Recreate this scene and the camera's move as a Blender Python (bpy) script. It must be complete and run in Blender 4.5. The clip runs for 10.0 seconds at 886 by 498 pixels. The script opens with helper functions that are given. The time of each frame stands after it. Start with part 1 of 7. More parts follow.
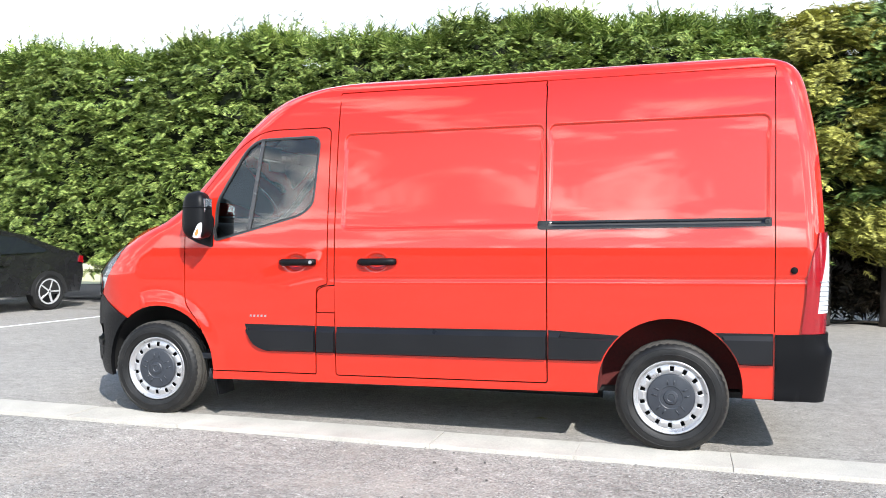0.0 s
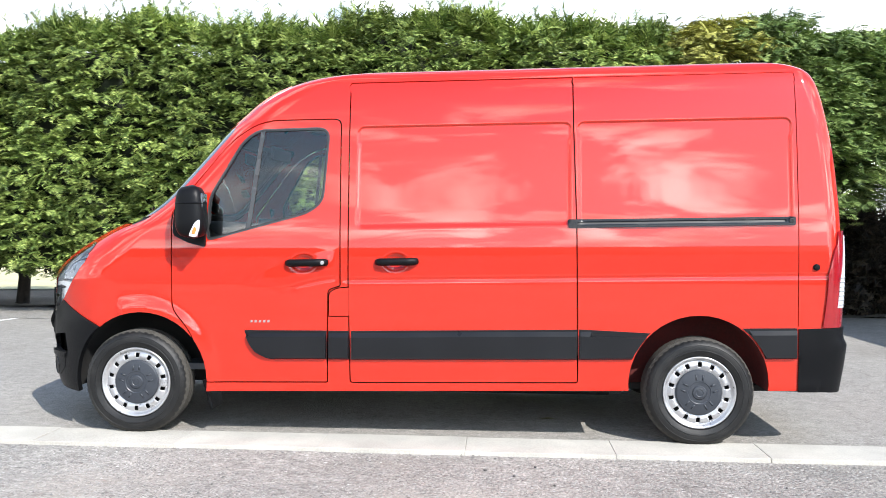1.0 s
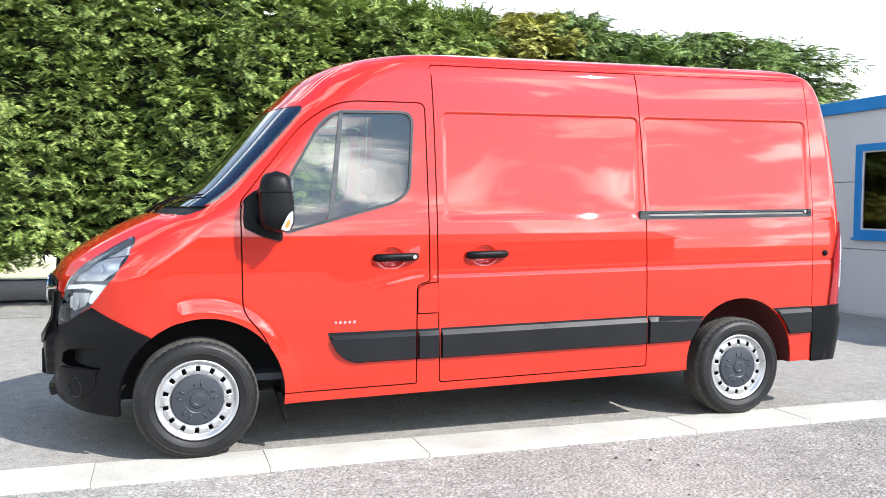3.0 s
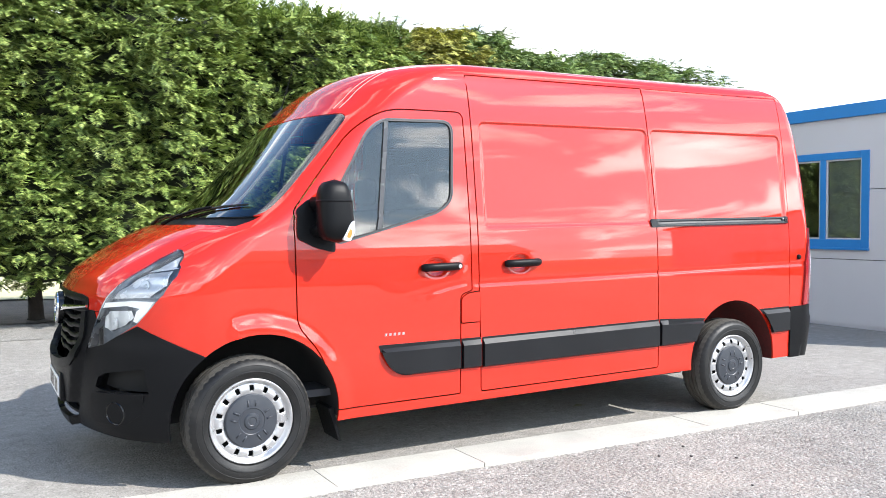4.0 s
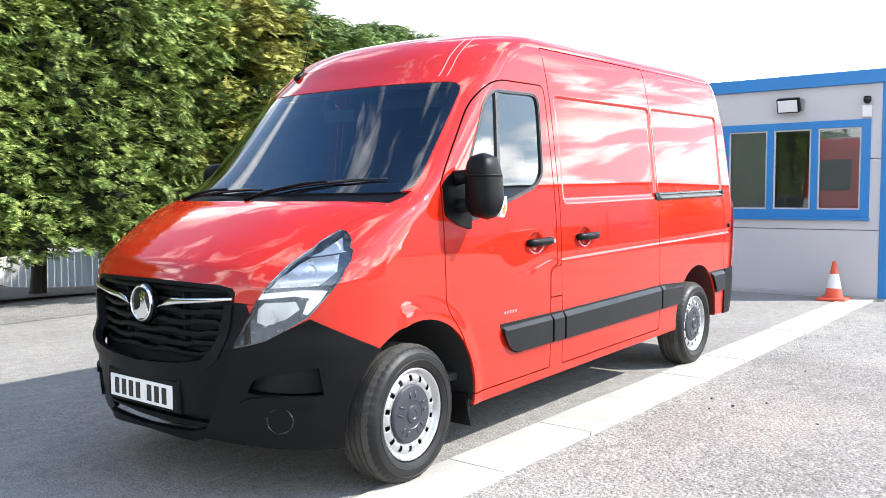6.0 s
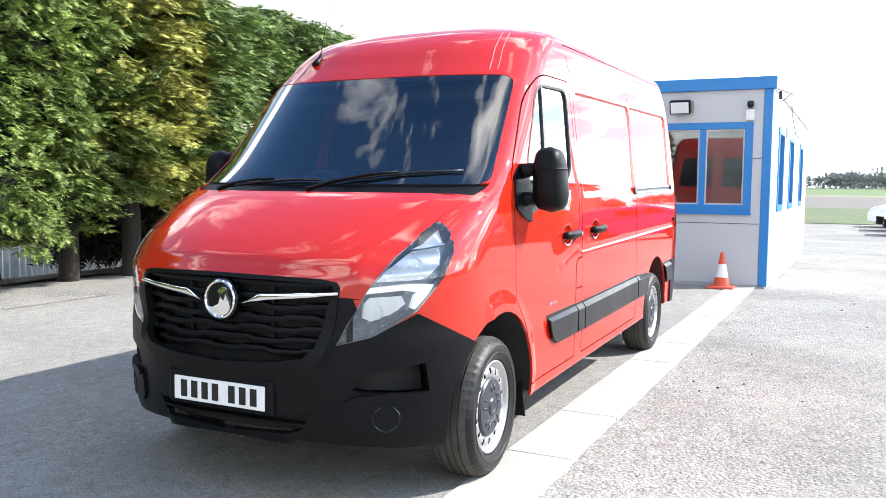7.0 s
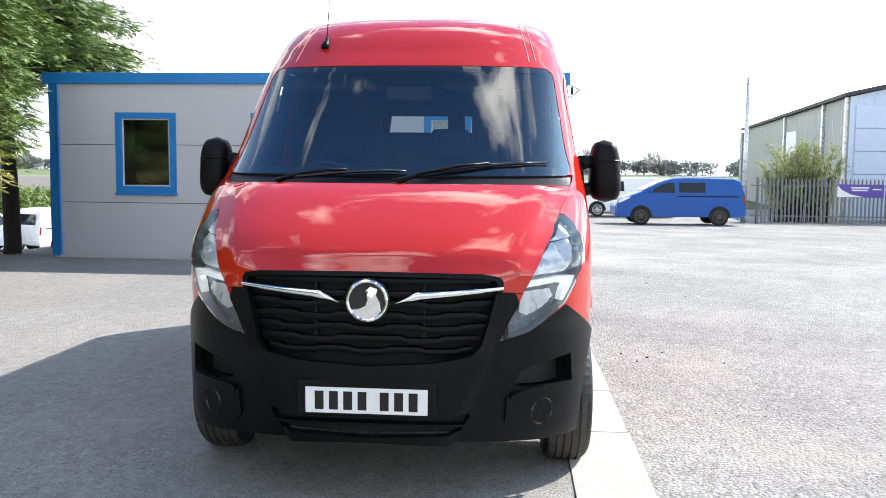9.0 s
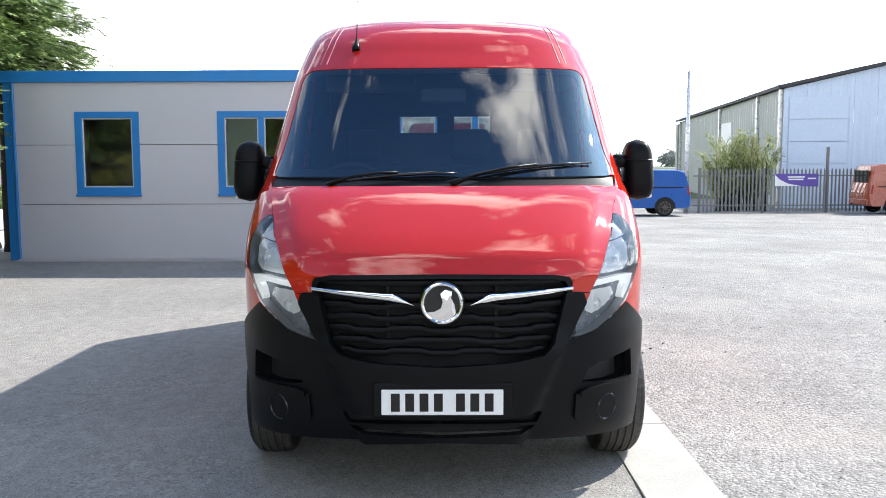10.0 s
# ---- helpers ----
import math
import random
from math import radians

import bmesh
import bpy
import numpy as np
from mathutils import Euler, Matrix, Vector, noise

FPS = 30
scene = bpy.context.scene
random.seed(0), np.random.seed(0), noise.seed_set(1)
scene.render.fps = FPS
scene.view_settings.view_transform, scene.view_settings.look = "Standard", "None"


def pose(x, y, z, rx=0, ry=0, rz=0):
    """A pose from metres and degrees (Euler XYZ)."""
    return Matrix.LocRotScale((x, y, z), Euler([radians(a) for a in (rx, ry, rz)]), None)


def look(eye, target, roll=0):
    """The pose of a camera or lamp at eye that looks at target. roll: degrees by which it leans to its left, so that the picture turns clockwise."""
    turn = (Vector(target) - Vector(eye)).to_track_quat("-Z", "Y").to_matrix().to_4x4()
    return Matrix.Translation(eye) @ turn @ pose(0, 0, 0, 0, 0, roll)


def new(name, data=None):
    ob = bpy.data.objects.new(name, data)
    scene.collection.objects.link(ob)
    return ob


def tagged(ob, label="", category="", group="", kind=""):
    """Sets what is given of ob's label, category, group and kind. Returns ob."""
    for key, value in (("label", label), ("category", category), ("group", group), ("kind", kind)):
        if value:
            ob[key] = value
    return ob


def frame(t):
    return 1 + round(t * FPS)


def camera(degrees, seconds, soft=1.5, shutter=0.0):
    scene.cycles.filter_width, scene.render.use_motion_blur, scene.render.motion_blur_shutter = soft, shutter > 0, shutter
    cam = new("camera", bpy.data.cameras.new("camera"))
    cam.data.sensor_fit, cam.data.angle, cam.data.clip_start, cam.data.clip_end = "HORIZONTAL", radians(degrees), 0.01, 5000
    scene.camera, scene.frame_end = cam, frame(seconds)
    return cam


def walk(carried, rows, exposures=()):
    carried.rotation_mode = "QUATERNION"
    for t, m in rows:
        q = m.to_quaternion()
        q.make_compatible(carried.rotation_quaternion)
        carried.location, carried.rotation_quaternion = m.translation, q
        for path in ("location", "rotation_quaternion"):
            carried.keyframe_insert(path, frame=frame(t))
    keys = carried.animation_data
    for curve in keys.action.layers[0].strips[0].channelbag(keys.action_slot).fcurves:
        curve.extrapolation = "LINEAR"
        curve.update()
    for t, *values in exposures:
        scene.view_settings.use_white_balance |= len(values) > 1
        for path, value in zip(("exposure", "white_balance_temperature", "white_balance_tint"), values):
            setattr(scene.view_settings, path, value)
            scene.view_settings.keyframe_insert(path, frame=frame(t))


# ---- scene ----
cam = camera(55.5, 10.0, 0.9)
PATH = [
    (0, (3.738, -5.348, 1.351), (3.192, -3.424, 1.316), 0.4),
    (0.5, (3.085, -5.374, 1.339), (2.824, -3.391, 1.311), 0.4),
    (1, (2.419, -5.366, 1.343), (2.28, -3.371, 1.307), 0.4),
    (1.5, (1.76, -5.286, 1.344), (1.83, -3.288, 1.305), 0.4),
    (2, (1.078, -5.245, 1.375), (1.354, -3.265, 1.331), 0.3),
    (2.5, (0.451, -5.065, 1.428), (0.866, -3.11, 1.355), 0.3),
    (2.7, (0.186, -5.002, 1.448), (0.69, -3.068, 1.362), 0.4),
    (3.8, (-1.107, -4.434, 1.39), (-0.184, -2.661, 1.328), 0.2),
    (4, (-1.312, -4.362, 1.394), (-0.332, -2.619, 1.339), 0.0),
    (4.5, (-1.822, -4.012, 1.403), (-0.686, -2.368, 1.322), 0.0),
    (5, (-2.348, -3.571, 1.421), (-1.045, -2.06, 1.294), 0.1),
    (5.5, (-2.771, -3.099, 1.43), (-1.324, -1.726, 1.294), 0.3),
    (5.7, (-2.932, -2.902, 1.429), (-1.433, -1.585, 1.298), 0.0),
    (6.8, (-3.676, -1.735, 1.439), (-1.927, -0.776, 1.295), 0.4),
    (7, (-3.811, -1.517, 1.432), (-2.019, -0.64, 1.284), 0.6),
    (7.5, (-4.026, -1.005, 1.429), (-2.152, -0.32, 1.278), 0.7),
    (8, (-4.146, -0.478, 1.433), (-2.218, 0.029, 1.272), 0.8),
    (8.5, (-4.281, 0.006, 1.443), (-2.314, 0.325, 1.277), 0.7),
    (9, (-4.321, 0.434, 1.443), (-2.335, 0.598, 1.268), 0.6),
    (9.5, (-4.373, 0.786, 1.452), (-2.382, 0.839, 1.268), 0.4),
    (10, (-4.396, 1.005, 1.482), (-2.405, 1.019, 1.293), -0.2),
]
# the camera opens up a little as it swings round to the nose
walk(cam, [(t, look(eye, target, roll)) for t, eye, target, roll in PATH], [(0.0, 0.70), (1.3, 0.69), (2.5, 0.80), (4.5, 0.88), (7.0, 0.99), (8.5, 0.88), (10.0, 0.75)])

# ---- world, sun, exposure ----
SUN_TO = Vector((0.70, -0.90, 1.0)).normalized()
world = bpy.data.worlds.new("sky")
scene.world = world
world.use_nodes = True


def build_sky(nt):
    nt.nodes.clear()
    out = nt.nodes.new("ShaderNodeOutputWorld")
    bg = nt.nodes.new("ShaderNodeBackground")
    sky = nt.nodes.new("ShaderNodeTexSky")
    sky.sky_type, sky.sun_disc = "NISHITA", False
    sky.sun_elevation = math.asin(SUN_TO.z)
    sky.sun_rotation = math.atan2(SUN_TO.x, SUN_TO.y)
    sky.air_density, sky.dust_density, sky.ozone_density = 1.0, 0.5, 1.6
    # fair-weather clouds over the whole sky, stretched towards the horizon
    co = nt.nodes.new("ShaderNodeTexCoord")
    sep = nt.nodes.new("ShaderNodeSeparateXYZ")
    nt.links.new(co.outputs["Generated"], sep.inputs[0])
    zc = nt.nodes.new("ShaderNodeMath")
    zc.operation = "MAXIMUM"
    zc.inputs[1].default_value = 0.0
    nt.links.new(sep.outputs["Z"], zc.inputs[0])
    za = nt.nodes.new("ShaderNodeMath")
    za.operation = "ADD"
    za.inputs[1].default_value = 0.30
    nt.links.new(zc.outputs[0], za.inputs[0])
    flat = []
    for ax in ("X", "Y"):
        dv = nt.nodes.new("ShaderNodeMath")
        dv.operation = "DIVIDE"
        nt.links.new(sep.outputs[ax], dv.inputs[0])
        nt.links.new(za.outputs[0], dv.inputs[1])
        flat.append(dv)
    comb = nt.nodes.new("ShaderNodeCombineXYZ")
    nt.links.new(flat[0].outputs[0], comb.inputs[0])
    nt.links.new(flat[1].outputs[0], comb.inputs[1])
    n1 = nt.nodes.new("ShaderNodeTexNoise")
    n1.inputs["Scale"].default_value = 3.1
    n1.inputs["Detail"].default_value = 9.0
    n1.inputs["Roughness"].default_value = 0.60
    n1.inputs["Distortion"].default_value = 0.55
    nt.links.new(comb.outputs[0], n1.inputs["Vector"])
    ramp = nt.nodes.new("ShaderNodeValToRGB")
    ramp.color_ramp.elements[0].position = 0.525
    ramp.color_ramp.elements[0].color = (0, 0, 0, 1)
    ramp.color_ramp.elements[1].position = 0.635
    ramp.color_ramp.elements[1].color = (1, 1, 1, 1)
    # the clouds stand thicker in a bank over the horizon
    bank = nt.nodes.new("ShaderNodeMapRange")
    bank.inputs["From Min"].default_value, bank.inputs["From Max"].default_value = 0.20, 0.34
    bank.inputs["To Min"].default_value, bank.inputs["To Max"].default_value = 0.065, 0.0
    nt.links.new(sep.outputs["Z"], bank.inputs[0])
    thick = nt.nodes.new("ShaderNodeMath")
    thick.operation = "ADD"
    nt.links.new(n1.outputs["Fac"], thick.inputs[0])
    nt.links.new(bank.outputs[0], thick.inputs[1])
    nt.links.new(thick.outputs[0], ramp.inputs[0])
    # haze: towards the horizon the sky whitens
    hz = nt.nodes.new("ShaderNodeMapRange")
    hz.inputs["From Min"].default_value, hz.inputs["From Max"].default_value = 0.0, 0.40
    hz.inputs["To Min"].default_value, hz.inputs["To Max"].default_value = 0.75, 0.0
    nt.links.new(sep.outputs["Z"], hz.inputs[0])
    mx = nt.nodes.new("ShaderNodeMath")
    mx.operation = "MAXIMUM"
    nt.links.new(ramp.outputs[0], mx.inputs[0])
    away = nt.nodes.new("ShaderNodeVectorMath")
    away.operation = "DOT_PRODUCT"
    away.inputs[1].default_value = (-0.30, 0.85, 0.0)
    nt.links.new(co.outputs["Generated"], away.inputs[0])
    af = nt.nodes.new("ShaderNodeMapRange")
    af.interpolation_type = "SMOOTHSTEP"
    af.inputs["From Min"].default_value, af.inputs["From Max"].default_value = -0.45, 0.35
    af.inputs["To Min"].default_value = 0.15
    nt.links.new(away.outputs["Value"], af.inputs[0])
    hm = nt.nodes.new("ShaderNodeMath")
    hm.operation = "MULTIPLY"
    nt.links.new(hz.outputs[0], hm.inputs[0])
    nt.links.new(af.outputs[0], hm.inputs[1])
    nt.links.new(hm.outputs[0], mx.inputs[1])
    n2 = nt.nodes.new("ShaderNodeTexNoise")
    n2.inputs["Scale"].default_value = 2.6
    n2.inputs["Detail"].default_value = 6.0
    nt.links.new(comb.outputs[0], n2.inputs["Vector"])
    shade = nt.nodes.new("ShaderNodeValToRGB")
    shade.color_ramp.elements[0].position, shade.color_ramp.elements[0].color = 0.35, (15.0, 15.4, 15.9, 1)
    shade.color_ramp.elements[1].position, shade.color_ramp.elements[1].color = 0.66, (52.0, 51.5, 50.5, 1)
    nt.links.new(n2.outputs["Fac"], shade.inputs[0])
    mix = nt.nodes.new("ShaderNodeMix")
    mix.data_type = "RGBA"
    nt.links.new(mx.outputs[0], mix.inputs["Factor"])
    deep = nt.nodes.new("ShaderNodeMix")
    deep.data_type, deep.blend_type = "RGBA", "MULTIPLY"
    deep.inputs["Factor"].default_value = 1.0
    deep.inputs["B"].default_value = (1.35, 2.15, 2.85, 1)
    nt.links.new(sky.outputs[0], deep.inputs["A"])
    # the lower sky is a pale milky blue
    low_sky = nt.nodes.new("ShaderNodeMapRange")
    low_sky.interpolation_type = "SMOOTHSTEP"
    low_sky.inputs["From Min"].default_value, low_sky.inputs["From Max"].default_value = 0.25, 0.75
    low_sky.inputs["To Min"].default_value, low_sky.inputs["To Max"].default_value = 0.85, 0.0
    nt.links.new(sep.outputs["Z"], low_sky.inputs[0])
    milky = nt.nodes.new("ShaderNodeMix")
    milky.data_type = "RGBA"
    milky.inputs["B"].default_value = (7.2, 9.2, 10.8, 1)
    nt.links.new(low_sky.outputs[0], milky.inputs["Factor"])
    nt.links.new(deep.outputs["Result"], milky.inputs["A"])
    nt.links.new(milky.outputs["Result"], mix.inputs["A"])
    nt.links.new(shade.outputs[0], mix.inputs["B"])
    # the sky glows on the sun's side, low down
    sd = nt.nodes.new("ShaderNodeVectorMath")
    sd.operation = "DOT_PRODUCT"
    sd.inputs[1].default_value = (0.614, -0.789, -0.55)
    nt.links.new(co.outputs["Generated"], sd.inputs[0])
    gl = nt.nodes.new("ShaderNodeMapRange")
    gl.interpolation_type = "SMOOTHSTEP"
    gl.inputs["From Min"].default_value, gl.inputs["From Max"].default_value = 0.10, 0.85
    gl.inputs["To Min"].default_value, gl.inputs["To Max"].default_value = 1.0, 2.2
    nt.links.new(sd.outputs["Value"], gl.inputs[0])
    bright = nt.nodes.new("ShaderNodeVectorMath")
    bright.operation = "SCALE"
    nt.links.new(mix.outputs["Result"], bright.inputs[0])
    nt.links.new(gl.outputs[0], bright.inputs["Scale"])
    nt.links.new(bright.outputs[0], bg.inputs["Color"])
    bg.inputs["Strength"].default_value = 0.058
    nt.links.new(bg.outputs[0], out.inputs[0])


build_sky(world.node_tree)
sun_data = bpy.data.lights.new("sun", "SUN")
sun_data.energy, sun_data.angle, sun_data.color = 4.75, radians(0.55), (1.0, 0.965, 0.915)
sun = new("sun", sun_data)
sun.matrix_world = look(SUN_TO * 60, (0, 0, 0))

# ---- materials ----
def pbr(name, color, rough=0.6, metal=0.0, var=0.12, scale=6.0, fine=60.0, bump=0.0, bump_scale=80.0, coat=0.0, rvar=0.08, spec=0.5, per_object=0.0, tint=None):
    """A plain surface with colour variation at two scales, uneven roughness and fine relief."""
    m = bpy.data.materials.new(name)
    m.use_nodes = True
    nt = m.node_tree
    b = nt.nodes["Principled BSDF"]
    co = nt.nodes.new("ShaderNodeTexCoord")
    big = nt.nodes.new("ShaderNodeTexNoise")
    big.inputs["Scale"].default_value, big.inputs["Detail"].default_value = scale, 5.0
    small = nt.nodes.new("ShaderNodeTexNoise")
    small.inputs["Scale"].default_value, small.inputs["Detail"].default_value = fine, 3.0
    for n in (big, small):
        nt.links.new(co.outputs["Object"], n.inputs["Vector"])
    add = nt.nodes.new("ShaderNodeMath")
    add.operation = "ADD"
    nt.links.new(big.outputs["Fac"], add.inputs[0])
    nt.links.new(small.outputs["Fac"], add.inputs[1])
    rng = nt.nodes.new("ShaderNodeMapRange")
    rng.inputs["From Min"].default_value, rng.inputs["From Max"].default_value = 0.6, 1.4
    rng.inputs["To Min"].default_value, rng.inputs["To Max"].default_value = 1 - var, 1 + var
    nt.links.new(add.outputs[0], rng.inputs[0])
    mul = nt.nodes.new("ShaderNodeMix")
    mul.data_type, mul.blend_type = "RGBA", "MULTIPLY"
    mul.inputs["Factor"].default_value = 1.0
    mul.inputs["A"].default_value = (*color, 1)
    nt.links.new(rng.outputs[0], mul.inputs["B"])
    last = mul.outputs["Result"]
    if tint:
        mt = nt.nodes.new("ShaderNodeMix")
        mt.data_type = "RGBA"
        mt.inputs["B"].default_value = (*tint, 1)
        r2 = nt.nodes.new("ShaderNodeMapRange")
        r2.inputs["From Min"].default_value, r2.inputs["From Max"].default_value = 0.5, 0.75
        nt.links.new(big.outputs["Fac"], r2.inputs[0])
        nt.links.new(r2.outputs[0], mt.inputs["Factor"])
        nt.links.new(last, mt.inputs["A"])
        last = mt.outputs["Result"]
    if per_object:
        oi = nt.nodes.new("ShaderNodeObjectInfo")
        r3 = nt.nodes.new("ShaderNodeMapRange")
        r3.inputs["To Min"].default_value, r3.inputs["To Max"].default_value = 1 - per_object, 1 + per_object
        nt.links.new(oi.outputs["Random"], r3.inputs[0])
        m3 = nt.nodes.new("ShaderNodeMix")
        m3.data_type, m3.blend_type = "RGBA", "MULTIPLY"
        m3.inputs["Factor"].default_value = 1.0
        nt.links.new(last, m3.inputs["A"])
        nt.links.new(r3.outputs[0], m3.inputs["B"])
        last = m3.outputs["Result"]
    nt.links.new(last, b.inputs["Base Color"])
    rr = nt.nodes.new("ShaderNodeMapRange")
    rr.inputs["From Min"].default_value, rr.inputs["From Max"].default_value = 0.3, 0.7
    rr.inputs["To Min"].default_value, rr.inputs["To Max"].default_value = max(0.02, rough - rvar), min(1.0, rough + rvar)
    nt.links.new(big.outputs["Fac"], rr.inputs[0])
    nt.links.new(rr.outputs[0], b.inputs["Roughness"])
    b.inputs["Metallic"].default_value = metal
    b.inputs["Specular IOR Level"].default_value = spec
    b.inputs["Coat Weight"].default_value = coat
    b.inputs["Coat Roughness"].default_value = 0.02
    if bump:
        bn = nt.nodes.new("ShaderNodeTexNoise")
        bn.inputs["Scale"].default_value, bn.inputs["Detail"].default_value = bump_scale, 4.0
        nt.links.new(co.outputs["Object"], bn.inputs["Vector"])
        bp = nt.nodes.new("ShaderNodeBump")
        bp.inputs["Strength"].default_value, bp.inputs["Distance"].default_value = 1.0, bump
        nt.links.new(bn.outputs["Fac"], bp.inputs["Height"])
        nt.links.new(bp.outputs[0], b.inputs["Normal"])
    return m


def glass(name, color=(1, 1, 1), rough=0.0, gloss=1.7):
    """Thin sheet glass: clear straight through, with a mirror gloss that grows at grazing angles."""
    m = bpy.data.materials.new(name)
    m.use_nodes = True
    nt = m.node_tree
    nt.nodes.clear()
    out = nt.nodes.new("ShaderNodeOutputMaterial")
    tr = nt.nodes.new("ShaderNodeBsdfTransparent")
    tr.inputs["Color"].default_value = (*color, 1)
    gl = nt.nodes.new("ShaderNodeBsdfGlossy")
    gl.inputs["Roughness"].default_value = rough
    fr = nt.nodes.new("ShaderNodeFresnel")
    fr.inputs["IOR"].default_value = 1.52
    k = nt.nodes.new("ShaderNodeMath")
    k.operation, k.use_clamp = "MULTIPLY_ADD", True
    k.inputs[1].default_value, k.inputs[2].default_value = gloss, 0.0
    nt.links.new(fr.outputs[0], k.inputs[0])
    mx = nt.nodes.new("ShaderNodeMixShader")
    nt.links.new(k.outputs[0], mx.inputs[0])
    nt.links.new(tr.outputs[0], mx.inputs[1])
    nt.links.new(gl.outputs[0], mx.inputs[2])
    nt.links.new(mx.outputs[0], out.inputs[0])
    return m


def ground_mat(name, base, speck_light, speck_dark, grain, patch=(0.9, 1.1), stain=None, bump=0.004, wet=0.85):
    """Stony surface: grains of two sizes told apart by cell patterns, broad worn patches and stains."""
    m = bpy.data.materials.new(name)
    m.use_nodes = True
    nt = m.node_tree
    b = nt.nodes["Principled BSDF"]
    co = nt.nodes.new("ShaderNodeTexCoord")

    def cells(scale, dark, light, mid):
        vor = nt.nodes.new("ShaderNodeTexVoronoi")
        vor.inputs["Scale"].default_value = scale
        nt.links.new(co.outputs["Object"], vor.inputs["Vector"])
        cell = nt.nodes.new("ShaderNodeSeparateColor")
        nt.links.new(vor.outputs["Color"], cell.inputs[0])
        ramp = nt.nodes.new("ShaderNodeValToRGB")
        el = ramp.color_ramp.elements
        el[0].position, el[0].color = 0.06, (*dark, 1)
        el[1].position, el[1].color = 0.95, (*light, 1)
        for p, c in ((0.28, mid), (0.70, mid)):
            e = el.new(p)
            e.color = (*c, 1)
        nt.links.new(cell.outputs[0], ramp.inputs[0])
        return vor, cell, ramp

    def noise_at(scale, detail, rough, shift):
        n = nt.nodes.new("ShaderNodeTexNoise")
        n.inputs["Scale"].default_value, n.inputs["Detail"].default_value, n.inputs["Roughness"].default_value = scale, detail, rough
        mp = nt.nodes.new("ShaderNodeMapping")
        mp.inputs["Location"].default_value = (shift, shift * 0.3, 0.0)
        nt.links.new(co.outputs["Object"], mp.inputs[0])
        nt.links.new(mp.outputs[0], n.inputs["Vector"])
        return n

    def ranged(src, f0, f1, t0, t1):
        r = nt.nodes.new("ShaderNodeMapRange")
        for k, v in zip(("From Min", "From Max", "To Min", "To Max"), (f0, f1, t0, t1)):
            r.inputs[k].default_value = v
        nt.links.new(src, r.inputs[0])
        return r.outputs[0]

    def blend(kind, a, b_, fac):
        x = nt.nodes.new("ShaderNodeMix")
        x.data_type, x.blend_type = "RGBA", kind
        for sock, v in ((x.inputs["A"], a), (x.inputs["B"], b_), (x.inputs["Factor"], fac)):
            if isinstance(v, bpy.types.NodeSocket):
                nt.links.new(v, sock)
            else:
                sock.default_value = v
        return x.outputs["Result"]

    vor, cell, fine = cells(grain, speck_dark, speck_light, base)
    vor2, cell2, coarse = cells(grain * 0.36, tuple(c * 0.8 for c in speck_dark), tuple(min(0.75, c * 1.12) for c in speck_light), base)
    # the coarse chips lie bare only where the fines have worn away
    worn = ranged(noise_at(1.3, 6.0, 0.6, 3.0).outputs["Fac"], 0.44, 0.62, 0.0, 0.5)
    last = blend("MIX", fine.outputs[0], coarse.outputs[0], worn)
    last = blend("MULTIPLY", last, ranged(noise_at(0.55, 8.0, 0.62, 0.0).outputs["Fac"], 0.3, 0.7, *patch), 1.0)
    last = blend("MULTIPLY", last, ranged(noise_at(9.0, 5.0, 0.7, 1.0).outputs["Fac"], 0.3, 0.7, 0.80, 1.16), 1.0)
    sweep = noise_at(0.16, 4.0, 0.55, 11.0)
    sweep.inputs["Distortion"].default_value = 2.2
    last = blend("MULTIPLY", last, ranged(sweep.outputs["Fac"], 0.35, 0.65, 1 - 0.6 * (1 - patch[0]), 1 + 0.45 * (patch[1] - 1)), 1.0)
    if stain:
        last = blend("MIX", last, (*stain, 1), ranged(noise_at(0.7, 7.0, 0.6, 7.3).outputs["Fac"], 0.52, 0.70, 0.0, 0.6))
    nt.links.new(last, b.inputs["Base Color"])
    b.inputs["Roughness"].default_value = wet
    b.inputs["Specular IOR Level"].default_value = 0.35
    prev = None
    for v, d in ((vor, bump), (vor2, bump * 2.2)):
        bp = nt.nodes.new("ShaderNodeBump")
        bp.inputs["Strength"].default_value, bp.inputs["Distance"].default_value = 0.8, d
        nt.links.new(v.outputs["Distance"], bp.inputs["Height"])
        bp.invert = True
        if prev is not None:
            nt.links.new(prev, bp.inputs["Normal"])
        prev = bp.outputs[0]
    nt.links.new(prev, b.inputs["Normal"])
    return m


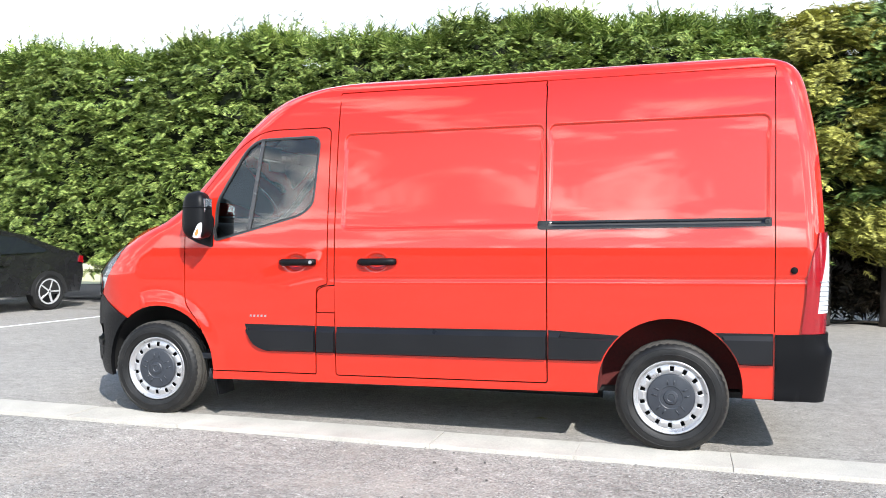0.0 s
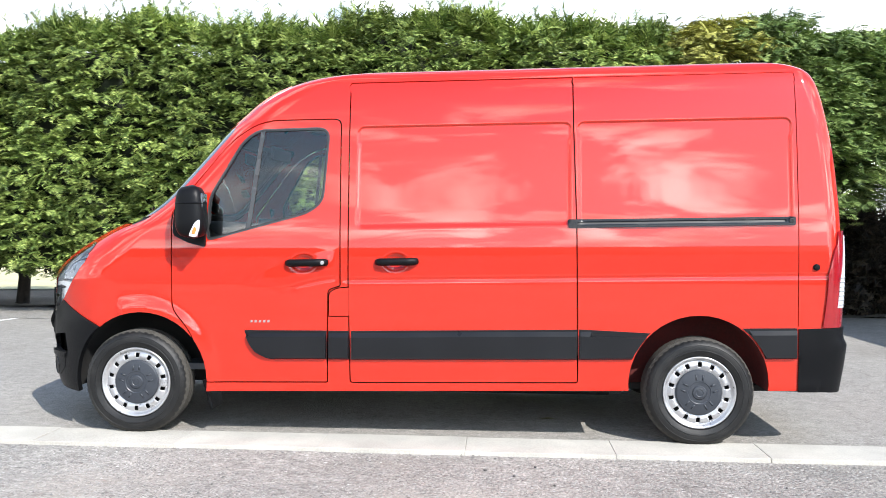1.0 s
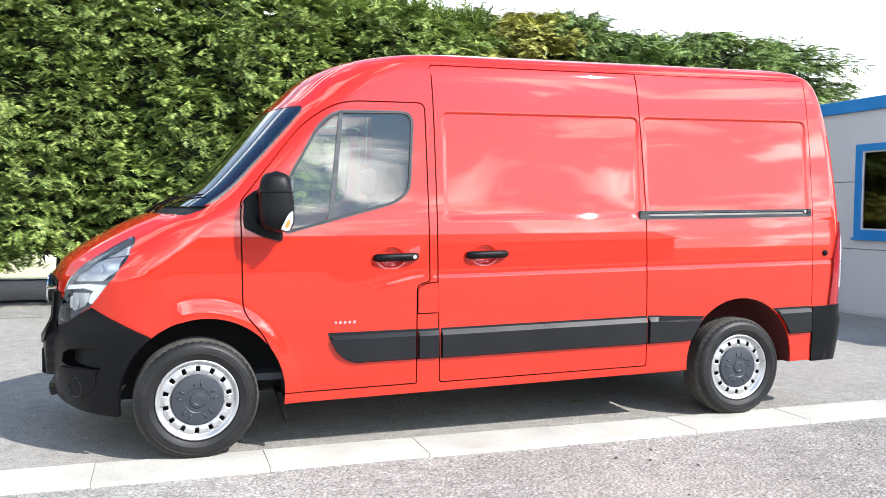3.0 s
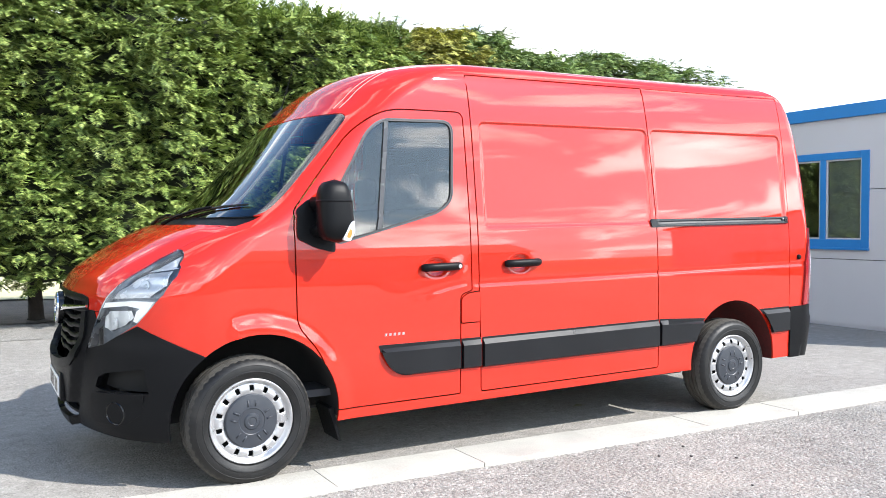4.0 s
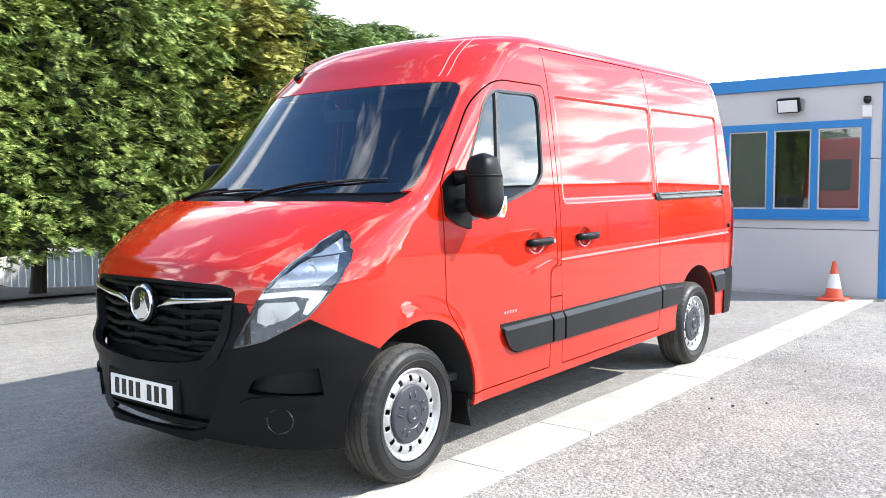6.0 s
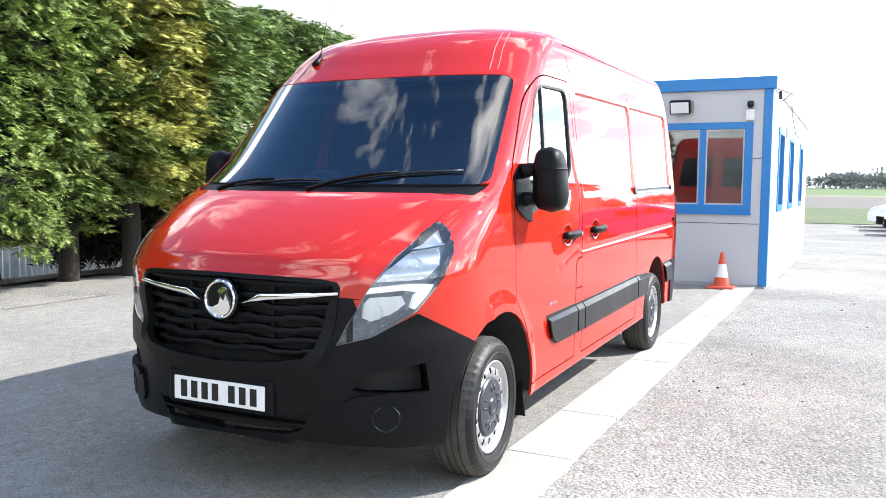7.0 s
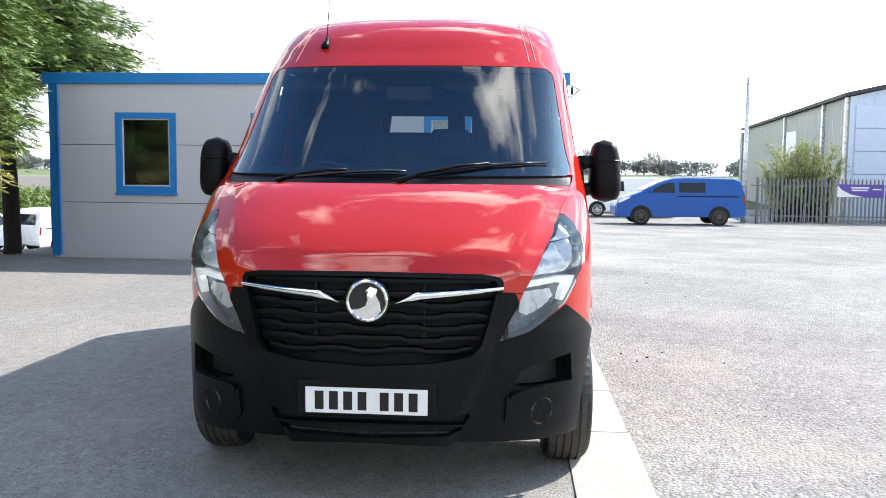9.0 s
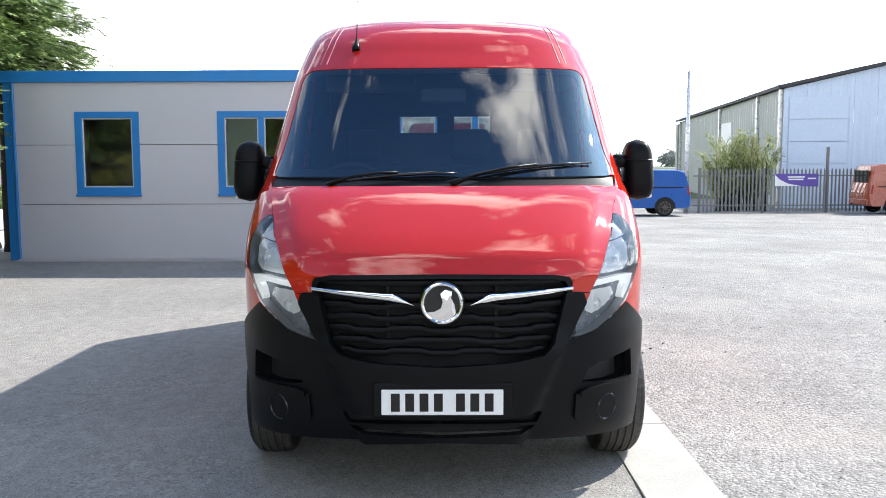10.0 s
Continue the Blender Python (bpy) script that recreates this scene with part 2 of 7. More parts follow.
def leaf_mat(name, a, b_, c, rough=0.55, thin=0.38):
    """Foliage whose colour varies from spray to spray."""
    m = bpy.data.materials.new(name)
    m.use_nodes = True
    nt = m.node_tree
    b = nt.nodes["Principled BSDF"]
    geo = nt.nodes.new("ShaderNodeNewGeometry")
    ramp = nt.nodes.new("ShaderNodeValToRGB")
    el = ramp.color_ramp.elements
    el[0].position, el[0].color = 0.0, (*a, 1)
    el[1].position, el[1].color = 1.0, (*c, 1)
    e = el.new(0.55)
    e.color = (*b_, 1)
    nt.links.new(geo.outputs["Random Per Island"], ramp.inputs[0])
    co = nt.nodes.new("ShaderNodeTexCoord")
    n = nt.nodes.new("ShaderNodeTexNoise")
    n.inputs["Scale"].default_value, n.inputs["Detail"].default_value = 0.9, 4.0
    nt.links.new(co.outputs["Object"], n.inputs["Vector"])
    r = nt.nodes.new("ShaderNodeMapRange")
    r.inputs["From Min"].default_value, r.inputs["From Max"].default_value = 0.3, 0.7
    r.inputs["To Min"].default_value, r.inputs["To Max"].default_value = 0.72, 1.3
    nt.links.new(n.outputs["Fac"], r.inputs[0])
    mul = nt.nodes.new("ShaderNodeMix")
    mul.data_type, mul.blend_type = "RGBA", "MULTIPLY"
    mul.inputs["Factor"].default_value = 1.0
    nt.links.new(ramp.outputs[0], mul.inputs["A"])
    nt.links.new(r.outputs[0], mul.inputs["B"])
    nt.links.new(mul.outputs["Result"], b.inputs["Base Color"])
    b.inputs["Roughness"].default_value = rough
    b.inputs["Specular IOR Level"].default_value = 0.35
    out = nt.nodes["Material Output"]
    tl = nt.nodes.new("ShaderNodeBsdfTranslucent")
    nt.links.new(mul.outputs["Result"], tl.inputs["Color"])
    mx = nt.nodes.new("ShaderNodeMixShader")
    mx.inputs[0].default_value = thin
    nt.links.new(b.outputs[0], mx.inputs[1])
    nt.links.new(tl.outputs[0], mx.inputs[2])
    nt.links.new(mx.outputs[0], out.inputs[0])
    return m


RED = pbr("red_paint", (0.48, 0.0205, 0.0088), 0.45, 0.0, 0.02, 0.8, 400.0, 0.0, coat=1.0, rvar=0.02, spec=0.0)
RED.node_tree.nodes["Principled BSDF"].inputs["Coat IOR"].default_value = 1.65
BLACK_PLASTIC = pbr("black_textured_plastic", (0.0048, 0.0050, 0.0058), 0.38, 0.0, 0.22, 3.0, 300.0, 0.0004, 900.0, rvar=0.08, spec=0.13)
STRIP = pbr("strip_plastic", (0.0085, 0.009, 0.0105), 0.32, 0.0, 0.14, 3.0, 300.0, 0.0002, 900.0, rvar=0.06, spec=0.28)
GLOSS_BLACK = pbr("gloss_black", (0.0045, 0.0045, 0.005), 0.22, 0.0, 0.1, 5.0, 100.0, coat=0.15, spec=0.35)
# near-black for dark parts, and for shade put into hollows and insides
DARK = pbr("dark_parts_and_shade", (0.007, 0.007, 0.007), 0.8, 0.0, 0.2)
RUBBER = pbr("tyre_rubber", (0.0095, 0.0095, 0.0097), 0.48, 0.0, 0.4, 9.0, 120.0, 0.0006, 500.0, spec=0.32, tint=(0.017, 0.016, 0.015))
DUSTY = pbr("dusty_tread", (0.060, 0.056, 0.050), 0.8, 0.0, 0.35, 14.0, 120.0, 0.0008, 400.0, spec=0.2)
# red overspray, its colour darkened to hold the shade inside the arch
ARCH_RED = pbr("arch_overspray_shaded", (0.075, 0.008, 0.007), 0.8, 0.0, 0.4, 8.0, 60.0)
SEAL = pbr("rubber_seal", (0.015, 0.015, 0.016), 0.5, 0.0, 0.1)
SILVER = pbr("silver_painted_steel", (0.46, 0.46, 0.47), 0.33, 0.7, 0.10, 14.0, 90.0)
CAPGREY = pbr("dark_grey_cap", (0.026, 0.030, 0.038), 0.40, 0.0, 0.1, 20.0)
CHROME = pbr("chrome", (0.85, 0.85, 0.86), 0.06, 1.0, 0.02, 4.0, 50.0, rvar=0.02)
GLASS_CLEAR = glass("vehicle_glass", (0.80, 0.87, 0.85), gloss=2.5)
GLASS_WIND = glass("windscreen_glass", (0.74, 0.82, 0.83), gloss=2.3)
WHITE_PAINT = pbr("white_paint", (0.78, 0.78, 0.77), 0.4, 0.0, 0.04)
TARMAC = ground_mat("tarmac", (0.272, 0.256, 0.232), (0.375, 0.356, 0.328), (0.165, 0.156, 0.144), 170.0, (0.87, 1.11), None, 0.0020)
GRAVEL = ground_mat("worn_gravel_tarmac", (0.272, 0.259, 0.237), (0.42, 0.405, 0.375), (0.140, 0.133, 0.122), 110.0, (0.76, 1.16), (0.345, 0.312, 0.268), 0.005)
CONCRETE = pbr("kerb_concrete", (0.400, 0.380, 0.338), 0.88, 0.0, 0.26, 3.0, 120.0, 0.0012, 250.0, per_object=0.05)
PANEL_GREY = pbr("cabin_panel", (0.53, 0.53, 0.55), 0.5, 0.0, 0.04, 1.2, 200.0, 0.0004, 300.0)
BLUE_TRIM = pbr("blue_painted_trim", (0.016, 0.20, 0.52), 0.42, 0.0, 0.08, 3.0, 80.0)
WALL_WHITE = pbr("white_render", (0.80, 0.80, 0.80), 0.7, 0.0, 0.04, 1.5)
GRASS = pbr("grass_field", (0.085, 0.115, 0.04), 0.9, 0.0, 0.3, 0.15, 2.0, tint=(0.13, 0.12, 0.06))
BARK = pbr("bark", (0.030, 0.024, 0.019), 0.9, 0.0, 0.4, 8.0, 60.0, 0.01, 40.0)
# near-black green that stands in for shade deep between the leaves
GAP_SHADE = pbr("leaf_gap_shade", (0.012, 0.018, 0.006), 0.95, 0.0, 0.6, 4.0, 30.0)
LEAF_GREEN = leaf_mat("cypress_green", (0.046, 0.084, 0.018), (0.165, 0.236, 0.050), (0.375, 0.445, 0.127), thin=0.10)
LEAF_DARK = leaf_mat("cypress_dark", (0.050, 0.090, 0.022), (0.130, 0.202, 0.050), (0.28, 0.355, 0.112), thin=0.08)
LEAF_YELLOW = leaf_mat("cypress_yellow", (0.13, 0.135, 0.03), (0.33, 0.33, 0.07), (0.52, 0.50, 0.13), thin=0.08)

# ---- mesh helpers ----
def mesh_ob(name, verts, faces, mat, parent=None, label="", normals=None, smooth=True):
    me = bpy.data.meshes.new(name)
    me.from_pydata([tuple(v) for v in verts], [], [tuple(int(i) for i in f) for f in faces])
    me.validate()
    me.update()
    if smooth:
        me.polygons.foreach_set("use_smooth", [True] * len(me.polygons))
    if normals is not None and len(normals) == len(me.vertices):
        me.normals_split_custom_set_from_vertices([tuple(n) for n in normals])
    me.materials.append(mat)
    ob = new(name, me)
    if parent is not None:
        attach(ob, parent)
    if label:
        ob["label"] = label
    return ob


def base(name, at, label, category, group="", kind=""):
    """An Empty at a thing's base; its parts are built in world coordinates."""
    e = new(name)
    e.empty_display_size = 0.2
    e.matrix_basis = Matrix.Translation(at)
    return tagged(e, label, category, group, kind)


def world_of(ob):
    up = world_of(ob.parent) @ ob.matrix_parent_inverse if ob.parent is not None else Matrix.Identity(4)
    return up @ ob.matrix_basis


def attach(ob, parent):
    ob.parent = parent
    ob.matrix_parent_inverse = world_of(parent).inverted()


def part(name, bm, mat, parent=None, label="", smooth=False, auto=None):
    me = bpy.data.meshes.new(name)
    bmesh.ops.recalc_face_normals(bm, faces=bm.faces[:])
    if auto is not None:
        for e in bm.edges:
            e.smooth = len(e.link_faces) == 2 and e.calc_face_angle(0.0) < radians(auto)
        for f in bm.faces:
            f.smooth = True
    elif smooth:
        for f in bm.faces:
            f.smooth = True
    bm.to_mesh(me)
    bm.free()
    me.materials.append(mat)
    ob = new(name, me)
    if parent is not None:
        attach(ob, parent)
    if label:
        ob["label"] = label
    return ob


def box(lo, hi, bevel=0.0, seg=2, bm=None):
    bm = bm or bmesh.new()
    c = [(a + b) / 2 for a, b in zip(lo, hi)]
    s = [abs(b - a) for a, b in zip(lo, hi)]
    r = bmesh.ops.create_cube(bm, size=1.0, matrix=Matrix.Translation(c) @ Matrix.Diagonal((*s, 1)))
    if bevel > 0:
        es = {e for v in r["verts"] for e in v.link_edges}
        bmesh.ops.bevel(bm, geom=list(es), offset=min(bevel, 0.49 * min(s)), segments=seg, profile=0.5, affect="EDGES")
    return bm


def tube(bm, p0, p1, r0, r1=None, n=12):
    """A round bar from p0 to p1, closed at its ends."""
    r1 = r0 if r1 is None else r1
    p0, p1 = Vector(p0), Vector(p1)
    d = p1 - p0
    m = Matrix.Translation((p0 + p1) / 2) @ d.to_track_quat("Z", "Y").to_matrix().to_4x4()
    bmesh.ops.create_cone(bm, cap_ends=True, segments=n, radius1=r0, radius2=r1, depth=d.length, matrix=m)
    return bm


def path_tube(bm, pts, radii, n=8):
    """A tapering limb along points; its rings keep one bearing, so that it does not twist."""
    rings = []
    pts = [Vector(p) for p in pts]
    d0 = (pts[1] - pts[0]).normalized()
    u = d0.cross(Vector((1, 0, 0)) if abs(d0.x) < 0.8 else Vector((0, 0, 1))).normalized()
    for i, p in enumerate(pts):
        d = (pts[min(i + 1, len(pts) - 1)] - pts[max(i - 1, 0)]).normalized()
        u = (u - d * u.dot(d)).normalized()
        v = d.cross(u)
        rings.append([bm.verts.new(p + (u * math.cos(a) + v * math.sin(a)) * radii[i]) for a in [2 * math.pi * k / n for k in range(n)]])
    for a, b in zip(rings, rings[1:]):
        for k in range(n):
            bm.faces.new((a[k], a[(k + 1) % n], b[(k + 1) % n], b[k]))
    bm.faces.new(rings[0][::-1])
    bm.faces.new(rings[-1])
    return bm


def lathe(bm, profile, centre, axis="y", n=64, close=False):
    """Profile of (along, radius) turned about an axis through centre."""
    cx, cy, cz = centre
    rings = []
    for a, r in profile:
        ring = []
        for k in range(n):
            th = 2 * math.pi * k / n
            if axis == "y":
                ring.append(bm.verts.new((cx + r * math.cos(th), cy + a, cz + r * math.sin(th))))
            elif axis == "x":
                ring.append(bm.verts.new((cx + a, cy + r * math.cos(th), cz + r * math.sin(th))))
            else:
                ring.append(bm.verts.new((cx + r * math.cos(th), cy + r * math.sin(th), cz + a)))
        rings.append(ring)
    pairs = list(zip(rings, rings[1:]))
    if close:
        pairs.append((rings[-1], rings[0]))
    for a, b in pairs:
        for k in range(n):
            bm.faces.new((a[k], a[(k + 1) % n], b[(k + 1) % n], b[k]))
    if not close:
        for ring, rev in ((rings[0], True), (rings[-1], False)):
            if profile[0 if rev else -1][1] > 1e-4:
                bm.faces.new(ring[::-1] if rev else ring)
    return bm


def prism(poly, lo, hi, axis="y", bm=None, bevel=0.0):
    """A polygon of (a, b) pushed along an axis from lo to hi."""
    bm = bm or bmesh.new()

    def at(p, c):
        if axis == "y":
            return (p[0], c, p[1])
        if axis == "x":
            return (c, p[0], p[1])
        return (p[0], p[1], c)

    va = [bm.verts.new(at(p, lo)) for p in poly]
    vb = [bm.verts.new(at(p, hi)) for p in poly]
    n = len(poly)
    fs = [bm.faces.new(va[::-1]), bm.faces.new(vb)]
    for k in range(n):
        fs.append(bm.faces.new((va[k], va[(k + 1) % n], vb[(k + 1) % n], vb[k])))
    if bevel:
        es = [e for f in fs[:2] for e in f.edges]
        bmesh.ops.bevel(bm, geom=es, offset=bevel, segments=2, profile=0.5, affect="EDGES")
    return bm


def pchip(xs, ys):
    """A smooth curve through points that does not overshoot."""
    x, y = np.array(xs, float), np.array(ys, float)
    h, d = np.diff(x), np.diff(y) / np.diff(x)
    m = np.zeros_like(x)
    m[0], m[-1] = d[0], d[-1]
    for i in range(1, len(x) - 1):
        if d[i - 1] * d[i] > 0:
            w1, w2 = 2 * h[i] + h[i - 1], h[i] + 2 * h[i - 1]
            m[i] = (w1 + w2) / (w1 / d[i - 1] + w2 / d[i])

    def f(q):
        q = np.clip(np.asarray(q, float), x[0], x[-1])
        i = np.clip(np.searchsorted(x, q) - 1, 0, len(x) - 2)
        t = (q - x[i]) / h[i]
        return (1 + 2 * t) * (1 - t) ** 2 * y[i] + t * (1 - t) ** 2 * h[i] * m[i] + t * t * (3 - 2 * t) * y[i + 1] + t * t * (t - 1) * h[i] * m[i + 1]

    return f

# ---- ground ----
def ground_z(x):
    """The yard falls away gently beyond the cabin."""
    x = np.asarray(x, float)
    return np.where(x < 9.0, 0.0, np.where(x < 34.0, -(x - 9.0) * 0.0168, -0.42))


def hollow(x, y):
    """Lower ground behind the office and the trees."""
    s = lambda a, b, v: np.clip((v - a) / (b - a), 0, 1) ** 2 * (3 - 2 * np.clip((v - a) / (b - a), 0, 1))
    dip = -0.75 * s(9.2, 14.0, y) * s(2.5, 5.5, x) * (1 - s(12.0, 24.0, x)) * (1 - s(45.0, 60.0, y))
    return dip - 1.75 * s(11.0, 17.0, y) * s(12.0, 26.0, x) * (1 - s(40.0, 46.0, x)) * (1 - s(45.0, 60.0, y))


def sheet(name, xs, ys, lift, mat, label, category, wob=0.0):
    X, Y = np.meshgrid(xs, ys, indexing="ij")
    Z = ground_z(X) + hollow(X, Y) + lift
    if wob:
        for i in range(X.shape[0]):
            for j in range(X.shape[1]):
                Z[i, j] += wob * noise.noise((X[i, j] * 0.7, Y[i, j] * 0.7, 3.1))
    n, m = X.shape
    vs = np.stack([X.ravel(), Y.ravel(), Z.ravel()], 1)
    fs = [(i * m + j, (i + 1) * m + j, (i + 1) * m + j + 1, i * m + j + 1) for i in range(n - 1) for j in range(m - 1)]
    ob = mesh_ob(name, vs, fs, mat)
    return tagged(ob, label, category, kind="structure")


far = [-2500, -600, -150, -60, -30, -20]
sheet("ground", far + list(np.arange(-16, 50, 1.0)) + [60, 80, 120, 200, 500, 2500], far + list(np.arange(-16, 62, 1.0)) + [80, 150, 600, 2500], -0.012, GRAVEL,
      "pale grey worn gravelly tarmac yard", "ground", 0.012)
sheet("road", list(np.arange(-30, 9.21, 0.5)) + [9.2], list(np.arange(0.13, 8.6, 0.5)) + [8.9], 0.004, TARMAC, "smooth grey tarmac lane under the van", "road")

# fields beyond the yard, rising slightly to the tree line
def field(name, x0, x1, mat, label):
    xs = np.linspace(x0, x1, 6)
    ys = [-500, -200, -60, -20, 0, 20, 60, 200, 500]
    z = -0.40 + np.clip((xs - 52) / 150, 0, 1) * 2.6
    vs = [(a, b, c) for a, c in zip(xs, z) for b in ys]
    m = len(ys)
    fs = [(i * m + j, (i + 1) * m + j, (i + 1) * m + j + 1, i * m + j + 1) for i in range(5) for j in range(m - 1)]
    return tagged(mesh_ob(name, vs, fs, mat), label, "field", kind="structure")


EARTH = pbr("bare_earth_field", (0.14, 0.125, 0.11), 0.95, 0.0, 0.25, 0.3, 3.0)
STRAW = pbr("dry_grass", (0.19, 0.175, 0.10), 0.9, 0.0, 0.25, 0.3, 3.0)
GREEN_FIELD = pbr("young_green_field", (0.10, 0.15, 0.045), 0.9, 0.0, 0.2, 0.2, 3.0)
field("field_near", 48, 74, GRASS, "rough green grass beyond the parked vehicles")
sheet("grass_bank", np.arange(37.0, 47.5, 0.75), np.arange(11.0, 60.0, 1.0), 0.02, GRASS, "green grass bank above the lower ground", "grass", 0.1)
field("field_brown", 74, 112, EARTH, "bare brown ploughed field")
field("field_straw", 112, 122, STRAW, "dry straw-coloured field margin")
field("field_green", 122, 170, GREEN_FIELD, "flat young green field")
field("field_far", 170, 620, GRASS, "far green field under the trees")
sheet("gravel_margin", np.arange(-30, 4.1, 0.5), np.arange(7.0, 9.0, 0.5), 0.009, GRAVEL, "pale gravel margin before the hedge", "ground")
LINE = pbr("white_line_paint", (0.78, 0.78, 0.76), 0.7, 0.0, 0.12, 8.0, 90.0)
bm = bmesh.new()
vv = [bm.verts.new(p) for p in ((-5.62, 3.4, 0.008), (-5.52, 3.4, 0.008), (-4.93, 7.0, 0.008), (-5.03, 7.0, 0.008))]
bm.faces.new(vv)
tagged(part("white_line", bm, LINE), "worn white painted bay line", "road marking", kind="structure")

# ---- kerb ----
kerb = base("kerb", (0.0, -0.05, 0.0), "pale concrete kerb edging laid flush in lengths", "kerb", kind="structure")
for k in range(20):
    x0 = 0.37 - 0.917 * 9 + 0.917 * k
    if x0 > 8.9:
        break
    part("kerb_stone", box((x0 + 0.0008, -0.235 + 0.003 * math.sin(k * 3.7), -0.12), (x0 + 0.9162, 0.128, 0.014 + 0.002 * math.sin(k * 2.1)), 0.003, 2), CONCRETE, kerb)

# ---- site office ----
WX = 9.26


office = base("site_office", (WX, 3.8, 0.0), "single-storey grey panel site office with blue trim", "building")
WINDOWS = [(-0.13, 1.88, 3), (2.72, 4.73, 3), (5.99, 7.03, 1)]
WZ0, WZ1 = 1.09, 2.42
rows = [(0.03, 0.925), (0.935, 1.885), (1.895, 2.90)]
cuts = [-0.26, 1.88 + 0.42, 4.73 + 0.63, 8.04]
for z0, z1 in rows:
    spans = []
    if z1 < WZ0:
        spans = list(zip(cuts, cuts[1:]))
    else:
        y = -0.26
        for a, b, _ in WINDOWS:
            spans.append((y, a, "full"))
            spans.append((a, b, "win"))
            y = b
        spans.append((y, 8.04, "full"))
    for s in spans:
        a, b = s[0], s[1]
        if len(s) == 3 and s[2] == "win":
            if z0 < WZ0:
                part("wall_panel", box((WX, a, z0), (WX + 0.08, b, min(WZ0, z1)), 0), PANEL_GREY, office)
            if z1 > WZ1:
                part("wall_panel", box((WX, a, WZ1), (WX + 0.08, b, z1), 0), PANEL_GREY, office)
        else:
            part("wall_panel", box((WX, a, z0), (WX + 0.08, b, z1), 0), PANEL_GREY, office)
# lining near-black, the unlit room's shade being in its colour
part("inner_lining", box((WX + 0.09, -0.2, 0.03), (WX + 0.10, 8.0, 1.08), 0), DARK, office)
part("plinth", box((WX + 0.012, -0.36, -0.2), (WX + 9.4, 8.12, 0.03), 0), PANEL_GREY, office)
part("corner_post", box((WX - 0.012, -0.385, 0.02), (WX + 0.13, -0.262, 2.89), 0.006), BLUE_TRIM, office, "blue painted corner post")
part("corner_post", box((WX - 0.012, 8.042, 0.02), (WX + 0.13, 8.17, 2.89), 0.006), BLUE_TRIM, office, "blue painted corner post")
part("fascia", box((WX - 0.05, -0.43, 2.885), (WX + 0.09, 8.25, 3.065), 0.008), BLUE_TRIM, office, "blue painted roof fascia")
part("downpipe", tube(bmesh.new(), (WX - 0.03, 8.0, 0.05), (WX - 0.03, 8.0, 2.88), 0.022), BLUE_TRIM, office)
part("roof", box((WX + 0.09, -0.38, 2.92), (WX + 9.5, 8.2, 3.04), 0.01), PANEL_GREY, office)


def office_window(y0, y1, n):
    w = part("window", box((WX - 0.015, y0, WZ0), (WX + 0.07, y0 + 0.115, WZ1), 0.006), BLUE_TRIM, office, "blue framed office window")
    part("frame", box((WX - 0.015, y1 - 0.115, WZ0), (WX + 0.07, y1, WZ1), 0.006), BLUE_TRIM, w)
    part("frame", box((WX - 0.017, y0 + 0.113, WZ0), (WX + 0.07, y1 - 0.113, WZ0 + 0.115), 0.006), BLUE_TRIM, w)
    part("frame", box((WX - 0.017, y0 + 0.113, WZ1 - 0.10), (WX + 0.07, y1 - 0.113, WZ1), 0.006), BLUE_TRIM, w)
    part("sill", box((WX - 0.05, y0 - 0.01, WZ0 - 0.03), (WX + 0.02, y1 + 0.01, WZ0 + 0.004), 0.005), BLUE_TRIM, w)
    inner = (y0 + 0.115, y1 - 0.115)
    step = (inner[1] - inner[0]) / n
    for i in range(n):
        a, b = inner[0] + i * step, inner[0] + (i + 1) * step
        if i:
            part("mullion", box((WX - 0.013, a - 0.045, WZ0 + 0.11), (WX + 0.068, a + 0.045, WZ1 - 0.095), 0.004), BLUE_TRIM, w)
        a2, b2 = a + (0.045 if i else 0), b - (0.045 if i < n - 1 else 0)
        z0, z1 = WZ0 + 0.115, WZ1 - 0.10
        for lo, hi in (((a2, z0), (a2 + 0.022, z1)), ((b2 - 0.022, z0), (b2, z1)), ((a2 + 0.022, z0), (b2 - 0.022, z0 + 0.022)), ((a2 + 0.022, z1 - 0.022), (b2 - 0.022, z1))):
            part("glazing_bead", box((WX + 0.002, lo[0], lo[1]), (WX + 0.04, hi[0], hi[1]), 0.003, 1), PANEL_GREY, w)
        part("pane", box((WX + 0.018, a2 + 0.02, z0 + 0.02), (WX + 0.022, b2 - 0.02, z1 - 0.02)), GLASS_OFFICE, w)
        if n == 1 or i == 1:
            continue
        bl = bmesh.new()
        zz = z0 + 0.03
        while zz < z1 - 0.02:
            box((WX + 0.045, a2, zz), (WX + 0.049, b2, zz + 0.021), 0, 1, bl)
            zz += 0.026
        part("blind", bl, BLIND, w, "grey venetian blind, let down")
    return w


GLASS_OFFICE = glass("office_glass", (0.86, 0.90, 0.89), gloss=1.7)
BLIND = pbr("blind_slat", (0.32, 0.335, 0.35), 0.6, 0.0, 0.06)
for y0, y1, n in WINDOWS:
    office_window(y0, y1, n)
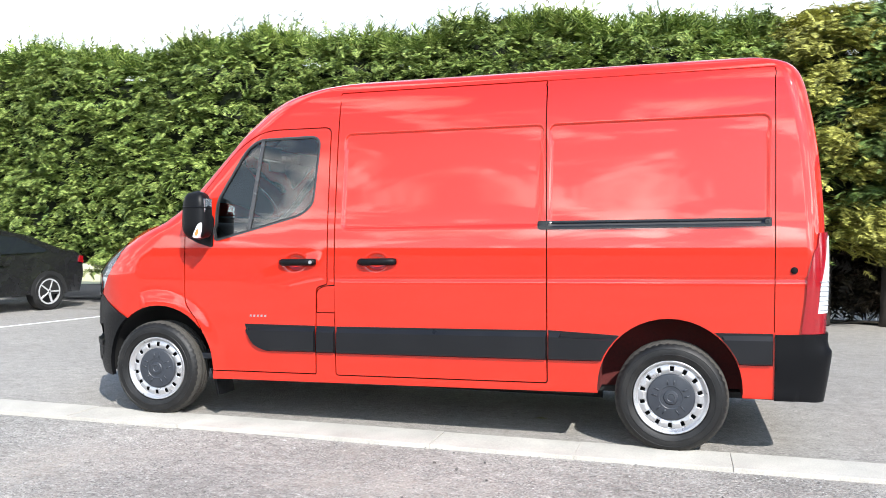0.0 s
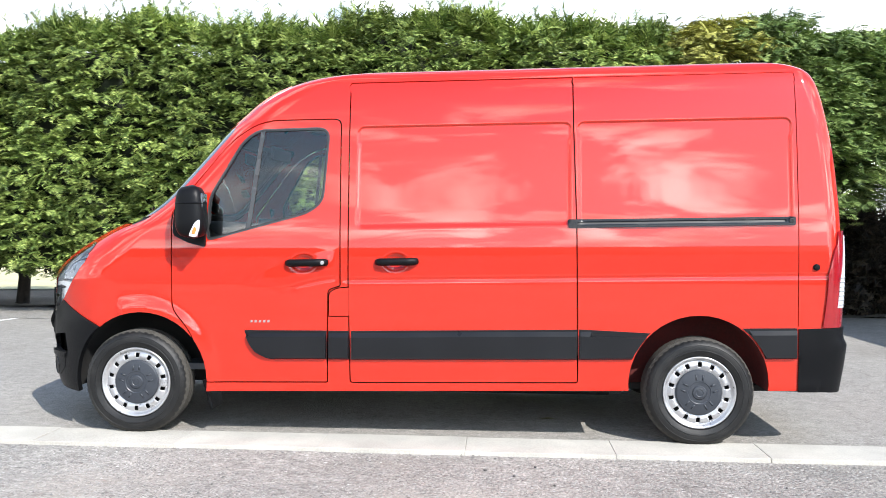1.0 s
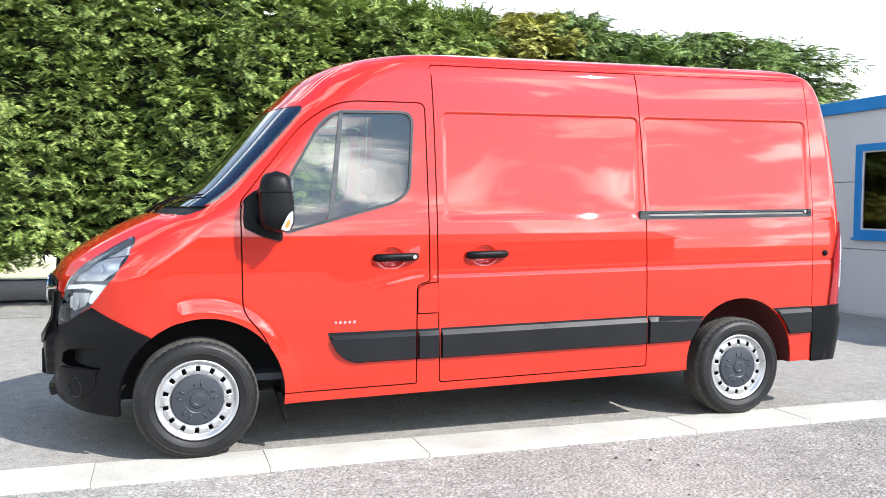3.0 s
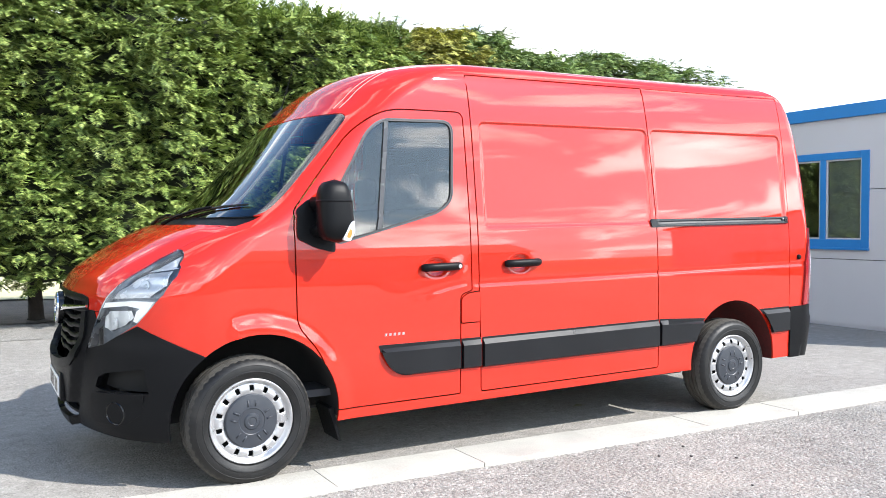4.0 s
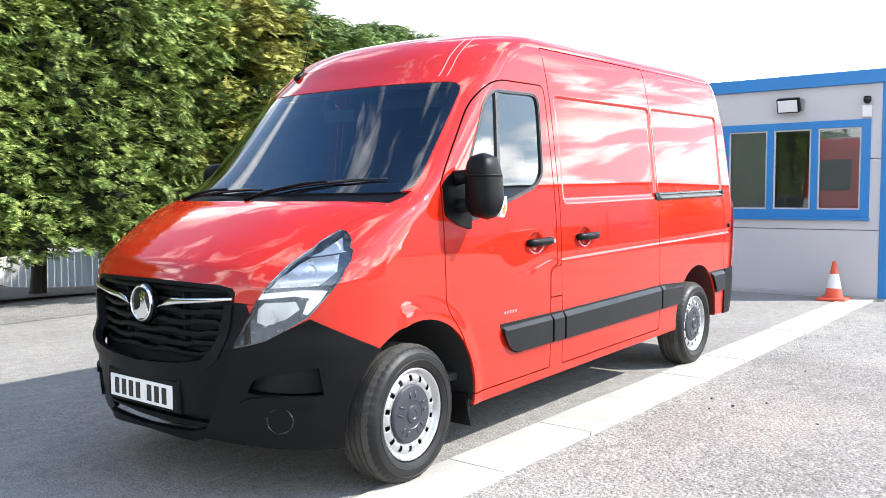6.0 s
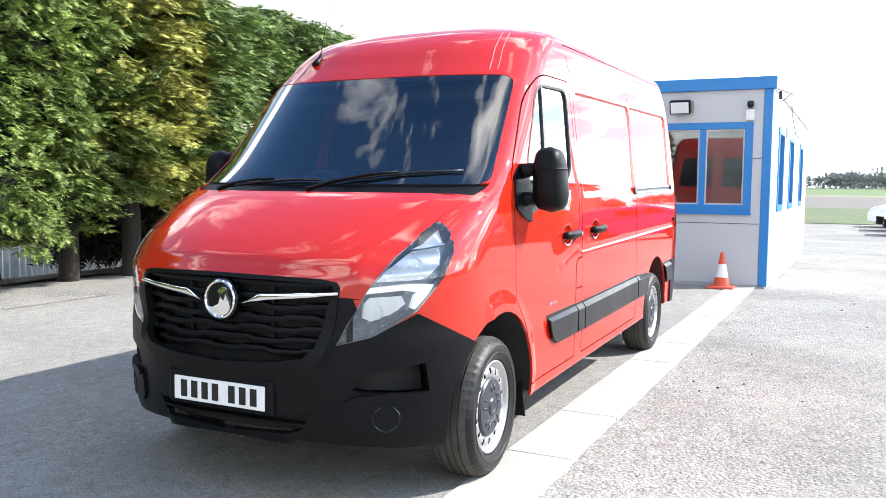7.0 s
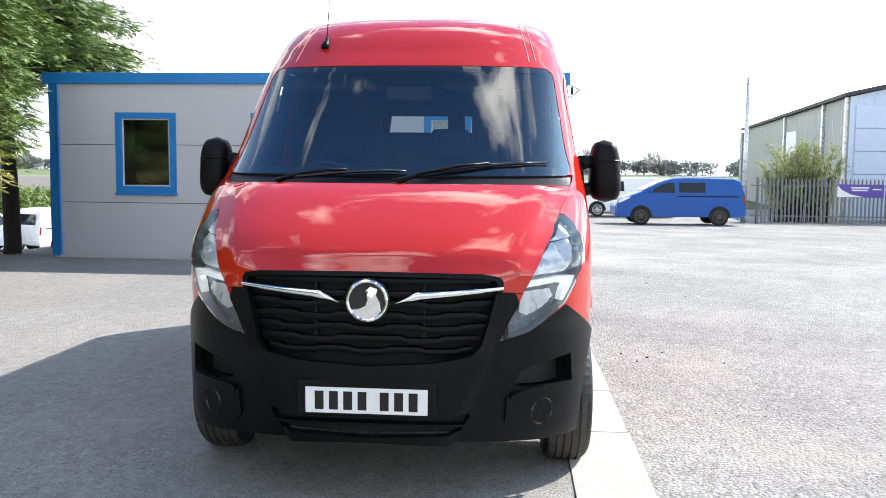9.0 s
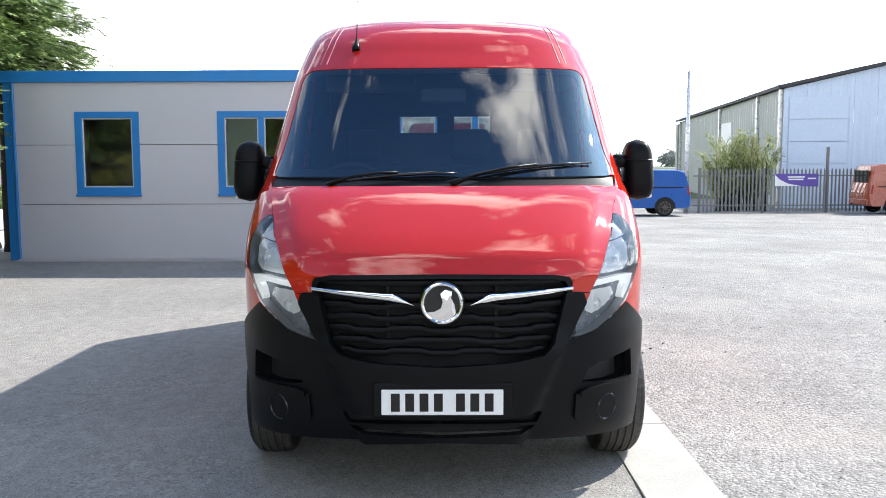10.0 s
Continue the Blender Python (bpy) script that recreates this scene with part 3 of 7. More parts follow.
# long side towards the yard, with three windows
SX = [(WX + 1.2, WX + 2.3), (WX + 3.6, WX + 4.7), (WX + 6.6, WX + 7.7)]
x = WX + 0.13
for a, b in SX:
    part("wall_panel", box((x, -0.38, 0.03), (a, -0.30, 2.90), 0.004, 1), WALL_WHITE, office)
    part("wall_panel", box((a, -0.38, 0.03), (b, -0.30, WZ0), 0.004, 1), WALL_WHITE, office)
    part("wall_panel", box((a, -0.38, WZ1), (b, -0.30, 2.90), 0.004, 1), WALL_WHITE, office)
    w = part("window", box((a, -0.40, WZ0), (a + 0.1, -0.31, WZ1), 0.005), BLUE_TRIM, office, "blue framed office window")
    part("frame", box((b - 0.1, -0.40, WZ0), (b, -0.31, WZ1), 0.005), BLUE_TRIM, w)
    part("frame", box((a + 0.1, -0.402, WZ0), (b - 0.1, -0.31, WZ0 + 0.1), 0.005), BLUE_TRIM, w)
    part("frame", box((a + 0.1, -0.402, WZ1 - 0.1), (b - 0.1, -0.31, WZ1), 0.005), BLUE_TRIM, w)
    part("pane", box((a + 0.1, -0.36, WZ0 + 0.1), (b - 0.1, -0.355, WZ1 - 0.1)), GLASS_OFFICE, w)
    x = b
part("wall_panel", box((x, -0.38, 0.03), (WX + 9.5, -0.30, 2.90), 0.004, 1), WALL_WHITE, office)
part("fascia", box((WX + 0.09, -0.43, 2.905), (WX + 9.55, -0.36, 3.06), 0.006), WALL_WHITE, office, "white eaves board")
part("wall_panel", box((WX + 9.42, -0.30, 0.03), (WX + 9.5, 8.1, 2.9), 0), PANEL_GREY, office)
part("wall_panel", box((WX + 0.13, 8.08, 0.03), (WX + 9.42, 8.16, 2.9), 0), PANEL_GREY, office)
# floor coloured near-black to keep the room behind the panes in shade
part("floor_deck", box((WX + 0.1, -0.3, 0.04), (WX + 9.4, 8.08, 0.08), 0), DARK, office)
part("partition", box((WX + 3.0, -0.3, 0.08), (WX + 3.05, 8.08, 2.9), 0), BLIND, office)

# ---- red panel van: its skin as one smooth surface over (column, row), cut into panels ----
MID = 1.035
RAKE = 0.02
van = base("panel_van", (1.9, MID, 0.0), "glossy red panel van with black bumpers, parked on the tarmac", "van")

inset_of = pchip([0.22, 0.32, 0.5, 0.9, 1.15, 1.35, 1.6, 2.04, 2.28, 2.35, 2.40, 2.43, 2.45, 2.465, 2.47],
                 [0.085, 0.058, 0.048, 0.046, 0.050, 0.060, 0.086, 0.140, 0.190, 0.216, 0.262, 0.33, 0.44, 0.66, 1.033])
front_of = pchip([0.22, 0.30, 0.375, 0.55, 0.70, 0.90, 1.05, 1.12, 1.20, 1.30, 1.396, 1.43, 1.47, 1.57, 1.735, 1.915, 2.07, 2.16, 2.255, 2.33, 2.385, 2.42, 2.44, 2.455, 2.465, 2.47],
                 [-0.70, -0.79, -0.825, -0.845, -0.855, -0.852, -0.84, -0.80, -0.71, -0.55, -0.36, -0.27, -0.19, -0.04, 0.126, 0.291, 0.43, 0.53, 0.63, 0.74, 0.87, 1.0, 1.15, 1.35, 1.7, 2.2])
depth_of = pchip([0.22, 0.35, 0.70, 0.95, 1.10, 1.25, 1.40, 1.55, 2.0, 2.2, 2.35, 2.47], [0.62, 0.74, 0.78, 0.74, 0.68, 0.58, 0.48, 0.43, 0.42, 0.45, 0.5, 0.5])
rear_of = pchip([0.22, 0.7, 1.1, 1.4, 1.77, 2.1, 2.28, 2.36, 2.41, 2.44, 2.46, 2.47], [4.50, 4.56, 4.572, 4.562, 4.535, 4.485, 4.44, 4.39, 4.30, 4.16, 3.9, 3.4])


def steps(*marks):
    out = []
    for (a, d), (b, _) in zip(marks, marks[1:]):
        n = max(1, round((b - a) / d))
        out += [a + (b - a) * k / n for k in range(n)]
    return out + [marks[-1][0]]


ROWZ = np.array(steps((0.22, 0.03), (0.99, 0.008), (1.08, 0.0085), (1.23, 0.03), (1.34, 0.010), (1.42, 0.03), (1.98, 0.006), (2.06, 0.025), (2.34, 0.012), (2.44, 0.006), (2.464, 0.003), (2.47, 1)))
NF, NC, NR = 44, 9, 10
NA = 84
FIXED = np.array(steps((1.30, 0.022), (1.455, 0.006), (1.505, 0.018), (1.63, 0.011), (1.84, 0.024), (2.835, 0.008), (2.93, 0.022), (3.20, 0.018), (4.16, 0.018), (4.215, 0.006), (4.262, 1)))
NS = NA + len(FIXED) + 8
NCOL = NF + NS + NC + NR


def sm(e0, e1, v):
    t = np.clip((v - e0) / (e1 - e0), 0, 1)
    return t * t * (3 - 2 * t)


def rounded(x, z, x0, x1, z0, z1, r):
    """Signed distance to a rounded rectangle, negative within."""
    qx = np.abs(x - (x0 + x1) / 2) - (x1 - x0) / 2 + r
    qz = np.abs(z - (z0 + z1) / 2) - (z1 - z0) / 2 + r
    return np.hypot(np.maximum(qx, 0), np.maximum(qz, 0)) + np.minimum(np.maximum(qx, qz), 0) - r


def pressing(x, z):
    """How far the pressings of the side stand in from the smooth skin."""
    d = np.zeros_like(x)
    for x0, x1 in ((1.47, 2.862), (2.90, 4.247)):
        s = rounded(x, z, x0, x1, 1.372, 2.042, 0.045)
        soft = np.where(z > 1.95, 0.006, 0.024)
        d += 0.011 * (1 - sm(-soft, 0.002, s))
    line = np.exp(-((z - 1.036) / 0.011) ** 2) * 0.0065 * sm(1.36, 1.46, x)
    d += line
    # swage on the door rising to the waist line
    zl = 0.93 + 0.115 * sm(0.75, 1.36, x)
    d += 0.006 * np.exp(-((z - zl) / 0.012) ** 2) * sm(0.74, 0.95, x) * (1 - sm(1.30, 1.36, x))
    d -= 0.004 * sm(-0.06, 0.02, z - zl) * (1 - sm(0.05, 0.20, z - zl)) * sm(0.70, 0.95, x) * (1 - sm(1.30, 1.36, x))
    # flared lips round the wheel openings
    for cx, cz, r, h, w in ((0.02, 0.385, 0.47, 0.016, 0.11), (3.667, 0.355, 0.445, 0.0, 0.035)):
        q = np.hypot(x - cx, z - cz)
        d -= h * (1 - sm(r, r + w, q))
    # hollows behind the handles
    for cx in (1.128, 1.733):
        q = np.hypot((x - cx) / 0.092, (z - 1.152) / 0.068)
        d += 0.026 * (1 - sm(0.35, 1.0, q))
    # the sill tucks under
    d -= 0.006 * (1 - sm(0.36, 0.375, z)) * sm(0.5, 0.6, x)
    return d


def outline(z):
    ins, xf, A, xr = float(inset_of(z)), float(front_of(z)), float(depth_of(z)), float(rear_of(z))
    rc = 0.115
    w = MID - ins
    th = np.linspace(0, math.pi / 2, NF, endpoint=False)
    fx = xf + A * (1 - np.cos(th) ** 0.91)
    fy = MID - w * np.sin(th) ** 0.77
    x0, x1 = xf + A, max(xr - rc, xf + A + 0.02)
    s0, s1 = max(FIXED[0], x0 + 0.08), min(FIXED[-1], x1 - 0.06)
    if s1 < s0 + 0.1:
        sx = np.linspace(x0, x1, NS, endpoint=False)
    else:
        fx_ = s0 + (FIXED - FIXED[0]) * (s1 - s0) / (FIXED[-1] - FIXED[0])
        sx = np.concatenate([np.linspace(x0, s0, NA, endpoint=False), fx_, np.linspace(s1, x1, 9)[1:9] - 0.004])
    sy = ins + pressing(sx, np.full_like(sx, z)) * (1 if z < 2.2 else 0)
    fade = sm(0, 0.06, sx - x0)
    sy = ins + (sy - ins) * np.where(z > 0.95, fade, 1)
    ph = np.linspace(0, math.pi / 2, NC, endpoint=False)
    rcc = min(rc, w * 0.9)
    cx, cy = x1 + (xr - x1) * np.sin(ph), ins + rcc * (1 - np.cos(ph))
    ry = np.linspace(ins + rcc, MID, NR)
    return np.concatenate([fx, sx, cx, np.full(NR, xr)]), np.concatenate([fy, sy, cy, ry])


GRID = np.zeros((len(ROWZ), NCOL, 3))
for r, z in enumerate(ROWZ):
    ox, oy = outline(z)
    GRID[r, :, 0], GRID[r, :, 1], GRID[r, :, 2] = ox, oy, z
PLAIN = GRID.copy()
GRID[:, :, 2] += RAKE * (GRID[:, :, 0] - 1.4)
du, dv = np.gradient(GRID, axis=1), np.gradient(GRID, axis=0)
NORM = np.cross(du, dv)
NORM /= np.linalg.norm(NORM, axis=2, keepdims=True) + 1e-12
if NORM[20, NF + 80, 1] > 0:
    NORM = -NORM
# across the middle of the front the skin runs straight on
NORM[:, 0, 1] = 0
NORM[:, 0] /= np.linalg.norm(NORM[:, 0], axis=1, keepdims=True)


def row_of(z):
    return np.interp(z, ROWZ, np.arange(len(ROWZ)))


def bil(F, c, r):
    c, r = np.clip(c, 0, NCOL - 1.0001), np.clip(r, 0, len(ROWZ) - 1.0001)
    ci, ri = c.astype(int), r.astype(int)
    a, b = (c - ci)[:, None], (r - ri)[:, None]
    return F[ri, ci] * (1 - a) * (1 - b) + F[ri, ci + 1] * a * (1 - b) + F[ri + 1, ci] * (1 - a) * b + F[ri + 1, ci + 1] * a * b


def side_cr(x, z):
    """Column and row of a place on the flank, from its length and height."""
    r = float(row_of(z))
    ri = min(int(r), len(ROWZ) - 2)
    row = PLAIN[ri] * (1 - (r - ri)) + PLAIN[ri + 1] * (r - ri)
    k0, k1 = 8, NF + NS + NC
    return float(np.interp(x, row[k0:k1, 0], np.arange(k0, k1))), r


def front_cr(y, z):
    """Column and row of a place on the nose, from its distance across and height."""
    r = float(row_of(z))
    ri = min(int(r), len(ROWZ) - 2)
    row = PLAIN[ri] * (1 - (r - ri)) + PLAIN[ri + 1] * (r - ri)
    return float(np.interp(-y, -row[:NF + 1, 1], np.arange(NF + 1))), r


def skin_cr(x, y, z):
    """Column and row of a place near the skin."""
    r = float(row_of(z))
    ri = min(int(r), len(ROWZ) - 2)
    row = PLAIN[ri] * (1 - (r - ri)) + PLAIN[ri + 1] * (r - ri)
    a, b = row[:-1, :2], row[1:, :2]
    p = np.array((x, y))
    d = b - a
    t = np.clip(((p - a) * d).sum(1) / ((d * d).sum(1) + 1e-12), 0, 1)
    k = int(np.argmin(np.linalg.norm(a + t[:, None] * d - p, axis=1)))
    return k + float(t[k]), r


def skin_at(c, r, off=0.0):
    q = np.array([c]), np.array([r])
    n = bil(NORM, *q)[0]
    return bil(GRID, *q)[0] + n / np.linalg.norm(n) * off


def skin_poly(pts):
    return [skin_cr(*p) for p in pts]


ROW_BREAKS = (0.99, 1.08, 1.20, 1.34, 1.42, 1.55, 1.75, 1.98, 2.02, 2.06, 2.15, 2.25, 2.34)


def dense(poly, step, breaks=()):
    out = []
    n = len(poly)
    for i in range(n):
        a, b = poly[i], poly[(i + 1) % n]
        k = max(1, int(math.hypot(b[0] - a[0], b[1] - a[1]) / step))
        ts = {j / k for j in range(k)}
        for q in breaks:
            if min(a[1], b[1]) < q < max(a[1], b[1]):
                ts.add((q - a[1]) / (b[1] - a[1]))
        out += [(a[0] + (b[0] - a[0]) * t, a[1] + (b[1] - a[1]) * t) for t in sorted(ts)]
    return out


def round_poly(poly, rad, n=5):
    """Rounds the corners of a polygon; rad is one radius, or one for each corner."""
    out = []
    k = len(poly)
    for i in range(k):
        p, a, b = Vector(poly[i]), Vector(poly[i - 1]), Vector(poly[(i + 1) % k])
        q = rad[i] if isinstance(rad, (list, tuple)) else rad
        da, db = (a - p), (b - p)
        q = min(q, 0.48 * da.length, 0.48 * db.length)
        if q < 1e-4:
            out.append(tuple(p))
            continue
        pa, pb = p + da.normalized() * q, p + db.normalized() * q
        for j in range(n + 1):
            t = j / n
            out.append(tuple(pa * (1 - t) ** 2 + p * 2 * t * (1 - t) + pb * t * t))
    return out


def grow(poly, d):
    """Moves each side of a polygon outwards by d."""
    k = len(poly)
    area = sum(poly[i][0] * poly[(i + 1) % k][1] - poly[(i + 1) % k][0] * poly[i][1] for i in range(k))
    sg = 1 if area > 0 else -1
    out = []
    for i in range(k):
        a, p, b = Vector(poly[i - 1]), Vector(poly[i]), Vector(poly[(i + 1) % k])
        n1 = Vector(((p - a).y, -(p - a).x)).normalized() * sg
        n2 = Vector(((b - p).y, -(b - p).x)).normalized() * sg
        m = n1 + n2
        m = m.normalized() * (d / max(0.45, m.normalized().dot(n1))) if m.length > 1e-6 else n1 * d
        out.append(tuple(p + m))
    return out


def inside(poly, pts):
    poly, pts = np.array(poly), np.array(pts)
    res = np.zeros(len(pts), bool)
    n = len(poly)
    for i in range(n):
        (x1, y1), (x2, y2) = poly[i], poly[(i + 1) % n]
        c = ((y1 > pts[:, 1]) != (y2 > pts[:, 1]))
        with np.errstate(divide="ignore", invalid="ignore"):
            xi = (x2 - x1) * (pts[:, 1] - y1) / (y2 - y1 + 1e-30) + x1
        res ^= c & (pts[:, 0] < xi)
    return res


def flat_grid(c0, c1, r0, r1):
    bm = bmesh.new()
    vs = {(c, r): bm.verts.new((c, r, 0)) for r in range(r0, r1 + 1) for c in range(c0, c1 + 1)}
    for r in range(r0, r1):
        for c in range(c0, c1):
            bm.faces.new((vs[c, r], vs[c + 1, r], vs[c + 1, r + 1], vs[c, r + 1]))
    return bm


def slit(bm, poly):
    """Cuts a flat mesh along the sides of a polygon."""
    xs, ys = [p[0] for p in poly], [p[1] for p in poly]
    lo, hi = (min(xs) - 1.5, min(ys) - 1.5), (max(xs) + 1.5, max(ys) + 1.5)
    fs = list(bm.faces)
    cen = np.array([f.calc_center_median()[:2] for f in fs])
    gap = np.full(len(fs), 9.0)
    box_in = np.nonzero((cen[:, 0] > lo[0]) & (cen[:, 0] < hi[0]) & (cen[:, 1] > lo[1]) & (cen[:, 1] < hi[1]))[0]
    sub = cen[box_in]
    for a, b in zip(poly, poly[1:] + poly[:1]):
        a, b = np.array(a), np.array(b)
        t = np.clip(((sub - a) @ (b - a)) / ((b - a) @ (b - a) + 1e-12), 0, 1)
        gap[box_in] = np.minimum(gap[box_in], np.linalg.norm(sub - a - t[:, None] * (b - a), axis=1))
    near = [fs[i] for i in np.nonzero(gap < 1.2)[0]]
    k = len(poly)
    for i in range(k):
        a, b = poly[i], poly[(i + 1) % k]
        d = (b[0] - a[0], b[1] - a[1])
        if math.hypot(*d) < 1e-6:
            continue
        e0, e1 = (min(a[0], b[0]) - 1e-4, min(a[1], b[1]) - 1e-4), (max(a[0], b[0]) + 1e-4, max(a[1], b[1]) + 1e-4)
        sel = []
        for f in near:
            fx, fy = [v.co.x for v in f.verts], [v.co.y for v in f.verts]
            if max(fx) >= e0[0] and min(fx) <= e1[0] and max(fy) >= e0[1] and min(fy) <= e1[1]:
                sel.append(f)
        if not sel:
            continue
        geom = list({x for f in sel for x in (f, *f.edges, *f.verts)})
        res = bmesh.ops.bisect_plane(bm, geom=geom, dist=1e-5, plane_co=(a[0], a[1], 0), plane_no=(d[1], -d[0], 0))
        near = [f for f in near if f.is_valid] + [g for g in res["geom"] if isinstance(g, bmesh.types.BMFace)]
        near = list(set(near))


def keep(bm, poly, want):
    fs = list(bm.faces)
    if not fs:
        return
    c = [(f.calc_center_median().x, f.calc_center_median().y) for f in fs]
    m = inside(poly, c)
    bmesh.ops.delete(bm, geom=[f for f, q in zip(fs, m) if bool(q) != want], context="FACES")


def lift(bm, offset, name, mat, parent, label="", skirt=0.012, flip=False, both=False, inner=None, drop=0.0, even=False):
    """Lays a flat cut piece on to the van's skin, offset from it, with folded-back edges; flip: on the far side."""
    vs = list(bm.verts)
    idx = {v: i for i, v in enumerate(vs)}
    c, r = np.array([v.co.x for v in vs]), np.array([v.co.y for v in vs])
    P, N = bil(GRID, c, r), bil(NORM, c, r)
    N /= np.linalg.norm(N, axis=1, keepdims=True)
    if callable(offset):
        off = offset(P, c, r)
    else:
        off = np.full(len(P), float(offset))
    if inner is not None and drop:
        cen = np.mean(inner, axis=0)
        wide = [tuple(cen + (np.array(q) - cen) * 1.0005 + np.sign(np.array(q) - cen) * 2e-3) for q in inner]
        off = off - drop * (~inside(wide, np.stack([c, r], 1)))
    if callable(offset) or drop:
        # tilted faces: let the mesh find its own normals
        auto_n = True
    else:
        auto_n = False
    if even:
        # evenly bent glass: its normals follow a low-order surface
        a, z = P[:, 1] - MID, P[:, 2] - P[:, 2].mean()
        A, B = np.stack([np.ones_like(a), a * a, z, a ** 4], 1), np.stack([a, a * z, a ** 3], 1)
        N = np.stack([A @ np.linalg.lstsq(A, N[:, 0], rcond=None)[0], B @ np.linalg.lstsq(B, N[:, 1], rcond=None)[0], A @ np.linalg.lstsq(A, N[:, 2], rcond=None)[0]], 1)
        N /= np.linalg.norm(N, axis=1, keepdims=True)
    pts, nor = list(P + N * off[:, None]), list(N)
    faces = [[idx[v] for v in f.verts] for f in bm.faces]
    if skirt > 0:
        rim = {}

        def low(i, n):
            if (i, n) not in rim:
                rim[i, n] = len(pts)
                pts.append(P[i] + N[i] * (off[i] - (0 if n == 0 else skirt)))
                nor.append(None)
            return rim[i, n]

        for e in bm.edges:
            if len(e.link_faces) == 1:
                f = e.link_faces[0]
                a, b = (idx[v] for v in e.verts)
                k = [idx[v] for v in f.verts]
                if k[(k.index(a) + 1) % len(k)] != b:
                    a, b = b, a
                out = np.cross(pts[b] - pts[a], N[a])
                out /= np.linalg.norm(out) + 1e-12
                q = [low(a, 0), low(b, 0), low(b, 1), low(a, 1)]
                faces.append([q[1], q[0], q[3], q[2]])
                for j in q:
                    nor[j] = out if nor[j] is None else nor[j] + out
    pts, nor = np.array(pts), np.array([n if n is not None else (0, 0, 1) for n in nor], float)
    nor /= np.linalg.norm(nor, axis=1, keepdims=True) + 1e-12
    f0 = faces[0]
    fn = np.cross(pts[f0[1]] - pts[f0[0]], pts[f0[2]] - pts[f0[1]])
    if np.dot(fn, nor[f0[0]]) < 0:
        faces = [f[::-1] for f in faces]
    if both:
        n0 = len(pts)
        p2, m2 = pts.copy(), nor.copy()
        p2[:, 1], m2[:, 1] = 2 * MID - p2[:, 1], -m2[:, 1]
        pts, nor = np.concatenate([pts, p2]), np.concatenate([nor, m2])
        faces = faces + [[i + n0 for i in f[::-1]] for f in faces]
    elif flip:
        pts[:, 1], nor[:, 1] = 2 * MID - pts[:, 1], -nor[:, 1]
        faces = [f[::-1] for f in faces]
    return mesh_ob(name, pts, faces, mat, parent, label, None if auto_n else nor, not drop)


def patch(poly, name, mat, parent, offset=0.0, skirt=0.012, label="", holes=(), sides=(False,), both=False, inner=None, drop=0.0, even=False):
    """A piece of the skin within a polygon of (column, row)."""
    xs, ys = [p[0] for p in poly], [p[1] for p in poly]
    c0, c1 = max(0, int(min(xs)) - 1), min(NCOL - 1, int(max(xs)) + 2)
    r0, r1 = max(0, int(min(ys)) - 1), min(len(ROWZ) - 1, int(max(ys)) + 2)
    obs = []
    bm = flat_grid(c0, c1, r0, r1)
    slit(bm, poly)
    keep(bm, poly, True)
    for h in holes:
        slit(bm, h)
        keep(bm, h, False)
    if inner is not None:
        slit(bm, inner)
    for s in sides:
        obs.append(lift(bm, offset, name, mat, parent, label, skirt, flip=s, both=both, inner=inner, drop=drop, even=even))
    bm.free()
    return obs if len(obs) > 1 else obs[0]


def side_poly(pts, step=0.06):
    return [side_cr(*p) for p in dense(pts, step, ROW_BREAKS)]


def front_poly(pts, step=0.05):
    return [front_cr(*p) for p in dense(pts, step)]


def circle(cx, cz, r, n=40, z0=None):
    return [(cx + r * math.cos(2 * math.pi * k / n), cz + r * math.sin(2 * math.pi * k / n)) for k in range(n)]


# outlines on the flank, (length, height)
WINDOW = round_poly([(0.478, 1.300), (0.488, 1.60), (0.70, 1.967), (0.80, 2.040), (1.290, 2.046), (1.255, 1.55), (1.16, 1.475)], [0.05, 0.05, 0.12, 0.1, 0.09, 0.09, 0.12])
DOOR = round_poly([(0.240, 1.50), (0.250, 0.865), (0.385, 0.70), (0.452, 0.50), (0.470, 0.374), (1.291, 0.372), (1.291, 0.975), (1.372, 1.0), (1.358, 2.098), (0.82, 2.098), (0.60, 1.955)],
                  [0.02, 0.06, 0.08, 0.06, 0.04, 0.01, 0.03, 0.01, 0.05, 0.14, 0.1])
SLIDER = round_poly([(1.441, 0.369), (2.911, 0.366), (2.897, 1.364), (2.876, 2.038), (2.873, 2.342), (1.412, 2.342), (1.424, 1.03)], [0.02, 0.02, 0, 0, 0.01, 0.01, 0])
FLAP = round_poly([(1.297, 0.802), (1.433, 0.802), (1.431, 0.992), (1.345, 0.985), (1.297, 0.955)], [0.008, 0.008, 0.008, 0.03, 0.02])
ARCH_F = circle(0.035, 0.385, 0.455, 44)
ARCH_R = circle(3.667, 0.355, 0.437, 44)
# windscreen on the nose, (across, height)
SCREEN = round_poly([(MID + 0.001, 1.475), (0.13, 1.475), (0.16, 1.60), (0.222, 2.075), (MID + 0.001, 2.072)], [0, 0.05, 0.05, 0.07, 0])


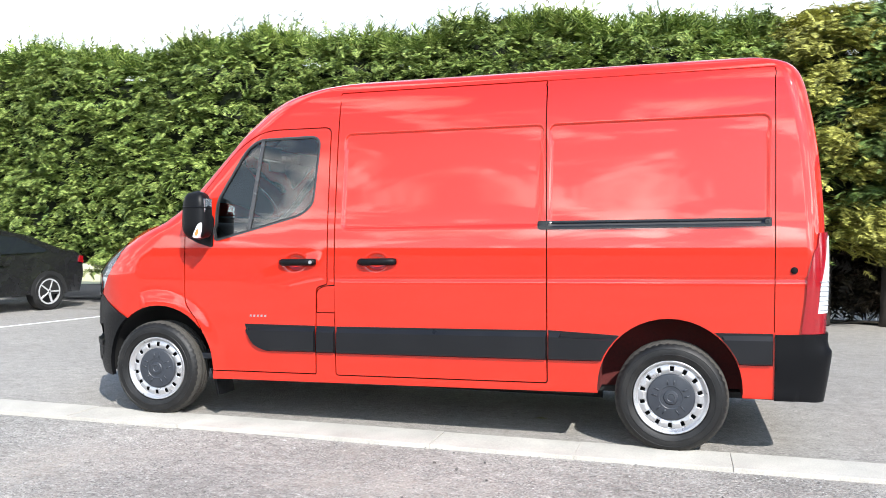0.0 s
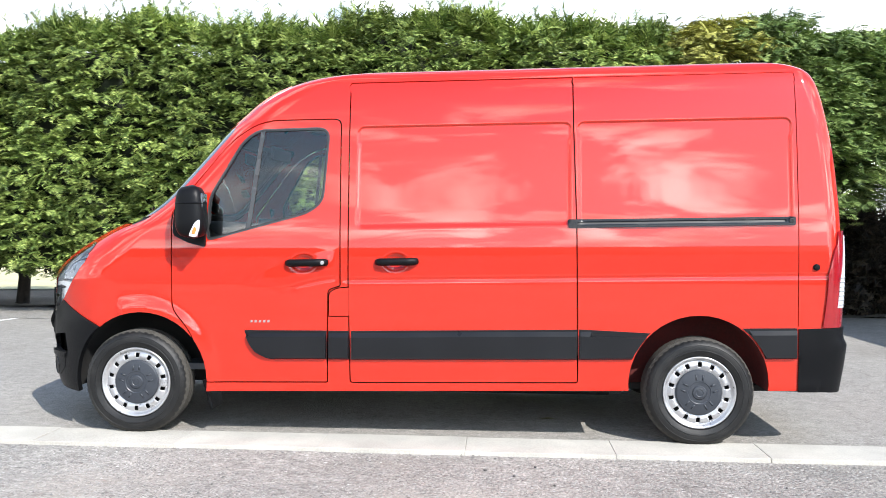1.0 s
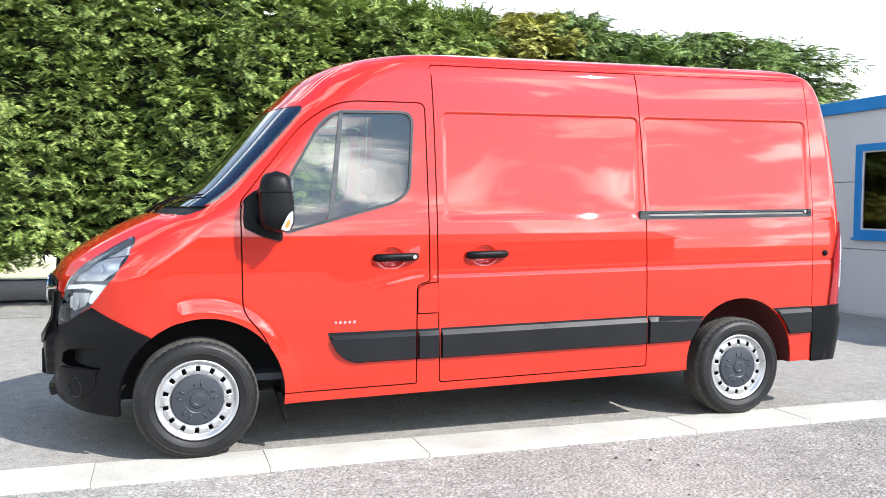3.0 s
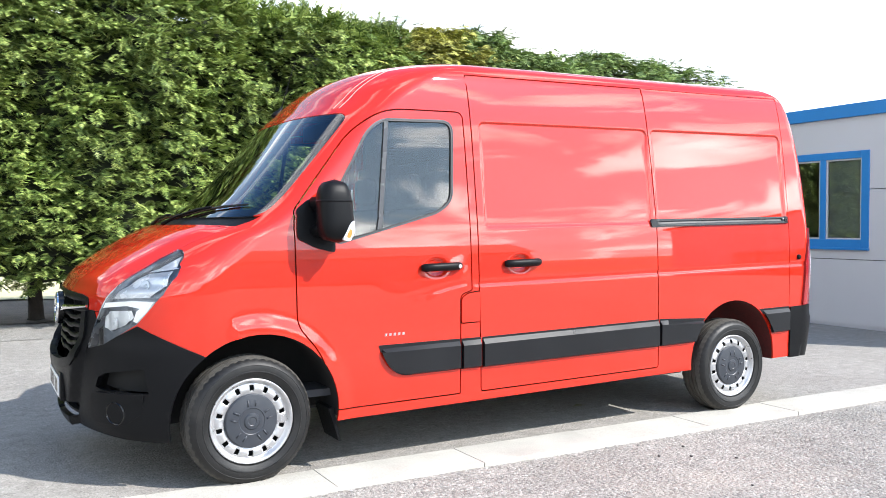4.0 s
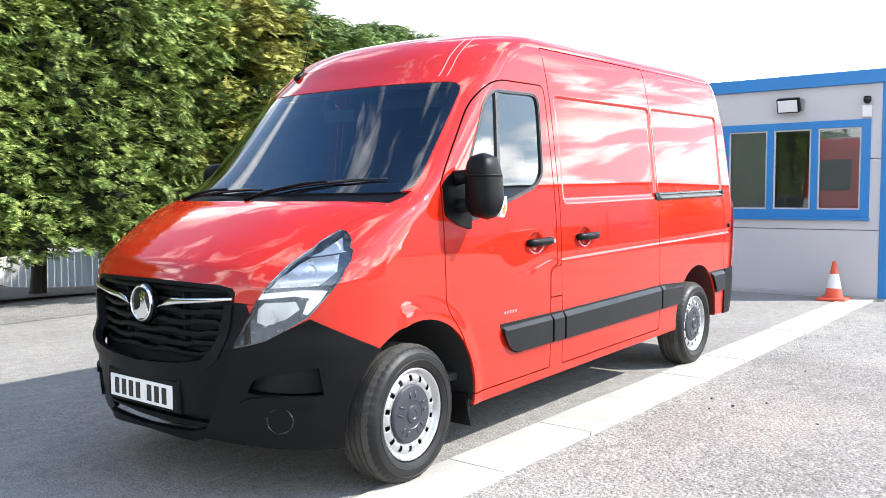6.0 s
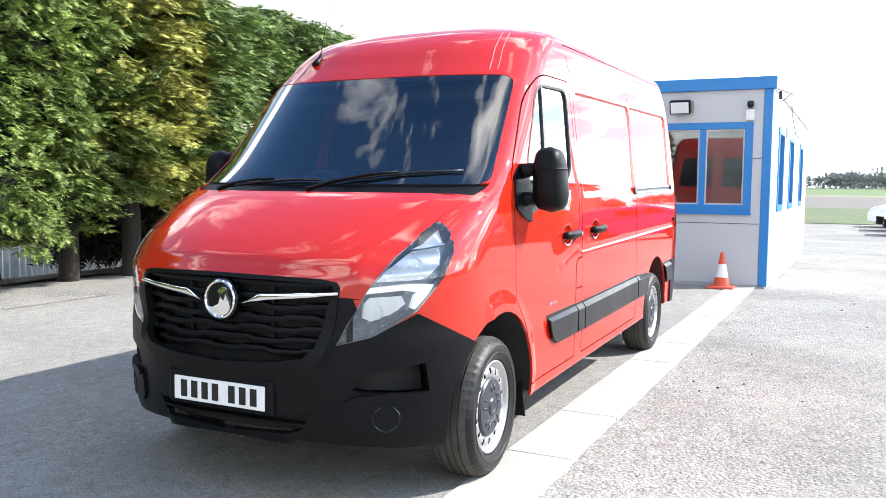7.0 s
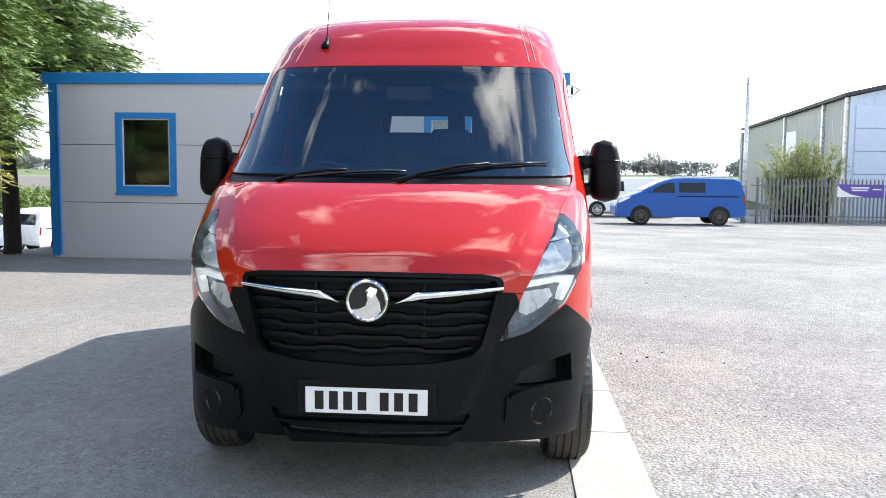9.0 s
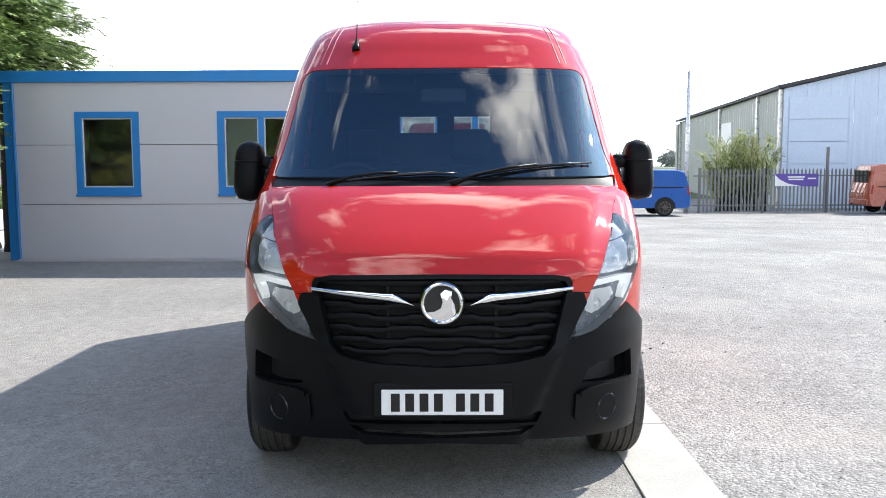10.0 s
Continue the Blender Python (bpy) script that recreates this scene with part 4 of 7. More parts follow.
# headlamp, bonnet and bumper round the nose, (along, across, height)
LAMP = [(-0.352, 0.214, 1.304), (-0.334, 0.192, 1.302), (-0.331, 0.168, 1.287), (-0.337, 0.143, 1.257), (-0.352, 0.122, 1.215), (-0.375, 0.110, 1.170), (-0.445, 0.118, 1.075), (-0.515, 0.155, 0.990), (-0.566, 0.196, 0.921), (-0.645, 0.275, 0.862),
        (-0.700, 0.345, 0.817), (-0.772, 0.483, 0.782), (-0.752, 0.437, 0.875), (-0.722, 0.380, 0.985), (-0.674, 0.325, 1.085), (-0.580, 0.285, 1.170), (-0.441, 0.245, 1.256)]
TOP_EDGE = [(-0.764, 0.471, 0.992), (-0.760, 0.468, 1.035), (-0.764, 0.482, 1.056), (-0.782, 0.552, 1.069), (-0.819, 0.75, 1.075), (-0.83, MID + 0.001, 1.078)]
BUMPER = [(-0.20, 0.05, 0.715), (-0.275, 0.063, 0.757), (-0.44, 0.12, 0.842), (-0.562, 0.193, 0.914), *LAMP[9:13], (-0.733, 0.400, 0.940), (-0.742, 0.415, 0.985), *TOP_EDGE,
          (-0.83, MID + 0.001, 0.36), (-0.807, 0.747, 0.350), (-0.776, 0.595, 0.342), (-0.711, 0.436, 0.330), (-0.642, 0.322, 0.322), (-0.505, 0.179, 0.310), (-0.36, 0.10, 0.298), (-0.25, 0.08, 0.298), (-0.20, 0.06, 0.50)]
BONNET = [(-0.27, MID + 0.001, 1.424), (-0.20, 0.60, 1.424), (-0.12, 0.25, 1.422), (-0.085, 0.160, 1.412), (-0.236, 0.190, 1.355), (-0.345, 0.216, 1.306), *LAMP[::-1][:4], (-0.737, 0.405, 0.985), *TOP_EDGE]
C_LAMP, C_BUMPER, C_BONNET = skin_poly(LAMP), skin_poly(BUMPER), skin_poly(BONNET)
C_COWL = [front_cr(MID + 0.001, 1.430), front_cr(0.60, 1.430), front_cr(0.25, 1.428), front_cr(0.155, 1.420), front_cr(0.135, 1.448), front_cr(0.13, 1.477), front_cr(MID + 0.001, 1.477)]


RC0 = NF + NS + NC
REAR_WINDOW = [(RC0 + 1.0, row_of(1.42)), (RC0 + 8.0, row_of(1.42)), (RC0 + 8.0, row_of(2.0)), (RC0 + 1.3, row_of(2.0))]
UNDER_ALL = [(-1, -1), (NCOL + 1, -1), (NCOL + 1, row_of(0.314)), (-1, row_of(0.314))]
UNDER_NOSE = [(-1, row_of(0.20)), (side_cr(-0.10, 0.36)[0], row_of(0.20)), (side_cr(-0.10, 0.36)[0], row_of(0.372)), (-1, row_of(0.372))]
SEAM_V = [(4.2745, 0.72), (4.2800, 0.72), (4.2800, 2.338), (4.2745, 2.338)]
SEAM_H = [(2.882, 2.3395), (4.2745, 2.3395), (4.2745, 2.3440), (2.882, 2.3440)]


def hole_list():
    g = 0.004
    hs = [side_poly(grow(q, g), 0.03) for q in (DOOR, SLIDER, FLAP)] + [side_poly(ARCH_F), side_poly(ARCH_R), front_poly(SCREEN), C_COWL]
    hs += [C_LAMP, C_BUMPER, grow(C_BONNET, 0.12), REAR_WINDOW, UNDER_NOSE, UNDER_ALL, side_poly(SEAM_V), side_poly(SEAM_H)]
    return hs


skin = flat_grid(0, NCOL - 1, 0, len(ROWZ) - 1)
for h in hole_list():
    slit(skin, h)
    keep(skin, h, False)
lift(skin, 0.0, "body_shell", RED, van, skirt=0.014, both=True)
skin.free()
DOORS = {}
for s in (False, True):
    DOORS[s] = patch(side_poly(grow(DOOR, -0.004), 0.03), "front_door", RED, van, 0.0, 0.014, "", [side_poly(WINDOW), side_poly(ARCH_F)], (s,))
    DOORS[s, 1] = patch(side_poly(grow(SLIDER, -0.004)), "sliding_door" if not s else "side_panel", RED, van, 0.0, 0.014, "", (), (s,))
    patch(side_poly(grow(FLAP, -0.003)), "fuel_flap", RED, van, 0.0, 0.014, "", (), (s,))


def crown(P, c, r):
    """The bonnet's middle stands a little proud of its edges."""
    d = np.full(len(c), 99.0)
    edge = bil(GRID, np.array([q[0] for q in C_BONNET]), np.array([q[1] for q in C_BONNET]))
    for a, b in zip(edge[2:-1], edge[3:]):
        t = np.clip(((P - a) @ (b - a)) / ((b - a) @ (b - a) + 1e-12), 0, 1)
        d = np.minimum(d, np.linalg.norm(P - a - t[:, None] * (b - a), axis=1))
    return 0.010 * sm(0.020, 0.110, d)


patch(C_BONNET, "bonnet", RED, van, crown, 0.016, "red bonnet with a raised middle", both=True)
GL_IN = front_poly(round_poly([(MID + 0.001, 1.520), (0.178, 1.520), (0.196, 1.60), (0.250, 2.045), (MID + 0.001, 2.044)], [0, 0.05, 0.03, 0.06, 0]))
screen = patch(front_poly(SCREEN), "windscreen", GLASS_WIND, van, -0.003, 0.0, "raked windscreen glass reflecting clouds", both=True, even=True)
patch(front_poly(SCREEN), "frit_border", DARK, screen, -0.010, 0.006, "", [GL_IN], both=True)
patch(C_COWL, "scuttle_panel", BLACK_PLASTIC, van, -0.012, 0.01, "black plastic scuttle panel", both=True)

# ---- wheels ----
def build_wheel(cx, yo, inner_sign=1):
    """One steel wheel; yo: the tyre's outer face, from which it reaches inwards."""
    R, zc = 0.347, 0.343
    tyre_bm = bmesh.new()
    prof = [(0.034, 0.229), (0.014, 0.238), (0.003, 0.262), (0.002, 0.266), (-0.001, 0.268), (-0.001, 0.272), (0.001, 0.274), (0.0, 0.288), (0.003, 0.303), (0.001, 0.305), (0.003, 0.309), (0.010, 0.320), (0.028, 0.337), (0.040, 0.3425)]
    for g in (0.062, 0.098, 0.134, 0.170):
        prof += [(g - 0.005, R), (g - 0.004, R - 0.008), (g + 0.004, R - 0.008), (g + 0.005, R)]
    prof += [(0.192, 0.3425), (0.205, 0.335), (0.224, 0.30), (0.226, 0.262), (0.20, 0.229)]
    sg = inner_sign
    lathe(tyre_bm, [(a * sg, r) for a, r in prof], (cx, yo, zc), "y", 144, True)
    for v in tyre_bm.verts:
        rr = math.hypot(v.co.x - cx, v.co.z - zc)
        k = round(math.atan2(v.co.z - zc, v.co.x - cx) * 144 / (2 * math.pi))
        aa = abs(v.co.y - yo)
        if rr > 0.334 and (aa < 0.056 or aa > 0.174) and k % 3 == 0:
            s = (rr - 0.007) / rr
            v.co.x, v.co.z = cx + (v.co.x - cx) * s, zc + (v.co.z - zc) * s
    for v in tyre_bm.verts:
        if v.co.z < 0.012:
            v.co.z = 0.004 + v.co.z * 0.2
    wheel = base("wheel", (cx, yo, 0.0), "", "")
    attach(wheel, van)
    tyre = part("tyre", tyre_bm, RUBBER, wheel, "black rubber tyre with a dusty tread", auto=40)
    tyre.data.materials.append(DUSTY)
    for f in tyre.data.polygons:
        if math.hypot(f.center.x - cx, f.center.z - zc) > 0.330:
            f.material_index = 1
    rim = bmesh.new()
    N = 140
    rings = [(0.036, 0.230), (0.020, 0.229), (0.019, 0.224), (0.030, 0.214), (0.045, 0.206), (0.046, 0.200), (0.041, 0.193), (0.036, 0.182), (0.034, 0.172), (0.036, 0.162), (0.044, 0.150), (0.05, 0.05)]
    vr = [[rim.verts.new((cx + r * math.cos(2 * math.pi * k / N), yo + a * sg, zc + r * math.sin(2 * math.pi * k / N))) for k in range(N)] for a, r in rings]
    for i in range(len(rings) - 1):
        for k in range(N):
            m = k % 10
            if i in (6, 7, 8) and m in (3, 4, 5):
                continue
            rim.faces.new((vr[i][k], vr[i][(k + 1) % N], vr[i + 1][(k + 1) % N], vr[i + 1][k]))
    rm = part("rim", rim, SILVER, wheel, "silver pressed steel rim", smooth=True)
    md = rm.modifiers.new("thick", "SOLIDIFY")
    md.thickness, md.offset = 0.004, 0
    disc = lathe(bmesh.new(), [(0.075 * sg, 0.222), (0.085 * sg, 0.0005)], (cx, yo, zc), "y", 48)
    part("brake_disc", disc, DARK, wheel)
    cap = lathe(bmesh.new(), [(0.05 * sg, 0.147), (0.034 * sg, 0.146), (0.026 * sg, 0.139), (0.020 * sg, 0.10), (0.018 * sg, 0.072), (0.021 * sg, 0.068), (0.021 * sg, 0.046), (0.014 * sg, 0.040), (0.012 * sg, 0.024), (0.015 * sg, 0.020), (0.014 * sg, 0.0005)], (cx, yo, zc), "y", 64)
    cp = part("hub_cap", cap, CAPGREY, wheel, "dark grey plastic hub cap", auto=35)
    for k in range(5):
        a = 2 * math.pi * (k + 0.25) / 5
        for da in (-0.24, 0.24):
            bm = bmesh.new()
            p = Vector((cx + 0.083 * math.cos(a + da), yo + 0.018 * sg, zc + 0.083 * math.sin(a + da)))
            q = Vector((cx + 0.116 * math.cos(a + da * 0.75), yo + 0.0245 * sg, zc + 0.116 * math.sin(a + da * 0.75)))
            part("cap_rib", tube(bm, p, q, 0.0055, 0.0055, 8), CAPGREY, cp, smooth=True)
    return wheel


# the front wheels are turned a little
turned = [build_wheel(0.0, 0.045)]
build_wheel(3.682, 0.055)
turned.append(build_wheel(0.0, 2 * MID - 0.045, -1))
for w in turned:
    w.matrix_basis = w.matrix_basis @ Matrix.Rotation(radians(2.0), 4, "Z")
build_wheel(3.682, 2 * MID - 0.055, -1)
# wheel housings and underbody
def skin_y(x, z):
    r = float(row_of(max(z, 0.34)))
    ri = min(int(r), len(ROWZ) - 2)
    return float(np.interp(x, PLAIN[ri, :NF + NS, 0], PLAIN[ri, :NF + NS, 1]))


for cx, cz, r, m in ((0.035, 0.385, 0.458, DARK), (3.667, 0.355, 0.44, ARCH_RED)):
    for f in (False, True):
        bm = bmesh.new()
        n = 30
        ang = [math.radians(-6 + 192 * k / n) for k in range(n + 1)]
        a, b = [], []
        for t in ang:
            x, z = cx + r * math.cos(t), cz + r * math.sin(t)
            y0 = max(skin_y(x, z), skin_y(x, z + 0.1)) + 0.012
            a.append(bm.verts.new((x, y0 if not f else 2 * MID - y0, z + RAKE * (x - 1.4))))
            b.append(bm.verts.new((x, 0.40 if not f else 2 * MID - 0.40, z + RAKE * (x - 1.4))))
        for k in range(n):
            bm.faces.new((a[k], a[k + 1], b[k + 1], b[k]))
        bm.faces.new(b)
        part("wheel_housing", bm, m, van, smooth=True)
part("underbody", box((-0.62, 0.42, 0.30), (4.45, 2 * MID - 0.42, 0.34)), DARK, van)
part("sill_inner", box((0.52, 0.12, 0.325), (3.20, 0.42, 0.345)), DARK, van)
part("sill_inner", box((0.52, 2 * MID - 0.42, 0.325), (3.20, 2 * MID - 0.12, 0.345)), DARK, van)
part("axle", tube(bmesh.new(), (3.682, 0.2, 0.30), (3.682, 2 * MID - 0.2, 0.30), 0.05), DARK, van)
part("exhaust", tube(bmesh.new(), (1.6, 0.8, 0.24), (3.2, 0.8, 0.24), 0.06), DARK, van)

# ---- nose: bumper, grille, lamps, plate ----
def bump_shape(P, c, r):
    """The bumper swells at its corners, and its middle part stands forward."""
    a = np.abs(P[:, 1] - MID)
    z = P[:, 2]
    mid = 1 - sm(0.395 + 0.43 * (z - 0.45), 0.420 + 0.43 * (z - 0.45), a)
    ends = sm(0.55, 0.85, a)
    return 0.004 + 0.034 * mid * sm(0.0, 0.1, 0.80 - z) + 0.012 * ends * (1 - sm(0.72, 0.84, z))


GR_HOLE = front_poly([(MID + 0.001, 1.060), (0.75, 1.057), (0.55, 1.050), (0.502, 1.040), (0.490, 1.020), (0.497, 0.985), (0.530, 0.85), (0.556, 0.775), (0.605, 0.722), (0.75, 0.697), (MID + 0.001, 0.680)], 0.08)
FOG_HOLE = skin_poly([(-0.738, 0.420, 0.584), (-0.722, 0.395, 0.640), (-0.690, 0.350, 0.664), (-0.60, 0.25, 0.683), (-0.528, 0.178, 0.692), (-0.508, 0.166, 0.562), (-0.60, 0.25, 0.562), (-0.70, 0.37, 0.572)])
INTAKE = front_poly(round_poly([(MID + 0.001, 0.476), (0.595, 0.474), (0.645, 0.392), (MID + 0.001, 0.380)], [0, 0.02, 0.02, 0]), 0.08)
bumper = patch(C_BUMPER, "front_bumper", BLACK_PLASTIC, van, bump_shape, 0.03, "black textured plastic front bumper", [side_poly(ARCH_F), GR_HOLE, FOG_HOLE, INTAKE], both=True)
for f in (False, True):
    patch(grow(FOG_HOLE, 0.25), "fog_recess", DARK, bumper, -0.070, 0.0, "", sides=(f,))
patch(grow(INTAKE, 0.8), "lower_intake", DARK, bumper, -0.045, 0.0, "", both=True)
patch(front_poly([(MID + 0.001, 0.428), (0.62, 0.424), (0.64, 0.412), (MID + 0.001, 0.414)], 0.08), "intake_bar", BLACK_PLASTIC, bumper, 0.004, 0.03, "", both=True)
LEDGE = skin_poly([(-0.742, 0.438, 0.548), (-0.72, 0.40, 0.562), (-0.66, 0.31, 0.562), (-0.526, 0.180, 0.560), (-0.530, 0.184, 0.522), (-0.66, 0.31, 0.530), (-0.738, 0.432, 0.526)])
FOG_PANEL = skin_poly([(-0.752, 0.452, 0.538), (-0.66, 0.31, 0.540), (-0.528, 0.182, 0.534), (-0.540, 0.195, 0.455), (-0.60, 0.25, 0.402), (-0.68, 0.34, 0.396), (-0.735, 0.428, 0.400), (-0.752, 0.455, 0.430)])
# a black frame runs round the sides and the foot of the grille
SURROUND = front_poly([(MID + 0.001, 0.690), (0.75, 0.706), (0.610, 0.730), (0.562, 0.780), (0.537, 0.85), (0.504, 0.985), (0.472, 0.985), (0.484, 0.880), (0.507, 0.800), (0.530, 0.735), (0.590, 0.686), (0.74, 0.657), (MID + 0.001, 0.640)], 0.06)
patch(SURROUND, "grille_surround", BLACK_PLASTIC, bumper, lambda P, c, r: 0.018 + 0.030 * sm(0.0, 0.1, 0.80 - P[:, 2]) * (1 - sm(0.52, 0.62, np.abs(P[:, 1] - MID))), 0.03, "", both=True)
for f in (False, True):
    patch(LEDGE, "fog_ledge", BLACK_PLASTIC, bumper, 0.027, 0.03, "", sides=(f,))
    patch(FOG_PANEL, "fog_panel", BLACK_PLASTIC, bumper, 0.0185, 0.02, "", sides=(f,))


def on_skin(c, r, off, flip):
    p = skin_at(c, r, off)
    n = bil(NORM, np.array([c]), np.array([r]))[0]
    if flip:
        p, n = np.array((p[0], 2 * MID - p[1], p[2])), np.array((n[0], -n[1], n[2]))
    return Vector(p), Vector(n)


def disc_at(p, n, prof, name, mat, parent, label="", seg=32, auto=35):
    """A turned piece with its axis along n."""
    bm = lathe(bmesh.new(), prof, (0, 0, 0), "z", seg)
    bm.transform(Matrix.Translation(p) @ n.to_track_quat("Z", "Y").to_matrix().to_4x4())
    return part(name, bm, mat, parent, label, auto=auto)


for f in (False, True):
    c, r = skin_cr(-0.649, 0.302, 0.455)
    p, n = on_skin(c, r, 0.009, f)
    disc_at(p, n, [(-0.02, 0.064), (0.006, 0.064), (0.012, 0.058), (0.006, 0.052), (-0.003, 0.046), (-0.001, 0.0005)], "fog_lamp_cover", GLOSS_BLACK, bumper)

part("radiator", box((-0.62, 0.40, 0.36), (-0.56, 2 * MID - 0.40, 1.02), 0), DARK, van)
for y in (0.445, 2 * MID - 0.465):
    part("grille_cheek", box((-0.715, y, 0.60), (-0.615, y + 0.02, 1.0), 0), DARK, van)
part("bumper_beam", box((-0.76, 0.55, 0.44), (-0.615, 2 * MID - 0.55, 0.655), 0.01), DARK, van)
part("undertray", prism([(-0.765, 0.62), (-0.812, 0.82), (-0.812, 2 * MID - 0.82), (-0.765, 2 * MID - 0.62), (-0.40, 2 * MID - 0.62), (-0.40, 0.62)], 0.361, 0.371, "z"), DARK, van)
# grille: dark back, wavy slats, chrome bars, badge
grille = patch(grow(GR_HOLE, 1.0), "grille", DARK, van, -0.075, 0.0, "black slatted grille with chrome bars", both=True)


def front_bar(name, zs, mat, parent, off, thick, deep, y0, y1, n=60, label=""):
    """A slat across the nose: height zs(y), following the skin at an offset."""
    bm = bmesh.new()
    rings = []
    for k in range(n + 1):
        y = y0 + (y1 - y0) * k / n
        yy = y if y <= MID else 2 * MID - y
        z = zs(y)
        t = thick(y) if callable(thick) else thick
        c, r = front_cr(yy, z)
        p = skin_at(c, r, off)
        q = skin_at(c, r, off - deep)
        Y = p[1] if y <= MID else 2 * MID - p[1]
        Yq = q[1] if y <= MID else 2 * MID - q[1]
        rings.append([bm.verts.new(v) for v in ((p[0] + 0.004, Y, p[2] + t / 2), (p[0], Y, p[2] + t / 4), (p[0], Y, p[2] - t / 4), (p[0] + 0.004, Y, p[2] - t / 2), (q[0], Yq, p[2] - t / 2), (q[0], Yq, p[2] + t / 2))])
    for a, b in zip(rings, rings[1:]):
        for k in range(6):
            bm.faces.new((a[k], a[(k + 1) % 6], b[(k + 1) % 6], b[k]))
    bm.faces.new(rings[0][::-1])
    bm.faces.new(rings[-1])
    return part(name, bm, mat, parent, label, auto=50)


def half_width(z):
    return float(np.interp(z, [0.68, 0.70, 0.722, 0.775, 0.85, 0.985, 1.02, 1.06], [0.20, 0.29, 0.43, 0.479, 0.505, 0.538, 0.545, 0.50]))


for i, z0 in enumerate((1.042, 0.985, 0.935, 0.885, 0.835, 0.785, 0.738)):
    w = half_width(z0) - 0.002

    def wave(y, z0=z0, i=i):
        u = abs(y - MID) / 0.16
        if i < 2:
            return z0
        k = (u + (0.5 if i % 2 else 0.0)) % 2.0
        return z0 + 0.010 * (float(sm(0.35, 0.55, np.array(k))) - float(sm(1.35, 1.55, np.array(k))))

    front_bar("slat", wave, BLACK_PLASTIC, grille, -0.014, 0.024, 0.05, MID - w, MID + w)
for y in (0.80, 1.27):
    bm = box((-0.80, y - 0.006, 0.76 + RAKE * -2.2), (-0.76, y + 0.006, 1.05 + RAKE * -2.2))
    part("grille_post", bm, DARK, grille)


def chrome_bar(sg):
    def zc(y):
        a = abs(y - MID)
        return float(np.interp(a, [0.12, 0.207, 0.56], [0.951, 0.981, 1.0085]))

    def th(y):
        a = abs(y - MID)
        return float(np.interp(a, [0.12, 0.205, 0.24, 0.56], [0.003, 0.031, 0.026, 0.015]))

    a, b = (MID - 0.562, MID - 0.12) if sg < 0 else (MID + 0.12, MID + 0.562)
    front_bar("chrome_bar", zc, CHROME, grille, 0.018, th, 0.02, a, b, 40, "bright chrome bar")


chrome_bar(-1)
chrome_bar(1)
bc, br = front_cr(MID, 0.961)
bp, bn = on_skin(0.0, br, 0.012, False)
bn = Vector((-1, 0, 0.04)).normalized()
badge = disc_at(bp, bn, [(-0.02, 0.096), (0.006, 0.094), (0.010, 0.088), (0.008, 0.0005)], "badge", GLOSS_BLACK, van, "round chrome maker's badge", 56)
disc_at(bp + bn * 0.006, bn, [(0.0, 0.090), (0.010, 0.088), (0.013, 0.082), (0.010, 0.076), (0.0, 0.074)], "badge_ring", CHROME, badge, "", 56)
# the badge's device as a plain raised shape
dev = [(1.16 * a, 1.16 * b) for a, b in [(-0.012, -0.066), (0.030, -0.062), (0.052, -0.036), (0.046, 0.0), (0.030, 0.020), (0.040, 0.044), (0.012, 0.052), (-0.008, 0.034), (0.006, 0.006), (-0.002, -0.020), (-0.030, -0.034), (-0.062, -0.030), (-0.052, -0.050)]]
bm = prism(dev, 0.008, 0.018, "z", bevel=0.003)
bm.transform(Matrix.Translation(bp) @ Matrix(((0, 0, -1, 0), (-1, 0, 0, 0), (0, 1, 0, 0), (0, 0, 0, 1))))
part("badge_device", bm, CHROME, badge, auto=40)

# number plate: its characters are plain bars
pz = 0.538 + RAKE * -2.24
plate_x = -0.893
plate = part("number_plate", box((plate_x, MID - 0.26, pz - 0.0555), (plate_x + 0.008, MID + 0.26, pz + 0.0555), 0.004), WHITE_PAINT, van, "white number plate with dark bars")
part("plate_mount", box((plate_x + 0.007, MID - 0.30, pz - 0.075), (plate_x + 0.05, MID + 0.30, pz + 0.085), 0.012), BLACK_PLASTIC, van)
for k, o in enumerate((0, 0.061, 0.122, 0.183, 0.277, 0.338, 0.399)):
    y = MID + 0.2247 - o
    part("plate_bar", box((plate_x - 0.0015, y - 0.044, pz - 0.0395), (plate_x + 0.001, y - 0.006, pz + 0.0395), 0.001, 1), GLOSS_BLACK, plate)


# headlamps: dark bowl, reflectors, light bar, clear lens
LENS = glass("lamp_lens", (0.95, 0.97, 0.98), gloss=1.0)
BOWL = pbr("lamp_bowl", (0.20, 0.225, 0.26), 0.22, 0.3, 0.25, 30.0)
LAMP_GREY = pbr("lamp_satin_grey", (0.42, 0.44, 0.47), 0.22, 0.6, 0.05)
REFLECTOR = pbr("reflector_silver", (0.94, 0.95, 0.96), 0.28, 0.35, 0.02)
DRL = pbr("light_bar_white", (0.86, 0.88, 0.90), 0.15, 0.0, 0.02, coat=0.6)
DAYLIGHT = pbr("daytime_lamp_lit", (0.86, 0.88, 0.90), 0.15, 0.0, 0.02, coat=0.6)
DAYLIGHT.node_tree.nodes["Principled BSDF"].inputs["Emission Color"].default_value = (0.95, 0.98, 1.0, 1)
DAYLIGHT.node_tree.nodes["Principled BSDF"].inputs["Emission Strength"].default_value = 0.28


